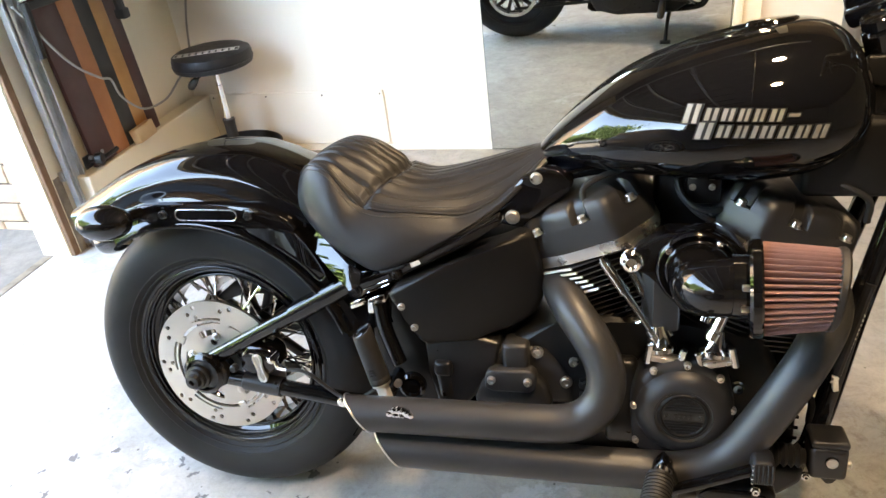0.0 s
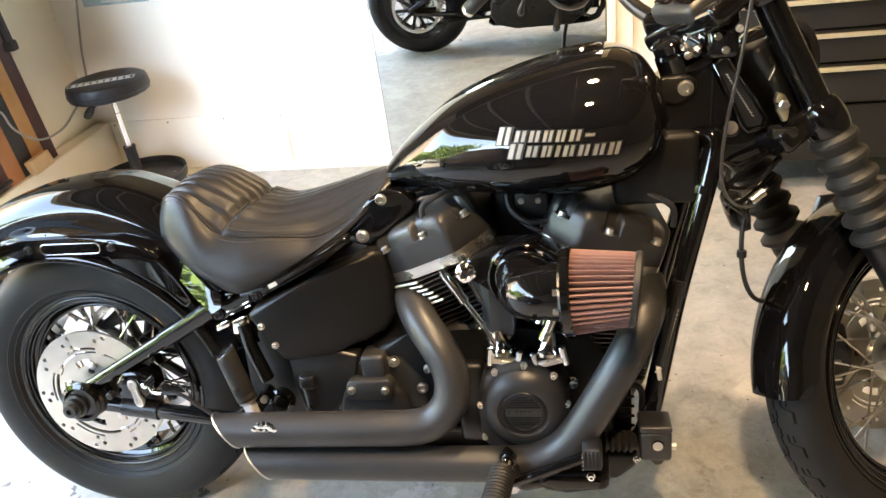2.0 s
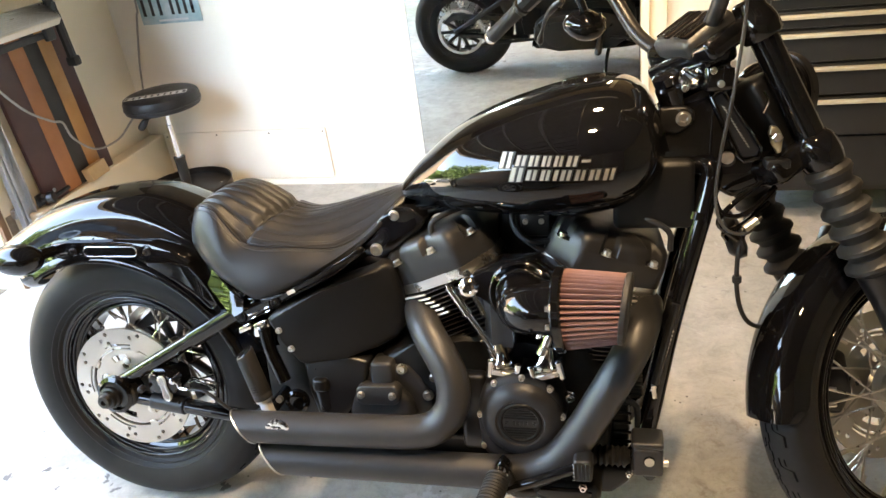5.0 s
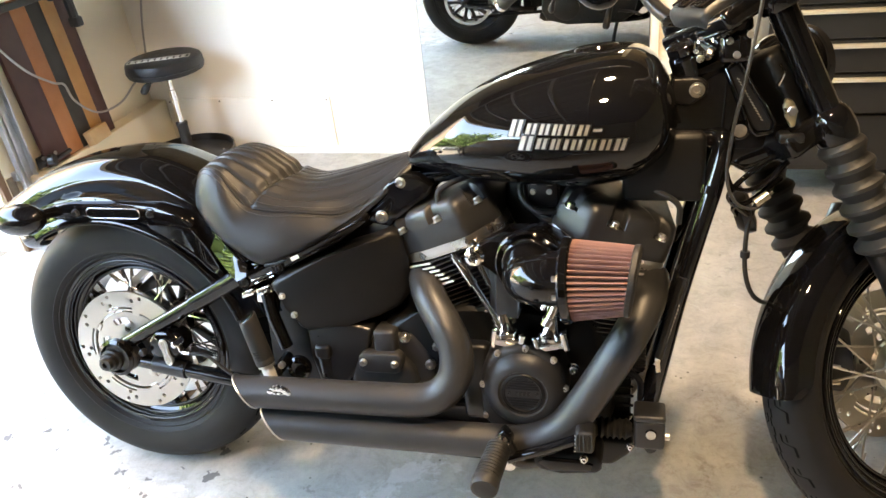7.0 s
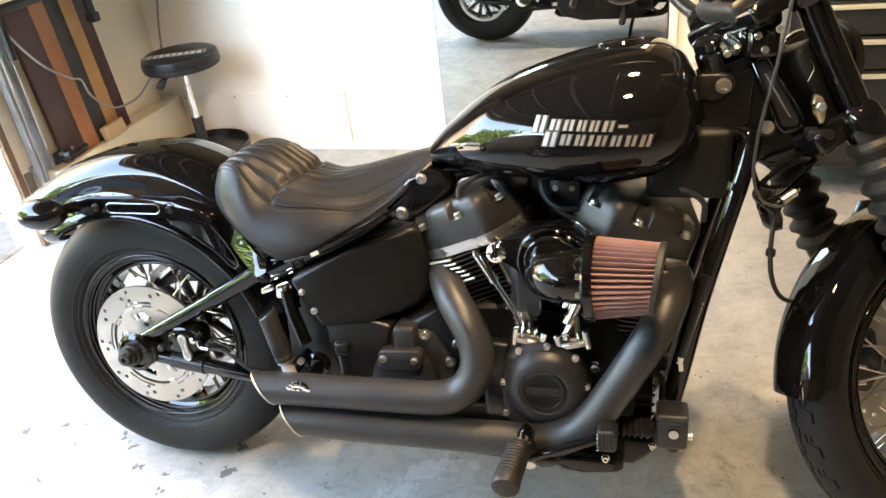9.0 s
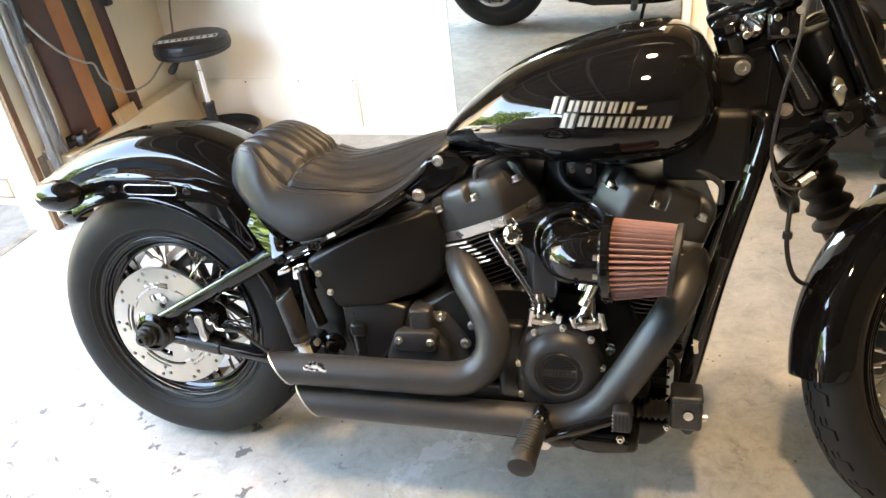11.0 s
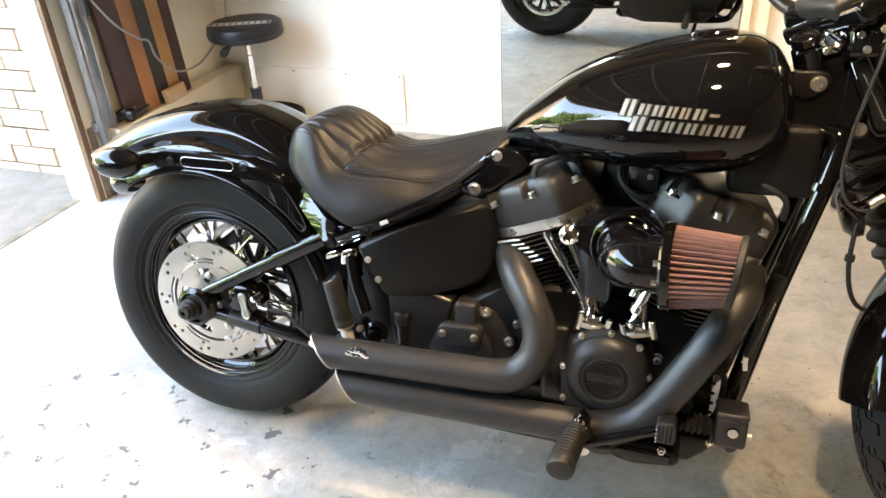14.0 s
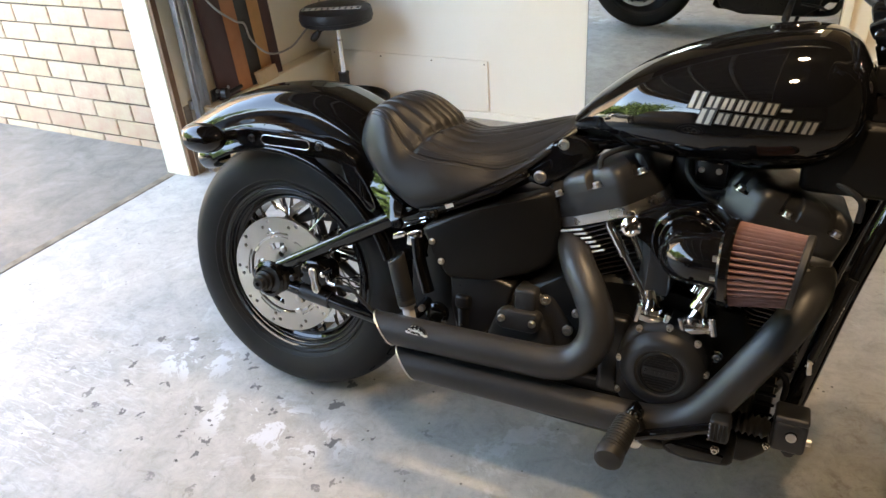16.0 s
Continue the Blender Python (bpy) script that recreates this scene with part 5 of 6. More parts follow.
for which, tilt in V_AX.items():
    m = cyl_frame(tilt)
    flip = which == "front"
    sg, up_ = (-1 if flip else 1), (0.006 if flip else 0.001)
    cyl = part("cylinder", box((-0.075, -0.095, 0.16), (0.075, 0.085, 0.35), 0.03, 4), SATIN, bike, "black cylinder with cooling fins", m)
    for k in range(16):
        z = 0.349 + up_ - 0.0096 * k
        sh = 1.0 if k < 7 else 0.965
        o = part("fin", slab(FIN, [(sh * 0.985, z), (sh, z + 0.0008), (sh, z + 0.0032), (sh * 0.985, z + 0.004)], flip), SATIN, cyl, angle=30)
        if k < 6:
            q = k / 5
            p0 = (sg * (-0.119 + 0.049 * q), -0.0905 - 0.0285 * q, z + 0.002)
            p1 = (sg * (-0.062 + 0.029 * q), -0.1265 - 0.004 * q, z + 0.002)
            part("fin_edge", tube([p0, p1], 0.0026, 6, curved=False), FINEDGE, o, "bright machined fin edge")
    rc = part("rocker_cover", rocker_mesh(up_, flip), MATTE, bike, "matte black rocker cover with scalloped bolt wells", m, angle=40)
    part("machined_edge", slab(RING, [(0.975, 0.3555 + up_), (1.0, 0.357 + up_), (1.006, 0.360 + up_), (0.990, 0.376 + up_), (0.96, 0.377 + up_)], flip), EDGE, rc, "bright machined lower edge", angle=24)
    for u, y, ang in WELLS:
        part("cover_bolt", lathe([(0.0098, 0.4195 + up_), (0.0098, 0.4215 + up_), (0.0074, 0.4222 + up_), (0.0074, 0.4290 + up_), (0.0060, 0.4305 + up_), (0.0036, 0.4305 + up_), (0.0034, 0.4270 + up_)], None, 12), ALU, rc, "bright cover bolt", pose(sg * u, y, 0, 0, 0, sg * ang) @ pose(0, -0.0035, 0))

part("coil_cover", prism([(0.862, 0.66), (0.868, 0.738), (0.985, 0.745), (0.992, 0.67), (0.95, 0.60), (0.90, 0.60)], -0.035, 0.075, 0.012, 3), DARKPLASTIC, bike, "black coil cover between the heads")
# cables between the heads
for pts in ([(0.90, -0.06, 0.74), (0.905, -0.09, 0.70), (0.935, -0.10, 0.675), (0.975, -0.09, 0.672)], [(0.90, -0.04, 0.735), (0.915, -0.08, 0.685), (0.955, -0.09, 0.655), (0.99, -0.06, 0.66)],
            [(0.86, -0.04, 0.735), (0.80, -0.09, 0.735), (0.755, -0.105, 0.715), (0.752, -0.11, 0.69)], [(1.09, -0.03, 0.725), (1.13, -0.075, 0.715), (1.18, -0.09, 0.69), (1.185, -0.08, 0.65)]):
    part("ignition_lead", tube(pts, 0.0055, 8), RUBBER, bike)
part("coil_bracket", box((0.915, -0.075, 0.675), (0.97, 0.02, 0.73), 0.006), SATIN, bike)
for x in (0.925, 0.955):
    bolt(bike, x, -0.0755, 0.705, 0.0045, 0.004, STEEL)

# pushrod tubes and lifter blocks
for bx, bz, tx_, tz, yy in ((0.876, 0.470, 0.783, 0.604, -0.158), (0.890, 0.470, 0.822, 0.596, -0.140), (0.958, 0.478, 1.008, 0.600, -0.158), (0.948, 0.490, 0.990, 0.60, -0.112)):
    p = part("pushrod_tube", tube([(bx, yy - 0.01, bz), (tx_, yy + 0.015, tz)], 0.0058, 16, curved=False), CHROME, bike, "chrome pushrod tube")
    f0, f1 = np.array((bx, yy - 0.01, bz)), np.array((tx_, yy + 0.015, tz))
    for a, b, r in ((0.0, 0.08, 0.0135), (0.08, 0.14, 0.0100), (0.62, 0.97, 0.0088), (0.58, 0.62, 0.0102)) if tx_ < 0.9 else ((0.0, 0.10, 0.0135), (0.10, 0.97, 0.0105)):
        part("tube_collar", tube([tuple(f0 + (f1 - f0) * a), tuple(f0 + (f1 - f0) * b)], r, 14, curved=False), CHROME, p)
for x, z, tilt in ((0.888, 0.452, 8), (0.966, 0.450, -14)):
    m = pose(x, -0.160, z, 0, tilt, 0)
    lb = part("lifter_block", box((-0.032, -0.024, -0.018), (0.032, 0.03, 0.006), 0.007, 4), CHROME, bike, "chrome lifter block", m)
    part("block_neck", lathe([(0.023, 0.004), (0.0225, 0.010), (0.0165, 0.016), (0.0125, 0.034), (0.0095, 0.046)], pose(-0.004, -0.006, 0, 0, -18 if tilt > 0 else 22, 0), 28), CHROME, lb)
    part("block_band", box((-0.029, -0.0262, -0.0135), (0.029, -0.0235, -0.0045), 0.001, 1), STEEL, lb)
    for dx in (-0.026, 0.026):
        part("block_bolt", lathe([(0.0065, -0.018), (0.0065, 0.014), (0.004, 0.016)], pose(dx, -0.022, 0), 10), CHROME, lb)
part("breather_pin", tube([(0.842, -0.15, 0.492), (0.862, -0.155, 0.504), (0.872, -0.152, 0.500)], 0.0028, 6), CHROME, bike)

# cam cover
cam_cover = part("cam_cover", prism([(0.838, 0.285), (0.832, 0.365), (0.845, 0.415), (0.868, 0.436), (0.92, 0.452), (0.972, 0.430), (0.995, 0.395), (1.0, 0.345), (0.982, 0.298), (0.95, 0.27), (0.90, 0.262), (0.855, 0.268)], -0.196, -0.10, 0.016, 4), MATTE, bike, "matte black cam cover", angle=50)
part("cover_dome", lathe([(0.078, 0.0), (0.072, 0.010), (0.060, 0.018), (0.050, 0.0215), (0.046, 0.0215), (0.044, 0.018)], on_right(0.918, -0.192, 0.357), 56), MATTE, cam_cover)
part("timer_cover", lathe([(0.041, 0.0), (0.041, 0.012), (0.039, 0.0142), (0.035, 0.0145), (0.033, 0.0115)], on_right(0.918, -0.198, 0.357), 48), DARKPLASTIC, cam_cover, "round black timer cover")
rb = bmesh.new()
for k in range(13):
    zz = -0.030 + k * 0.005
    w = math.sqrt(max(0.0, 0.032 ** 2 - zz ** 2))
    if abs(zz) > 0.009:
        add_box(rb, (0.918 - w, -0.2115, 0.357 + zz - 0.0013), (0.918 + w, -0.2085, 0.357 + zz + 0.0013))
part("cover_ribs", rb, DARKPLASTIC, cam_cover, smooth=False)
for k in range(4):
    part("cover_mark", box((0.904 + k * 0.0075, -0.2122, 0.3535), (0.909 + k * 0.0075, -0.2085, 0.3605)), SATIN, cam_cover, smooth=False)
for dx in (-0.026, 0.026):
    bolt(cam_cover, 0.918 + dx, -0.2085, 0.357, 0.0035, 0.003, SATIN)
for x, z in ((0.922, 0.441), (0.973, 0.421), (0.870, 0.428), (0.840, 0.362), (0.844, 0.296), (0.994, 0.365)):
    bolt(cam_cover, x, -0.192, z, 0.0052, 0.007, STEEL)
bolt(bike, 1.005, -0.15, 0.385, 0.009, 0.012, CHROME)

# gearbox side cover
gb = part("gearbox_cover", prism([(0.545, 0.315), (0.552, 0.372), (0.585, 0.425), (0.685, 0.428), (0.73, 0.372), (0.735, 0.315)], -0.132, -0.05, 0.012, 3), MATTE, bike, "black gearbox side cover")
part("cover_step", prism([(0.555, 0.315), (0.565, 0.368), (0.58, 0.385), (0.66, 0.388), (0.69, 0.36), (0.70, 0.315)], -0.150, -0.11, 0.010, 3), MATTE, gb)
part("slave_cover", prism([(0.581, 0.360), (0.583, 0.388), (0.592, 0.396), (0.665, 0.398), (0.674, 0.388), (0.672, 0.362), (0.66, 0.354), (0.594, 0.353)], -0.168, -0.14, 0.005, 3), MATTE, gb)
part("cover_hump", box((0.612, -0.154, 0.385), (0.658, -0.10, 0.440), 0.008, 3), MATTE, gb)
for x, z, yy, r in ((0.594, 0.419, -0.131, 0.009), (0.672, 0.418, -0.131, 0.009), (0.542, 0.361, -0.125, 0.0085), (0.722, 0.362, -0.131, 0.009), (0.594, 0.377, -0.167, 0.0065), (0.659, 0.377, -0.167, 0.0065), (0.735, 0.40, -0.126, 0.007)):
    bolt(gb, x, yy, z, r, 0.009, STEEL)
part("oil_filler", tube([(0.505, -0.14, 0.33), (0.502, -0.142, 0.372)], 0.016, 14, curved=False), SATIN, bike, "black oil filler with knurled cap")
part("oil_cap", box((0.486, -0.162, 0.372), (0.520, -0.125, 0.402), 0.008, 3), SATIN, bike)
part("pivot_cap", lathe([(0.026, 0), (0.026, 0.012), (0.02, 0.016), (0.016, 0.010)], on_right(0.435, -0.128, 0.335), 32), GLOSS, bike)

# exhausts
up = part("exhaust_pipe", tube([(0.362, -0.232, 0.329), (0.50, -0.230, 0.331), (0.66, -0.227, 0.333), (0.722, -0.224, 0.335), (0.762, -0.220, 0.348), (0.788, -0.214, 0.378), (0.795, -0.206, 0.412), (0.788, -0.196, 0.445), (0.768, -0.181, 0.478), (0.740, -0.152, 0.506), (0.718, -0.112, 0.524), (0.706, -0.075, 0.532), (0.702, -0.035, 0.535)], 0.0322, 28, 10, caps=False, cut=(0, -0.35, -0.75)), EXHAUST, bike, "matte black slash-cut exhaust pipe", angle=70)
low = part("exhaust_pipe", tube([(0.412, -0.228, 0.258), (0.60, -0.226, 0.258), (0.84, -0.222, 0.258), (0.925, -0.221, 0.263), (0.985, -0.219, 0.292), (1.03, -0.214, 0.350), (1.088, -0.20, 0.447), (1.120, -0.172, 0.500), (1.134, -0.140, 0.522), (1.140, -0.100, 0.533), (1.142, -0.06, 0.537)], 0.0322, 28, 10, caps=False, cut=(0, -0.35, -0.75)), EXHAUST, bike, "matte black slash-cut exhaust pipe", angle=70)
for pipe, x, yy, z in ((up, 0.362, -0.232, 0.329), (low, 0.412, -0.228, 0.258)):
    rim = []
    for k in range(29):
        a = 2 * math.pi * k / 28
        dy, dz = 0.0318 * math.cos(a), 0.0318 * math.sin(a)
        rim.append((x - 0.001 + (dy * -0.35 + dz * -0.75), yy + dy, z + dz))
    part("pipe_lip", tube(rim, 0.0018, 6, 2), ALU, pipe, "bare metal lip of the slash cut")
    part("pipe_core", tube([(x + 0.03, yy, z), (x + 0.06, yy, z)], 0.028, 20, curved=False, caps=True), RUST, pipe)
bz = bmesh.new()
for dx, dz, r in ((-0.019, 0.0, 0.006), (-0.011, 0.004, 0.008), (-0.003, 0.005, 0.009), (0.006, 0.004, 0.009), (0.013, 0.002, 0.008), (0.019, 0.0, 0.006), (0.002, -0.006, 0.009), (-0.008, -0.004, 0.007)):
    add_lathe(bz, [(r, -0.004), (r, 0.0016), (r * 0.6, 0.0026)], on_right(0.449 + dx, -0.2575 + max(0.0, dz) * 0.35, 0.347 + dz), 14)
part("pipe_badge", bz, CHROME, up, "small bright oval badge")

# air cleaner
ac = part("intake_cover", prism([(0.815, 0.603), (0.820, 0.618), (0.838, 0.636), (0.886, 0.659), (0.955, 0.661), (0.978, 0.651), (1.004, 0.629), (1.0, 0.56), (0.964, 0.520), (0.915, 0.524), (0.880, 0.560), (0.862, 0.592), (0.840, 0.598)], -0.176, -0.12, 0.006, 3), GLOSS, bike, "gloss black intake cover")
part("control_box", loft([[(x * f + 0.88 * (1 - f), y, z) for x, y in ((0.848, -0.134), (0.8495, -0.137), (0.8645, -0.1655), (0.867, -0.168), (0.905, -0.168), (0.908, -0.165), (0.908, -0.06), (0.848, -0.06))] for f, z in ((0.95, 0.490), (1.0, 0.493), (1.0, 0.597), (0.95, 0.600))]), MATTE, bike, "matte black control box")
part("intake_ring", lathe([(0.0620, 0.0), (0.0635, 0.003), (0.0632, 0.009), (0.0610, 0.0130), (0.0580, 0.0145), (0.0550, 0.0130), (0.0535, 0.0095), (0.0520, 0.0085), (0.0505, 0.0100), (0.0495, 0.0140), (0.0475, 0.0165), (0.0440, 0.0170)], on_right(0.931, -0.174, 0.602), 64), GLOSS, ac, "rounded gloss black flange of the elbow", angle=50)
for k in range(4):
    a = k * math.pi / 2 + 0.95
    bolt(ac, 0.931 + 0.0535 * math.cos(a), -0.183, 0.602 + 0.0535 * math.sin(a), 0.0052, 0.006, CHROME)
part("intake_elbow", tube([(0.930, -0.175, 0.598, 0.0435), (0.930, -0.203, 0.594, 0.0435), (0.936, -0.231, 0.595, 0.0435), (0.957, -0.248, 0.600, 0.0435), (0.985, -0.250, 0.604, 0.043), (1.005, -0.249, 0.604, 0.043)], 0.04, 32, 8), GLOSS, ac, "gloss black intake elbow", angle=60)
part("hose_clamp", tube([(0.972, -0.2505, 0.604), (1.004, -0.2505, 0.604)], 0.047, 32, curved=False), GLOSS, ac)
for z in (0.590, 0.622):
    part("clamp_tab", box((0.982, -0.302, z - 0.004), (0.992, -0.294, z + 0.004), 0.001), STEEL, ac)
FA = pose(1.003, -0.250, 0.602, 0, 86.5, 0) @ pose(0, 0, 0, 5, 0, 0)


def sheared(bm):
    """The cone's far end leans, so its upper side is the longer."""
    for v in bm.verts:
        v.co.z -= 0.17 * v.co.x * max(0.0, v.co.z) / 0.106
    return bm


PLEAT = [(0.0, -0.0130), (0.14, -0.0030), (0.30, 0.0035), (0.50, 0.0050), (0.70, 0.0035), (0.86, -0.0030)]
part("air_filter", sheared(loft([[((r0 + dr) * math.cos(2 * math.pi * (k + f) / 42), (r0 + dr) * math.sin(2 * math.pi * (k + f) / 42), h) for k in range(42) for f, dr in PLEAT]
                                        for r0, h in ((0.0635, 0.010), (0.0605, 0.035), (0.0560, 0.075), (0.0525, 0.104))])), FILTER, ac, "red pleated cone air filter", FA, angle=70)
part("filter_rim", lathe([(0.045, -0.008), (0.070, -0.006), (0.0735, -0.002), (0.0735, 0.009), (0.070, 0.012), (0.05, 0.012)], FA, 64), GLOSS, ac, "gloss black rubber rim of the filter")
part("filter_end", sheared(lathe([(0.04, 0.099), (0.056, 0.100), (0.0595, 0.102), (0.0595, 0.109), (0.056, 0.112), (0.01, 0.113)], None, 56)), RUBBER, ac, "black rubber end of the filter", FA)
part("banjo_bolt", lathe([(0.018, 0.0), (0.018, 0.010), (0.014, 0.013), (0.014, 0.020), (0.009, 0.022), (0.007, 0.016)], on_right(0.832, -0.172, 0.613), 24), CHROME, ac, "chrome breather bolt")

# oil cooler between the down tubes
oc = part("oil_cooler", box((1.10, -0.07, 0.34), (1.135, 0.07, 0.56), 0.004, m=None), SATIN, bike, "black oil cooler with fine fins", pose(0, 0, 0))
for k in range(26):
    part("cooler_fin", box((1.098, -0.0785, 0.352 + 0.0078 * k), (1.137, -0.0695, 0.3555 + 0.0078 * k)), SATIN, oc, smooth=False)

# added black block that keeps the gap behind the pipe dark
gap_block = part("gap_filler", box((1.040, -0.085, 0.235), (1.112, 0.085, 0.400), 0.008, 2), DARKPLASTIC, bike, "black finned filler block low on the frame")
for k in range(7):
    part("gap_filler_fin", box((1.036, -0.0885, 0.252 + 0.021 * k), (1.116, -0.0845, 0.258 + 0.021 * k), 0.001, 1), DARKPLASTIC, gap_block)
part("lower_front_hose", tube([(1.06, -0.10, 0.385), (1.095, -0.118, 0.372), (1.125, -0.115, 0.350), (1.128, -0.105, 0.300)], 0.006, 10), RUBBER, bike)
part("hose_clamp", tube([(1.088, -0.117, 0.3745), (1.098, -0.118, 0.3705)], 0.0075, 12, curved=False), STEEL, bike)
# foot controls
mc = part("master_cylinder", box((1.117, -0.192, 0.247), (1.173, -0.135, 0.306), 0.008, 3), MATTE, bike, "matte black rear brake master cylinder")
part("reservoir_lid", box((1.1165, -0.1930, 0.304), (1.1735, -0.134, 0.318), 0.006, 4), MATTE, mc)
part("sight_glass", lathe([(0.0105, 0), (0.0105, 0.003), (0.008, 0.004), (0.007, 0.002)], on_right(1.148, -0.1915, 0.282), 24), GLOSS, mc)
part("sight_rim", lathe([(0.0085, 0.0), (0.0088, 0.0046), (0.0074, 0.0048), (0.0070, 0.003)], on_right(1.148, -0.1915, 0.282), 24), STEEL, mc)
part("banjo", lathe([(0.007, 0), (0.007, 0.009), (0.005, 0.010)], pose(1.1725, -0.170, 0.266, 0, 90, 0), 12), STEEL, mc)
part("mount_lug", prism([(1.13, 0.250), (1.145, 0.234), (1.155, 0.236), (1.165, 0.250)], -0.185, -0.165, 0.004, 2), MATTE, mc)
bel = [(0.012, 0.0)]
for k in range(6):
    bel += [(0.021, 0.006 + k * 0.011), (0.015, 0.0115 + k * 0.011)]
part("bellows", lathe(bel + [(0.012, 0.072)], pose(1.042, -0.165, 0.272, 0, 90, 0), 24), RUBBER, mc, "ribbed rubber bellows")
ped = part("brake_pedal", tube([(0.896, -0.262, 0.250), (0.955, -0.264, 0.276), (1.020, -0.262, 0.304)], 0.0095, 12), GLOSS, bike, "black brake pedal with ribbed rubber pad")
part("pedal_pad", box((1.017, -0.276, 0.284), (1.051, -0.232, 0.327), 0.008, 3), RUBBER, ped)
for k in range(5):
    part("pad_rib", box((1.0195 + 0.0064 * k, -0.2790, 0.289), (1.0225 + 0.0064 * k, -0.2755, 0.323), 0.001, 1), RUBBER, ped)
for k in range(5):
    part("pad_stud", lathe([(0.0016, 0), (0.0016, 0.002), (0.0008, 0.0026)], on_right(1.0182, -0.2760, 0.290 + 0.0080 * k), 8), CHROME, ped)
brk = part("footpeg_bracket", tube([(0.888, -0.248, 0.292, 0.012), (0.900, -0.256, 0.266, 0.012), (0.914, -0.250, 0.240, 0.013), (0.945, -0.215, 0.222, 0.014), (1.02, -0.17, 0.210, 0.014)], 0.012, 14), SATIN, bike, "black footpeg bracket")
part("bracket_knuckle", prism([(0.868, 0.274), (0.874, 0.292), (0.888, 0.309), (0.904, 0.290), (0.906, 0.273), (0.888, 0.268)], -0.262, -0.234, 0.005, 3), GLOSS, brk)
part("knuckle_pin", lathe([(0.0058, 0), (0.0058, 0.006), (0.003, 0.008)], on_right(0.894, -0.262, 0.284), 12), CHROME, brk)
part("peg_stop", lathe([(0.0135, 0), (0.0135, 0.016), (0.010, 0.020), (0.004, 0.021)], on_right(0.891, -0.215, 0.214), 20), ALU, brk)
low_cover = part("lower_cover", prism([(0.915, 0.240), (0.928, 0.226), (0.952, 0.210), (0.988, 0.205), (1.056, 0.214), (1.064, 0.224), (1.063, 0.244), (1.038, 0.253), (0.97, 0.252)], -0.235, -0.13, 0.010, 3), DARKPLASTIC, bike, "black lower cover")
part("cover_recess", prism([(0.945, 0.230), (0.972, 0.216), (1.044, 0.222), (1.048, 0.237), (1.02, 0.244), (0.96, 0.244)], -0.2385, -0.233, 0.003, 2), GLOSS, low_cover)
bolt(low_cover, 1.031, -0.234, 0.246, 0.0060, 0.008, CHROME)
bolt(low_cover, 1.112, -0.190, 0.252, 0.0050, 0.008, CHROME)
part("inner_cover", prism([(0.905, 0.205), (0.93, 0.180), (1.080, 0.182), (1.116, 0.214), (1.118, 0.245), (0.93, 0.245)], -0.160, -0.08, 0.012, 3), DARKPLASTIC, low_cover)
peg = part("footpeg", tube([(0.884, -0.267, 0.282, 0.014), (0.883, -0.270, 0.281, 0.0205), (0.8705, -0.336, 0.2565, 0.0230), (0.870, -0.338, 0.2555, 0.0250), (0.869, -0.351, 0.2510, 0.0252), (0.869, -0.357, 0.2490, 0.0235), (0.869, -0.360, 0.2487, 0.015)], 0.02, 22, 3, curved=False), RUBBER, bike, "ribbed black rubber footpeg")
for k in range(11):
    t = k / 10
    p = np.array((0.8825, -0.273, 0.2800)) * (1 - t) + np.array((0.8712, -0.334, 0.2580)) * t
    part("peg_rib", tube([tuple(p), tuple(p + np.array((-0.0006, -0.0034, -0.0012)))], 0.0222 + 0.0018 * t, 20, curved=False), RUBBER, peg)
part("peg_clevis", tube([(0.886, -0.256, 0.287), (0.884, -0.268, 0.282)], 0.0125, 14, curved=False), CHROME, peg)
# passenger peg, folded up: a smooth rubber sleeve with a slanting glossy end on a pale clevis
def slanted_rod(rows, top, n=32):
    """A round rod along z; rows of (radius, height), its upper end cut on a slant."""
    rings = []
    for r, h in rows:
        k = max(0.0, h / top) ** 6
        rings.append([(r * math.cos(2 * math.pi * i / n), r * math.sin(2 * math.pi * i / n), h + k * r * (0.25 * math.cos(2 * math.pi * i / n) + 0.30 * math.sin(2 * math.pi * i / n))) for i in range(n)])
    return loft(rings)


PEG = pose(0.4000, -0.206, 0.380, 0, -15, 0)
pp = part("passenger_peg", slanted_rod([(0.012, -0.002), (0.0178, 0.0), (0.0190, 0.002), (0.0190, 0.010), (0.0182, 0.0115), (0.0182, 0.0125), (0.0190, 0.014), (0.0188, 0.050), (0.0188, 0.088), (0.0186, 0.100), (0.0178, 0.1025), (0.012, 0.103)], 0.103), RUBBER, bike, "smooth black rubber passenger footpeg folded up", PEG)
part("peg_end", slanted_rod([(0.0150, 0.1022), (0.0155, 0.1035), (0.0148, 0.1045), (0.006, 0.1047)], 0.103), GLOSS, pp, "glossy slanted end cap")
for v in (0.022, 0.027, 0.032):
    part("peg_mark", box((-0.0062 + 0.12 * abs(v - 0.027), -0.0196, v - 0.0013), (0.0062 - 0.12 * abs(v - 0.027), -0.0185, v + 0.0013), 0.0003, 1), DARKPLASTIC, pp)
part("peg_collar", lathe([(0.0150, -0.006), (0.0172, -0.005), (0.0172, -0.001), (0.015, 0.001)], None, 28), ALU, pp)
part("peg_clevis", box((-0.0095, -0.012, -0.047), (0.0095, 0.010, -0.003), 0.004, 2), FINEDGE, pp, "pale cast metal clevis")
part("peg_mount", tube([(0.408, -0.195, 0.348), (0.408, -0.165, 0.350), (0.405, -0.12, 0.352)], 0.012, 12), GLOSS, bike, "black footpeg mount")
part("mount_bolt", lathe([(0.007, 0), (0.007, 0.008)], on_right(0.428, -0.19, 0.372), 12), STEEL, bike)
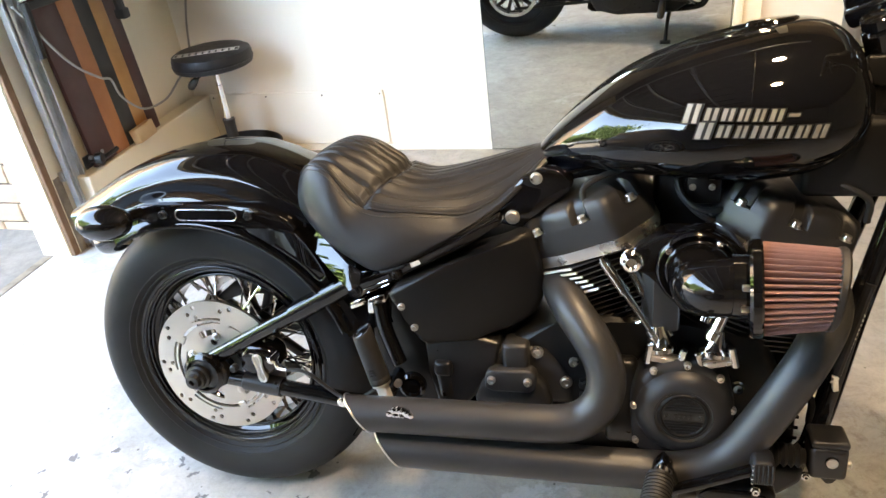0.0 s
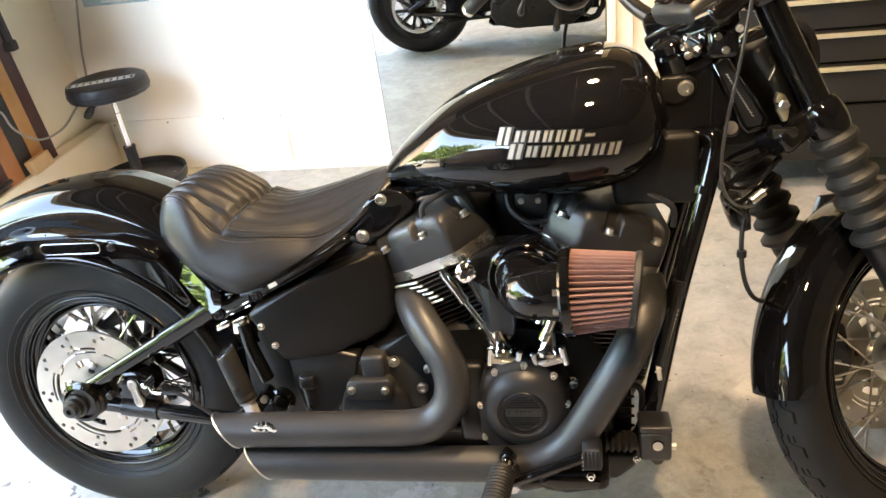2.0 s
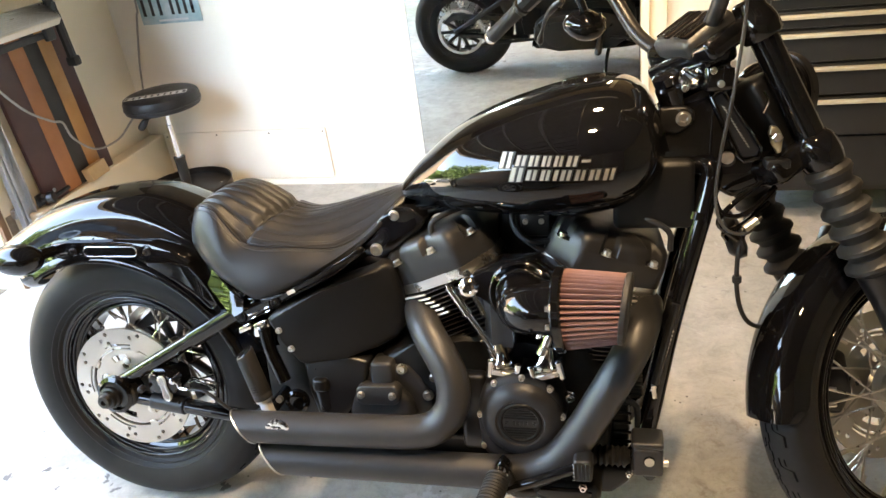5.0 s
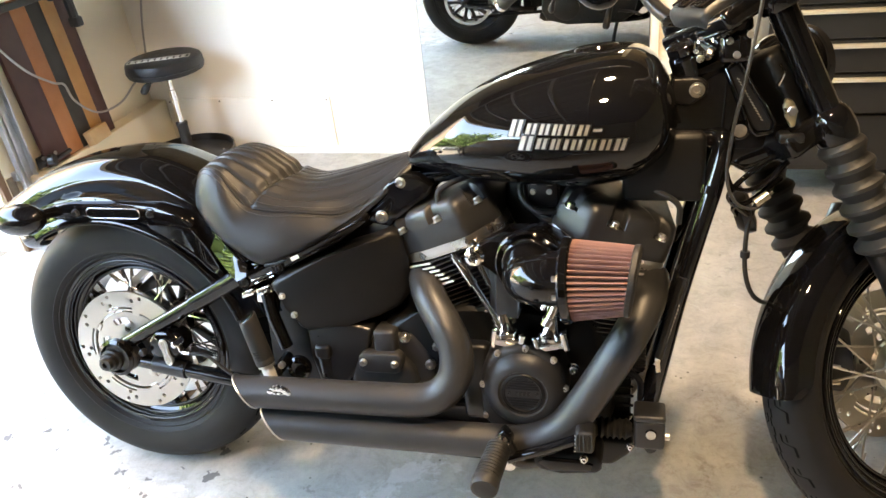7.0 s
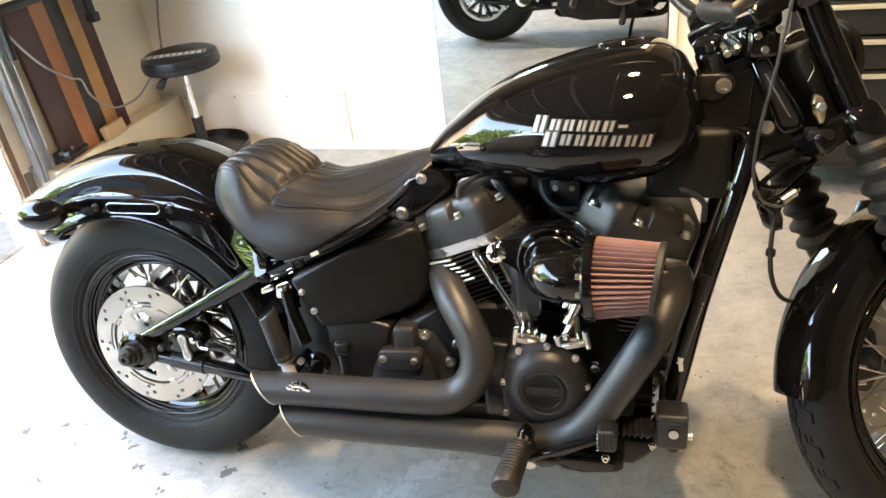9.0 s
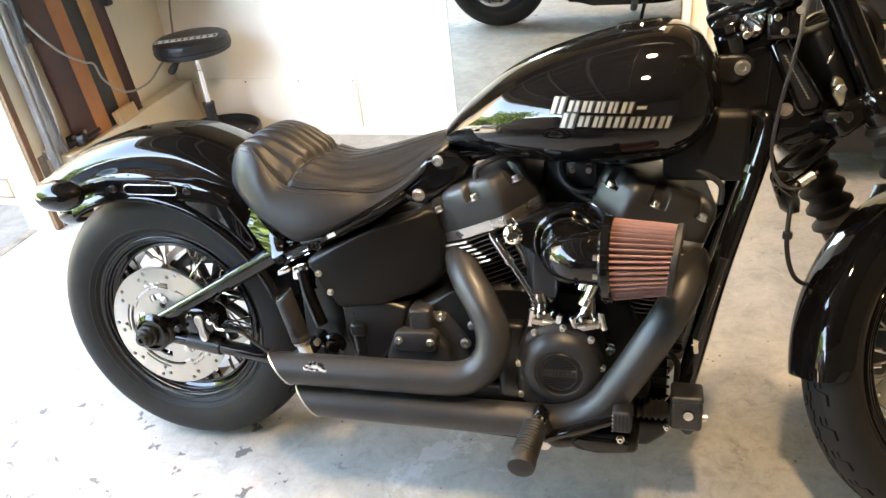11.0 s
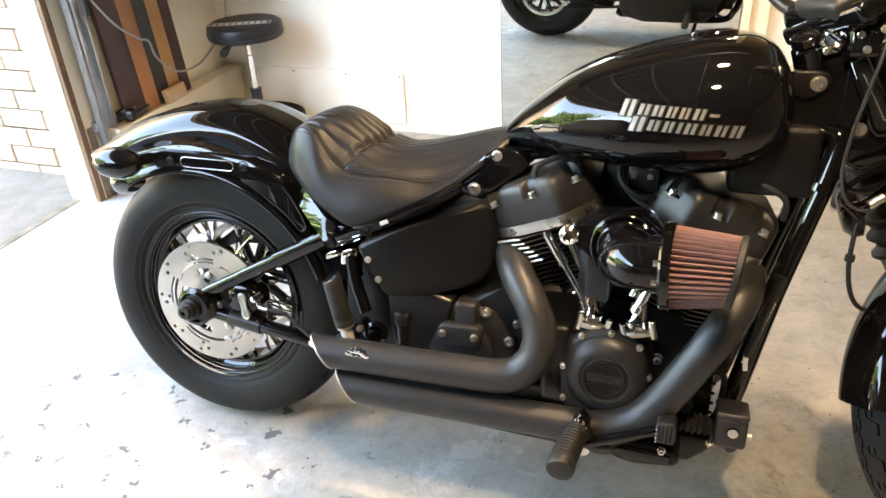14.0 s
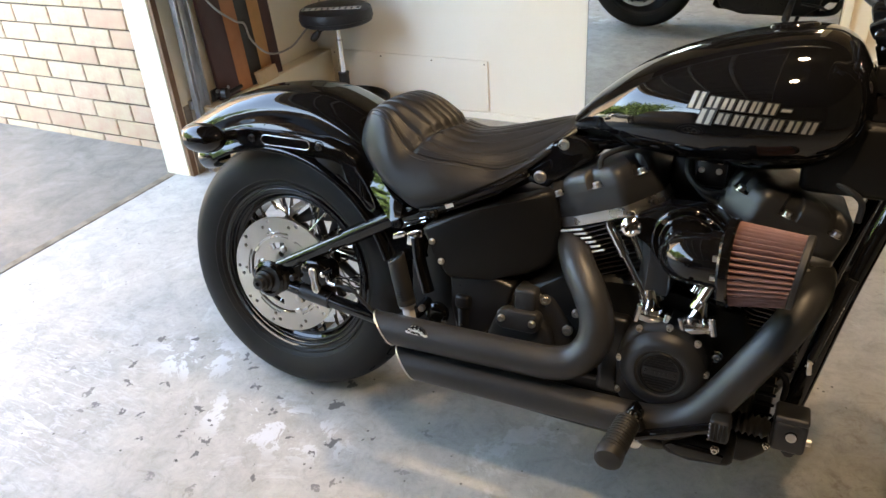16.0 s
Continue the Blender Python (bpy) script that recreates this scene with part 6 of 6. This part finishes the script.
part("lower_rail", tube([(0.47, -0.155, 0.196), (0.58, -0.155, 0.190), (0.80, -0.155, 0.184), (0.92, -0.155, 0.184)], 0.013, 12), GLOSS, bike, "gloss black lower rail")
part("belly_tray", prism([(0.44, 0.215), (0.47, 0.185), (0.86, 0.165), (0.92, 0.19), (0.90, 0.225), (0.5, 0.232)], -0.16, 0.12, 0.01, 2), GLOSS, bike)
# inner mass between wheel and engine
part("battery_box", box((0.43, -0.075, 0.30), (0.64, 0.085, 0.60), 0.012, 2), DARKPLASTIC, bike)
part("inner_fender", box((0.345, -0.085, 0.22), (0.425, 0.085, 0.52), 0.012, 2), DARKPLASTIC, bike)

# left side: primary cover, belt guard, side stand
pc = part("primary_cover", prism([(0.50, 0.22), (0.47, 0.28), (0.48, 0.36), (0.54, 0.41), (0.66, 0.42), (0.88, 0.42), (1.0, 0.40), (1.04, 0.33), (1.02, 0.24), (0.95, 0.19), (0.62, 0.185)], 0.10, 0.185, 0.016, 3), SATIN, bike, "black primary drive cover")
part("derby_cover", lathe([(0.082, 0), (0.082, 0.008), (0.074, 0.014), (0.02, 0.016)], pose(0.62, 0.182, 0.30, -90, 0, 0), 40), SATIN, pc)
part("belt_guard", prism([(-0.10, 0.40), (-0.04, 0.445), (0.05, 0.445), (0.40, 0.40), (0.40, 0.37), (0.06, 0.415), (-0.03, 0.415), (-0.085, 0.385)], 0.085, 0.125, 0.005, 2), SATIN, bike)
part("drive_belt", tube([(0.01, 0.10, 0.222), (0.5, 0.10, 0.245)], 0.010, 8, curved=False), RUBBER, bike)
sst = part("side_stand", tube([(0.92, 0.12, 0.18), (0.905, 0.20, 0.12), (0.90, 0.285, 0.062)], 0.011, 12), SATIN, bike, "black side stand")
part("stand_foot", box((0.87, 0.272, 0.0535), (0.93, 0.318, 0.066), 0.004, m=None), SATIN, sst)
part("footpeg", tube([(0.886, 0.20, 0.30, 0.014), (0.88, 0.26, 0.292, 0.0175), (0.873, 0.38, 0.27, 0.021), (0.873, 0.39, 0.267, 0.017)], 0.02, 16, 4), RUBBER, bike, "ribbed black rubber footpeg")
part("shift_lever", tube([(0.93, 0.19, 0.27), (1.02, 0.22, 0.27), (1.06, 0.27, 0.275)], 0.008, 10), SATIN, bike)
part("left_air_duct", box((0.72, 0.06, 0.45), (1.05, 0.12, 0.60), 0.03, 3), SATIN, bike)


# front end, built straight ahead and turned about the steering axis
TAN = math.tan(radians(RAKE))


LEG_X, LEG_TAN = 1.646 - (0.90 - FZ) * TAN + 0.004, math.tan(radians(25.4))


def leg(z, y, off=0.0):
    """A place on a fork leg's centre line, which stands a little steeper than the steering axis."""
    return (LEG_X + (0.90 - z) * LEG_TAN + off, y, z)


for s in (-1, 1):
    fk = part("fork_leg", tube([leg(0.27, s * 0.105) + (0.024,), leg(0.29, s * 0.105) + (0.030,), leg(0.53, s * 0.105) + (0.030,), leg(0.58, s * 0.105) + (0.034,)], 0.03, 24, 3, curved=False), SATIN, bike, "black fork lower leg", FRONT)
    g = []
    n = 6
    for k in range(n):
        z0 = 0.575 + k * 0.0325
        g += [leg(z0, s * 0.105) + (0.031,), leg(z0 + 0.006, s * 0.105) + (0.033,), leg(z0 + 0.016, s * 0.105) + (0.0455 - 0.0012 * k,), leg(z0 + 0.022, s * 0.105) + (0.045 - 0.0012 * k,)]
    g += [leg(0.575 + n * 0.0325, s * 0.105) + (0.031,)]
    part("fork_boot", tube(g, 0.04, 32, 2, curved=False), RUBBER, fk, "ribbed rubber fork boot", angle=30)
    part("fork_collar", tube([leg(0.766, s * 0.105) + (0.032,), leg(0.772, s * 0.105) + (0.035,), leg(0.79, s * 0.105) + (0.037,), leg(0.812, s * 0.105) + (0.033,), leg(0.822, s * 0.105) + (0.026,)], 0.04, 28, 3), GLOSS, fk)
    part("fork_cover", tube([leg(0.815, s * 0.105), leg(0.985, s * 0.105)], 0.0240, 28, curved=False), GLOSS, fk, "gloss black fork tube cover")
    part("fork_cap", tube([leg(0.985, s * 0.105) + (0.031,), leg(0.99, s * 0.105) + (0.035,), leg(1.01, s * 0.105) + (0.035,), leg(1.022, s * 0.105) + (0.031,), leg(1.030, s * 0.105) + (0.027,), leg(1.044, s * 0.105) + (0.026,), leg(1.048, s * 0.105) + (0.02,)], 0.03, 28, 3, curved=False), GLOSS, fk)
lower = part("lower_triple_clamp", box((-0.06, -0.11, -0.022), (0.05, 0.11, 0.022), 0.012, 3, pose(1.350, 0, 0.785, 0, -RAKE, 0)), GLOSS, bike, "gloss black lower triple clamp", FRONT)
upper = part("upper_triple_clamp", box((-0.055, -0.12, -0.018), (0.055, 0.068, 0.018), 0.012, 3, pose(1.225, 0, 0.985, 0, -RAKE, 0)), GLOSS, bike, "gloss black upper triple clamp", FRONT)
part("fork_shroud", box((-0.025, -0.085, -0.075), (0.030, 0.085, 0.075), 0.012, 3, pose(1.335, 0, 0.862, 0, -RAKE, 0)), DARKPLASTIC, bike, "black shroud behind the fork", FRONT)
part("steering_stem", tube([tuple(HEAD + AXIS * t) for t in (-0.10, 0.16)], 0.03, 24, curved=False), GLOSS, bike, "", FRONT)
part("axle_pinch", tube([(FX, -0.145, FZ), (FX, 0.145, FZ)], 0.014, 18, curved=False), STEEL, bike, "", FRONT)
part("front_caliper", prism([(FX - 0.16, 0.30), (FX - 0.17, 0.38), (FX - 0.14, 0.43), (FX - 0.10, 0.41), (FX - 0.09, 0.33), (FX - 0.12, 0.29)], 0.045, 0.115, 0.010, 3), SATIN, bike, "black front brake caliper", FRONT)
# front fender
fsec = [(0.0, 0.348), (0.028, 0.3455), (0.048, 0.336), (0.059, 0.317), (0.0635, 0.288)]
ff = part("front_fender", fender_mesh(fsec, 38, 181.5, 60, 0.04, 0.022, (0.12, 0.05)), GLOSS, bike, "gloss black front mudguard", FRONT @ pose(FX, 0, FZ), angle=50)
for s in (-1, 1):
    part("fender_mount", prism([(-0.12, 0.18), (-0.135, 0.27), (-0.10, 0.33), (-0.04, 0.33), (-0.05, 0.24), (-0.08, 0.17)], s * 0.067, s * 0.088, 0.004, 2), SATIN, ff)
    for x, z in ((-0.088, 0.262), (-0.075, 0.235)):
        part("mount_bolt", lathe([(0.0075, 0), (0.0075, 0.006), (0.004, 0.008)], on_right(x, s * 0.088, z), 12), STEEL, ff)
# headlight
HL = pose(1.360, 0.072, 0.900, 0, 0, STEER) @ pose(0, 0, 0, 0, 88, 0)
hl = part("headlight", lathe([(0.014, -0.058), (0.041, -0.050), (0.060, -0.022), (0.065, 0.01), (0.065, 0.035), (0.061, 0.040)], HL, 48), GLOSS, bike, "gloss black headlight shell")
part("headlight_ring", lathe([(0.061, 0.034), (0.069, 0.036), (0.070, 0.048), (0.062, 0.052)], HL, 48, True), SATIN, hl)
part("headlight_lens", lathe([(0.014, 0.062), (0.045, 0.057), (0.062, 0.046), (0.062, 0.042), (0.014, 0.042)], HL, 48), DARKGLASS, hl)
part("headlight_mount", box((1.25, 0.01, 0.90), (1.32, 0.06, 0.935), 0.008), SATIN, hl)
fit_ = part("bright_fitting", prism([(1.342, 0.868), (1.354, 0.864), (1.362, 0.848), (1.360, 0.822), (1.352, 0.820), (1.347, 0.838), (1.339, 0.852)], -0.086, -0.070, 0.003, 2), FOILED, bike, "bright cast bracket")
part("bracket_bolt", lathe([(0.0085, 0), (0.0085, 0.005), (0.0065, 0.007), (0.003, 0.007)], on_right(1.353, -0.086, 0.848), 6), ALU, fit_)
part("clip", tube([(1.330, -0.074, 0.923), (1.337, -0.076, 0.908), (1.331, -0.072, 0.888)], 0.0022, 6), CHROME, bike)
part("stop_block", box((1.335, -0.095, 0.795), (1.375, -0.06, 0.812), 0.005), SATIN, bike)
# risers, handlebar, switchgear, instrument pod
part("riser_clamp", box((-0.035, -0.085, -0.022), (0.035, 0.085, 0.022), 0.014, 3, pose(1.218, 0.005, 0.985, 0, -20, STEER)), GLOSS, bike, "gloss black handlebar clamp")
for s in (-1, 1):
    part("riser", tube([(1.222 + s * -0.026, s * 0.045, 0.93, 0.021), (1.220 + s * -0.026, s * 0.045, 0.955, 0.018), (1.218 + s * -0.026, s * 0.045, 0.985, 0.020)], 0.02, 18), GLOSS, bike, "gloss black handlebar riser")
LEFT_BAR = [(0.795, 0.406, 1.025), (0.875, 0.360, 1.087), (0.955, 0.314, 1.149), (1.005, 0.283, 1.172), (1.052, 0.246, 1.142), (1.087, 0.205, 1.086), (1.134, 0.130, 1.014), (1.187, 0.052, 0.984)]


def other_side(p):
    """The same place on the other half of the handlebar, mirrored across the steered front end."""
    q = FRONT.inverted() @ Vector(p)
    return tuple(FRONT @ Vector((q.x, -q.y, q.z)))


bar = part("handlebar", tube(LEFT_BAR + [other_side(p) for p in LEFT_BAR[:0:-1]] + [other_side(LEFT_BAR[0])], 0.0135, 18), SATIN, bike, "satin black high-rise handlebar")
for side in (lambda p: p, other_side):
    g0, g1 = np.array(side((0.791, 0.408, 1.022))), np.array(side((0.877, 0.359, 1.088)))
    gp = lambda t: tuple(g0 + (g1 - g0) * t)
    grip = part("grip", tube([gp(0.02) + (0.0150,), gp(0.06) + (0.0168,), gp(0.5) + (0.0160,), gp(0.90) + (0.0168,), gp(0.93) + (0.0200,), gp(0.99) + (0.0200,)], 0.02, 20, 4, curved=False), RUBBER, bar, "black rubber handlebar grip")
    part("grip_end", tube([gp(-0.06) + (0.006,), gp(-0.05) + (0.0125,), gp(-0.01) + (0.0160,), gp(0.05) + (0.0165,)], 0.016, 20, 3, curved=False), CHROME, grip, "bright metal end cap")
    for k in range(7):
        part("grip_rib", tube([gp(0.14 + 0.105 * k), gp(0.155 + 0.105 * k)], 0.0168, 18, curved=False), RUBBER, grip)
    h0, h1 = np.array(side((0.880, 0.357, 1.091))), np.array(side((0.916, 0.336, 1.119)))
    part("switch_housing", tube([tuple(h0) + (0.014,), tuple(h0 + (h1 - h0) * 0.08) + (0.0215,), tuple(h0 + (h1 - h0) * 0.9) + (0.0225,), tuple(h1) + (0.015,)], 0.02, 10, 3, curved=False), SATIN, bar, "black switch housing", angle=30)
    part("lever_perch", tube([side((0.925, 0.330, 1.124)) + (0.021,), side((0.955, 0.312, 1.140)) + (0.021,)], 0.02, 14, curved=False), SATIN, bar)
    part("perch_arm", tube([side((0.948, 0.318, 1.130)), side((0.968, 0.308, 1.100)), side((0.960, 0.312, 1.082))], 0.010, 12), CHROME, bar, "bright lever pivot")
    part("lever", tube([side((0.972, 0.303, 1.094)) + (0.009,), side((0.948, 0.316, 1.077)) + (0.008,), side((0.932, 0.338, 1.058)) + (0.0048,), side((0.920, 0.360, 1.030)) + (0.0040,), side((0.914, 0.372, 1.014)) + (0.0075,), side((0.913, 0.375, 1.007)) + (0.0075,), side((0.913, 0.377, 1.001)) + (0.003,)], 0.008, 12), SATIN, bar, "black control lever")
    sg_ = part("turn_signal", tube([side((0.971, 0.320, 1.046)) + (0.003,), side((0.977, 0.320, 1.045)) + (0.015,), side((0.992, 0.320, 1.043)) + (0.026,), side((1.018, 0.320, 1.038)) + (0.033,), side((1.040, 0.320, 1.038)) + (0.030,), side((1.054, 0.320, 1.041)) + (0.020,)], 0.03, 24, 5), GLOSS, bar, "gloss black bullet turn signal")
    part("signal_lens", tube([side((1.053, 0.320, 1.041)) + (0.0205,), side((1.057, 0.320, 1.041)) + (0.0190,), side((1.062, 0.320, 1.042)) + (0.011,), side((1.063, 0.320, 1.042)) + (0.004,)], 0.03, 24, 3), DARKGLASS, sg_)
    part("signal_stalk", tube([side((1.018, 0.318, 1.070)), side((1.005, 0.312, 1.100)), side((0.985, 0.300, 1.135))], 0.009, 12), GLOSS, sg_)
POD = pose(1.222, -0.012, 1.022, 0, -32, STEER - 8)
spd = part("instrument_pod", box((-0.052, -0.060, -0.026), (0.050, 0.060, 0.016), 0.014, 4, POD), MATTE, bike, "matte black instrument pod with two glossy windows")
for yy in (-0.030, 0.028):
    part("pod_window", box((-0.040, yy - 0.022, 0.0162), (0.034, yy + 0.022, 0.019), 0.004, 2, POD), DARKGLASS, spd)
part("ignition_switch", lathe([(0.026, -0.03), (0.026, 0.012), (0.022, 0.016), (0.02, 0.018), (0.024, 0.020), (0.024, 0.034), (0.018, 0.038)], pose(1.186, -0.035, 0.925, 14, -20, 0), 28), GLOSS, bike, "gloss black ignition switch")
part("switch_ring", lathe([(0.019, -0.006), (0.021, 0.0), (0.021, 0.010), (0.015, 0.013), (0.013, 0.009)], pose(1.216, -0.058, 0.948, 40, -20, 0), 24), CHROME, bike)
for x, y, z in ((1.206, -0.072, 0.935), (1.250, -0.078, 0.962), (1.262, -0.082, 0.940), (1.281, -0.085, 0.972)):
    part("clamp_bolt", lathe([(0.006, 0), (0.006, 0.007), (0.005, 0.008), (0.003, 0.008), (0.003, 0.005)], on_right(x, y, z), 12), STEEL, bike, angle=25)
part("clamp_lug", box((1.235, -0.078, 0.925), (1.285, -0.02, 0.975), 0.010, 3), GLOSS, bike)
# cables
part("clutch_cable", tube([(1.262, -0.30, 1.235), (1.278, -0.215, 1.15), (1.287, -0.155, 1.05), (1.277, -0.125, 0.93), (1.262, -0.105, 0.82), (1.258, -0.10, 0.74), (1.275, -0.10, 0.695), (1.31, -0.095, 0.685), (1.335, -0.08, 0.71)], 0.0028, 10), CABLE, bike, "grey braided control cable")
for pts in ([(1.335, -0.07, 0.77), (1.285, -0.09, 0.735), (1.265, -0.085, 0.70), (1.30, -0.07, 0.665)], [(1.36, -0.05, 0.755), (1.31, -0.09, 0.72), (1.27, -0.095, 0.72), (1.255, -0.07, 0.755)], [(1.35, -0.06, 0.73), (1.30, -0.085, 0.695), (1.275, -0.075, 0.68), (1.29, -0.04, 0.65)]):
    part("wiring", tube(pts, 0.0048, 8), GLOSS, bike)
part("cable_ferrule", tube([(1.305, -0.108, 0.697), (1.325, -0.102, 0.711)], 0.0075, 10, curved=False), ALU, bike)
part("front_brake_hose", tube([(1.325, -0.045, 0.70), (1.305, -0.06, 0.655), (1.300, -0.07, 0.60), (1.303, -0.082, 0.555), (1.316, -0.080, 0.520), (1.338, -0.055, 0.495), (1.365, -0.02, 0.48)], 0.0042, 10), RUBBER, bike, "black front brake hose")
part("hose_grommet", lathe([(0.008, -0.006), (0.0085, 0), (0.008, 0.006)], pose(1.3005, -0.0715, 0.592), 12), RUBBER, bike)
part("horn", lathe([(0.03, -0.02), (0.045, -0.008), (0.045, 0.008), (0.03, 0.014)], pose(1.30, -0.02, 0.66, 0, 70, 0), 28), SATIN, bike)

# ---------------- outside, seen in the doorway and in the paint ----------------
def build_tree(x, y, h, spread, seed):
    rnd = random.Random(seed)
    tr_ = thing("tree", "broad green street tree with a spreading crown", "tree", pose(x, y, -0.16))
    tm = tube([(0, 0, 0, 0.24), (0.1, 0.05, h * 0.2, 0.19), (0.0, 0.1, h * 0.42, 0.15)], 0.2, 10, 4)
    tips = []
    for k in range(10):
        a = k * 0.9 + rnd.random()
        tip = (spread * 0.6 * math.cos(a), spread * 0.6 * math.sin(a), h * (0.36 + 0.48 * rnd.random()))
        add_tube(tm, [(0, 0.1, h * 0.38, 0.11), (tip[0] * 0.5, tip[1] * 0.5, h * 0.55, 0.07), tip + (0.02,)], 0.05, 8, 4)
        tips.append(tip)
    part("trunk", tm, BARK, tr_)
    verts, faces = [], []
    for k in range(6000):
        t = rnd.choice(tips)
        c = np.array(t) + np.array([rnd.gauss(0, spread * 0.24), rnd.gauss(0, spread * 0.24), rnd.gauss(0, h * 0.075)])
        u = np.array([rnd.gauss(0, 1) for _ in range(3)])
        u /= np.linalg.norm(u)
        w = np.cross(u, [rnd.gauss(0, 1) for _ in range(3)])
        w /= np.linalg.norm(w)
        s = 0.11 + 0.15 * rnd.random()
        i = len(verts)
        verts += [tuple(c - u * s), tuple(c + w * s * 0.5), tuple(c + u * s), tuple(c - w * s * 0.5)]
        faces.append((i, i + 1, i + 2, i + 3))
    me = bpy.data.meshes.new("crown")
    me.from_pydata(verts, [], faces)
    me.materials.append(LEAF)
    o = new("crown", me)
    o.parent = tr_
    return tr_


for i, (x, y, h, sp) in enumerate(((-9.6, -4.6, 6.4, 3.2), (-13.5, -5.5, 6.0, 3.4), (-17.0, 1.5, 6.5, 3.6), (-16.0, -12.0, 5.5, 3.2), (-24.0, -4.0, 7.5, 4.2), (-26, 8, 7, 4), (-22, -18, 7, 4), (-15.5, -9.0, 5.0, 3.0), (-15.0, -2.2, 5.4, 3.0), (-18.5, 5.5, 6.2, 3.6))):
    build_tree(x, y, h * 0.80, sp, 11 + i)
def build_car(label, m, paint, tall=1.0):
    car = thing("parked_car", label, "car", m)
    body = loft([[(x, s * w, z) for s, w, z in ((-1, 0.80, 0.25), (-1, 0.88, 0.5), (-1, 0.875, 0.72 * min(1.0, zt)), (-1, 0.84, zt * 0.74), (-1, 0.62, zt), (1, 0.62, zt), (1, 0.84, zt * 0.74), (1, 0.875, 0.72 * min(1.0, zt)), (1, 0.88, 0.5), (1, 0.80, 0.25))]
                 for x, zt in ((-2.15, 0.75), (-1.95, 0.92), (-1.2, 0.98), (-0.7, 1.38), (0.4, 1.43), (1.0, 1.36), (1.6, 1.0), (2.1, 0.92), (2.2, 0.7))])
    for v in body.verts:
        v.co.z = 0.3 + (v.co.z - 0.3) * tall
    part("body", body, paint, car)
    for x in (-1.35, 1.3):
        for s in (-1, 1):
            wheel = part("wheel", lathe([(0.20, -0.1), (0.30, -0.1), (0.32, -0.05), (0.32, 0.05), (0.30, 0.1), (0.20, 0.1)], pose(x, s * 0.80, 0.32, 90, 0, 0), 28, True), RUBBER, car)
            part("arch", lathe([(0.33, -0.01), (0.39, -0.01), (0.39, 0.01), (0.33, 0.01)], pose(x, s * 0.875, 0.34, 90, 0, 0), 28, True), PLASTIC, car)
            for k in range(5):
                part("wheel_spoke", box((0.03, -0.018, -0.02), (0.205, 0.018, 0.02), 0.006, 1), ALU, wheel, m=pose(x, s * 0.87, 0.32, 0, k * 72 + 18, 0))
            part("wheel_rim", lathe([(0.195, -0.04), (0.215, -0.04), (0.215, 0.04), (0.195, 0.04)], pose(x, s * 0.86, 0.32, 90, 0, 0), 28, True), ALU, wheel)
    for s in (-1, 1):
        part("side_window", prism([(-0.62, 1.02), (-0.5, 1.30), (0.4, 1.34), (0.95, 1.28), (1.3, 1.02)] if tall == 1.0 else [(-0.62, 1.22), (-0.5, 1.55), (0.4, 1.60), (0.95, 1.52), (1.3, 1.22)], s * 0.80, s * 0.865, 0.0), DARKGLASS, car)
    return car


build_car("white car parked by the kerb across the street", pose(-12.0, -3.2, -0.155, 0, 0, 84), CARBODY)
build_car("gloss black car parked half out of the garage", pose(-1.62, -2.74, 0.0), GLOSS)
structure("verge", box((-40, -40, -0.158), (-14.2, 40, -0.06)), LEAF, "green verge across the street")

# ---------------- brick wall outside, brick by brick ----------------
BY = 1.08
wall = structure("brick_wall", box((-9.0, BY + 0.008, -0.02), (-1.374, BY + 0.22, 2.75)), MORTAR, "cream and pink brick wall outside the doorway")
bm0 = box((0, 0, 0), (0.2325, 0.1, 0.0780), 0.003, 1)
brick_me = finish(bm0, "brick", BRICK, False)
bm1 = box((0, 0, 0), (0.1125, 0.1, 0.0780), 0.003, 1)
half_me = finish(bm1, "brick", BRICK, False)
rnd = random.Random(5)
far = bmesh.new()
for c in range(32):
    z = -0.0507 + c * 0.0857
    if c % 2 == 0:
        spans = [(-1.378 - 0.109, half_me)]
    else:
        spans = []
    for k in range(30):
        x0 = (-1.378 - 0.229 if c % 2 else -1.378 - 0.12 - 0.229) - 0.24 * k
        spans.append((x0, brick_me))
    for x0, me in spans:
        if c < 17 and x0 > -5.2:
            o = new("brick", me)
            o.parent = wall
            o.location = (x0, BY + rnd.uniform(-0.0015, 0.0015), z + rnd.uniform(-0.0015, 0.0015))
        else:
            w = 0.229 if me is brick_me else 0.109
            if x0 > -8.9:
                add_box(far, (x0, BY, z), (x0 + w, BY + 0.1, z + 0.0755))
rest = new("brick_rest", finish(far, "brick_rest", BRICK, False))
rest.parent = wall
rest["kind"] = "stuff"
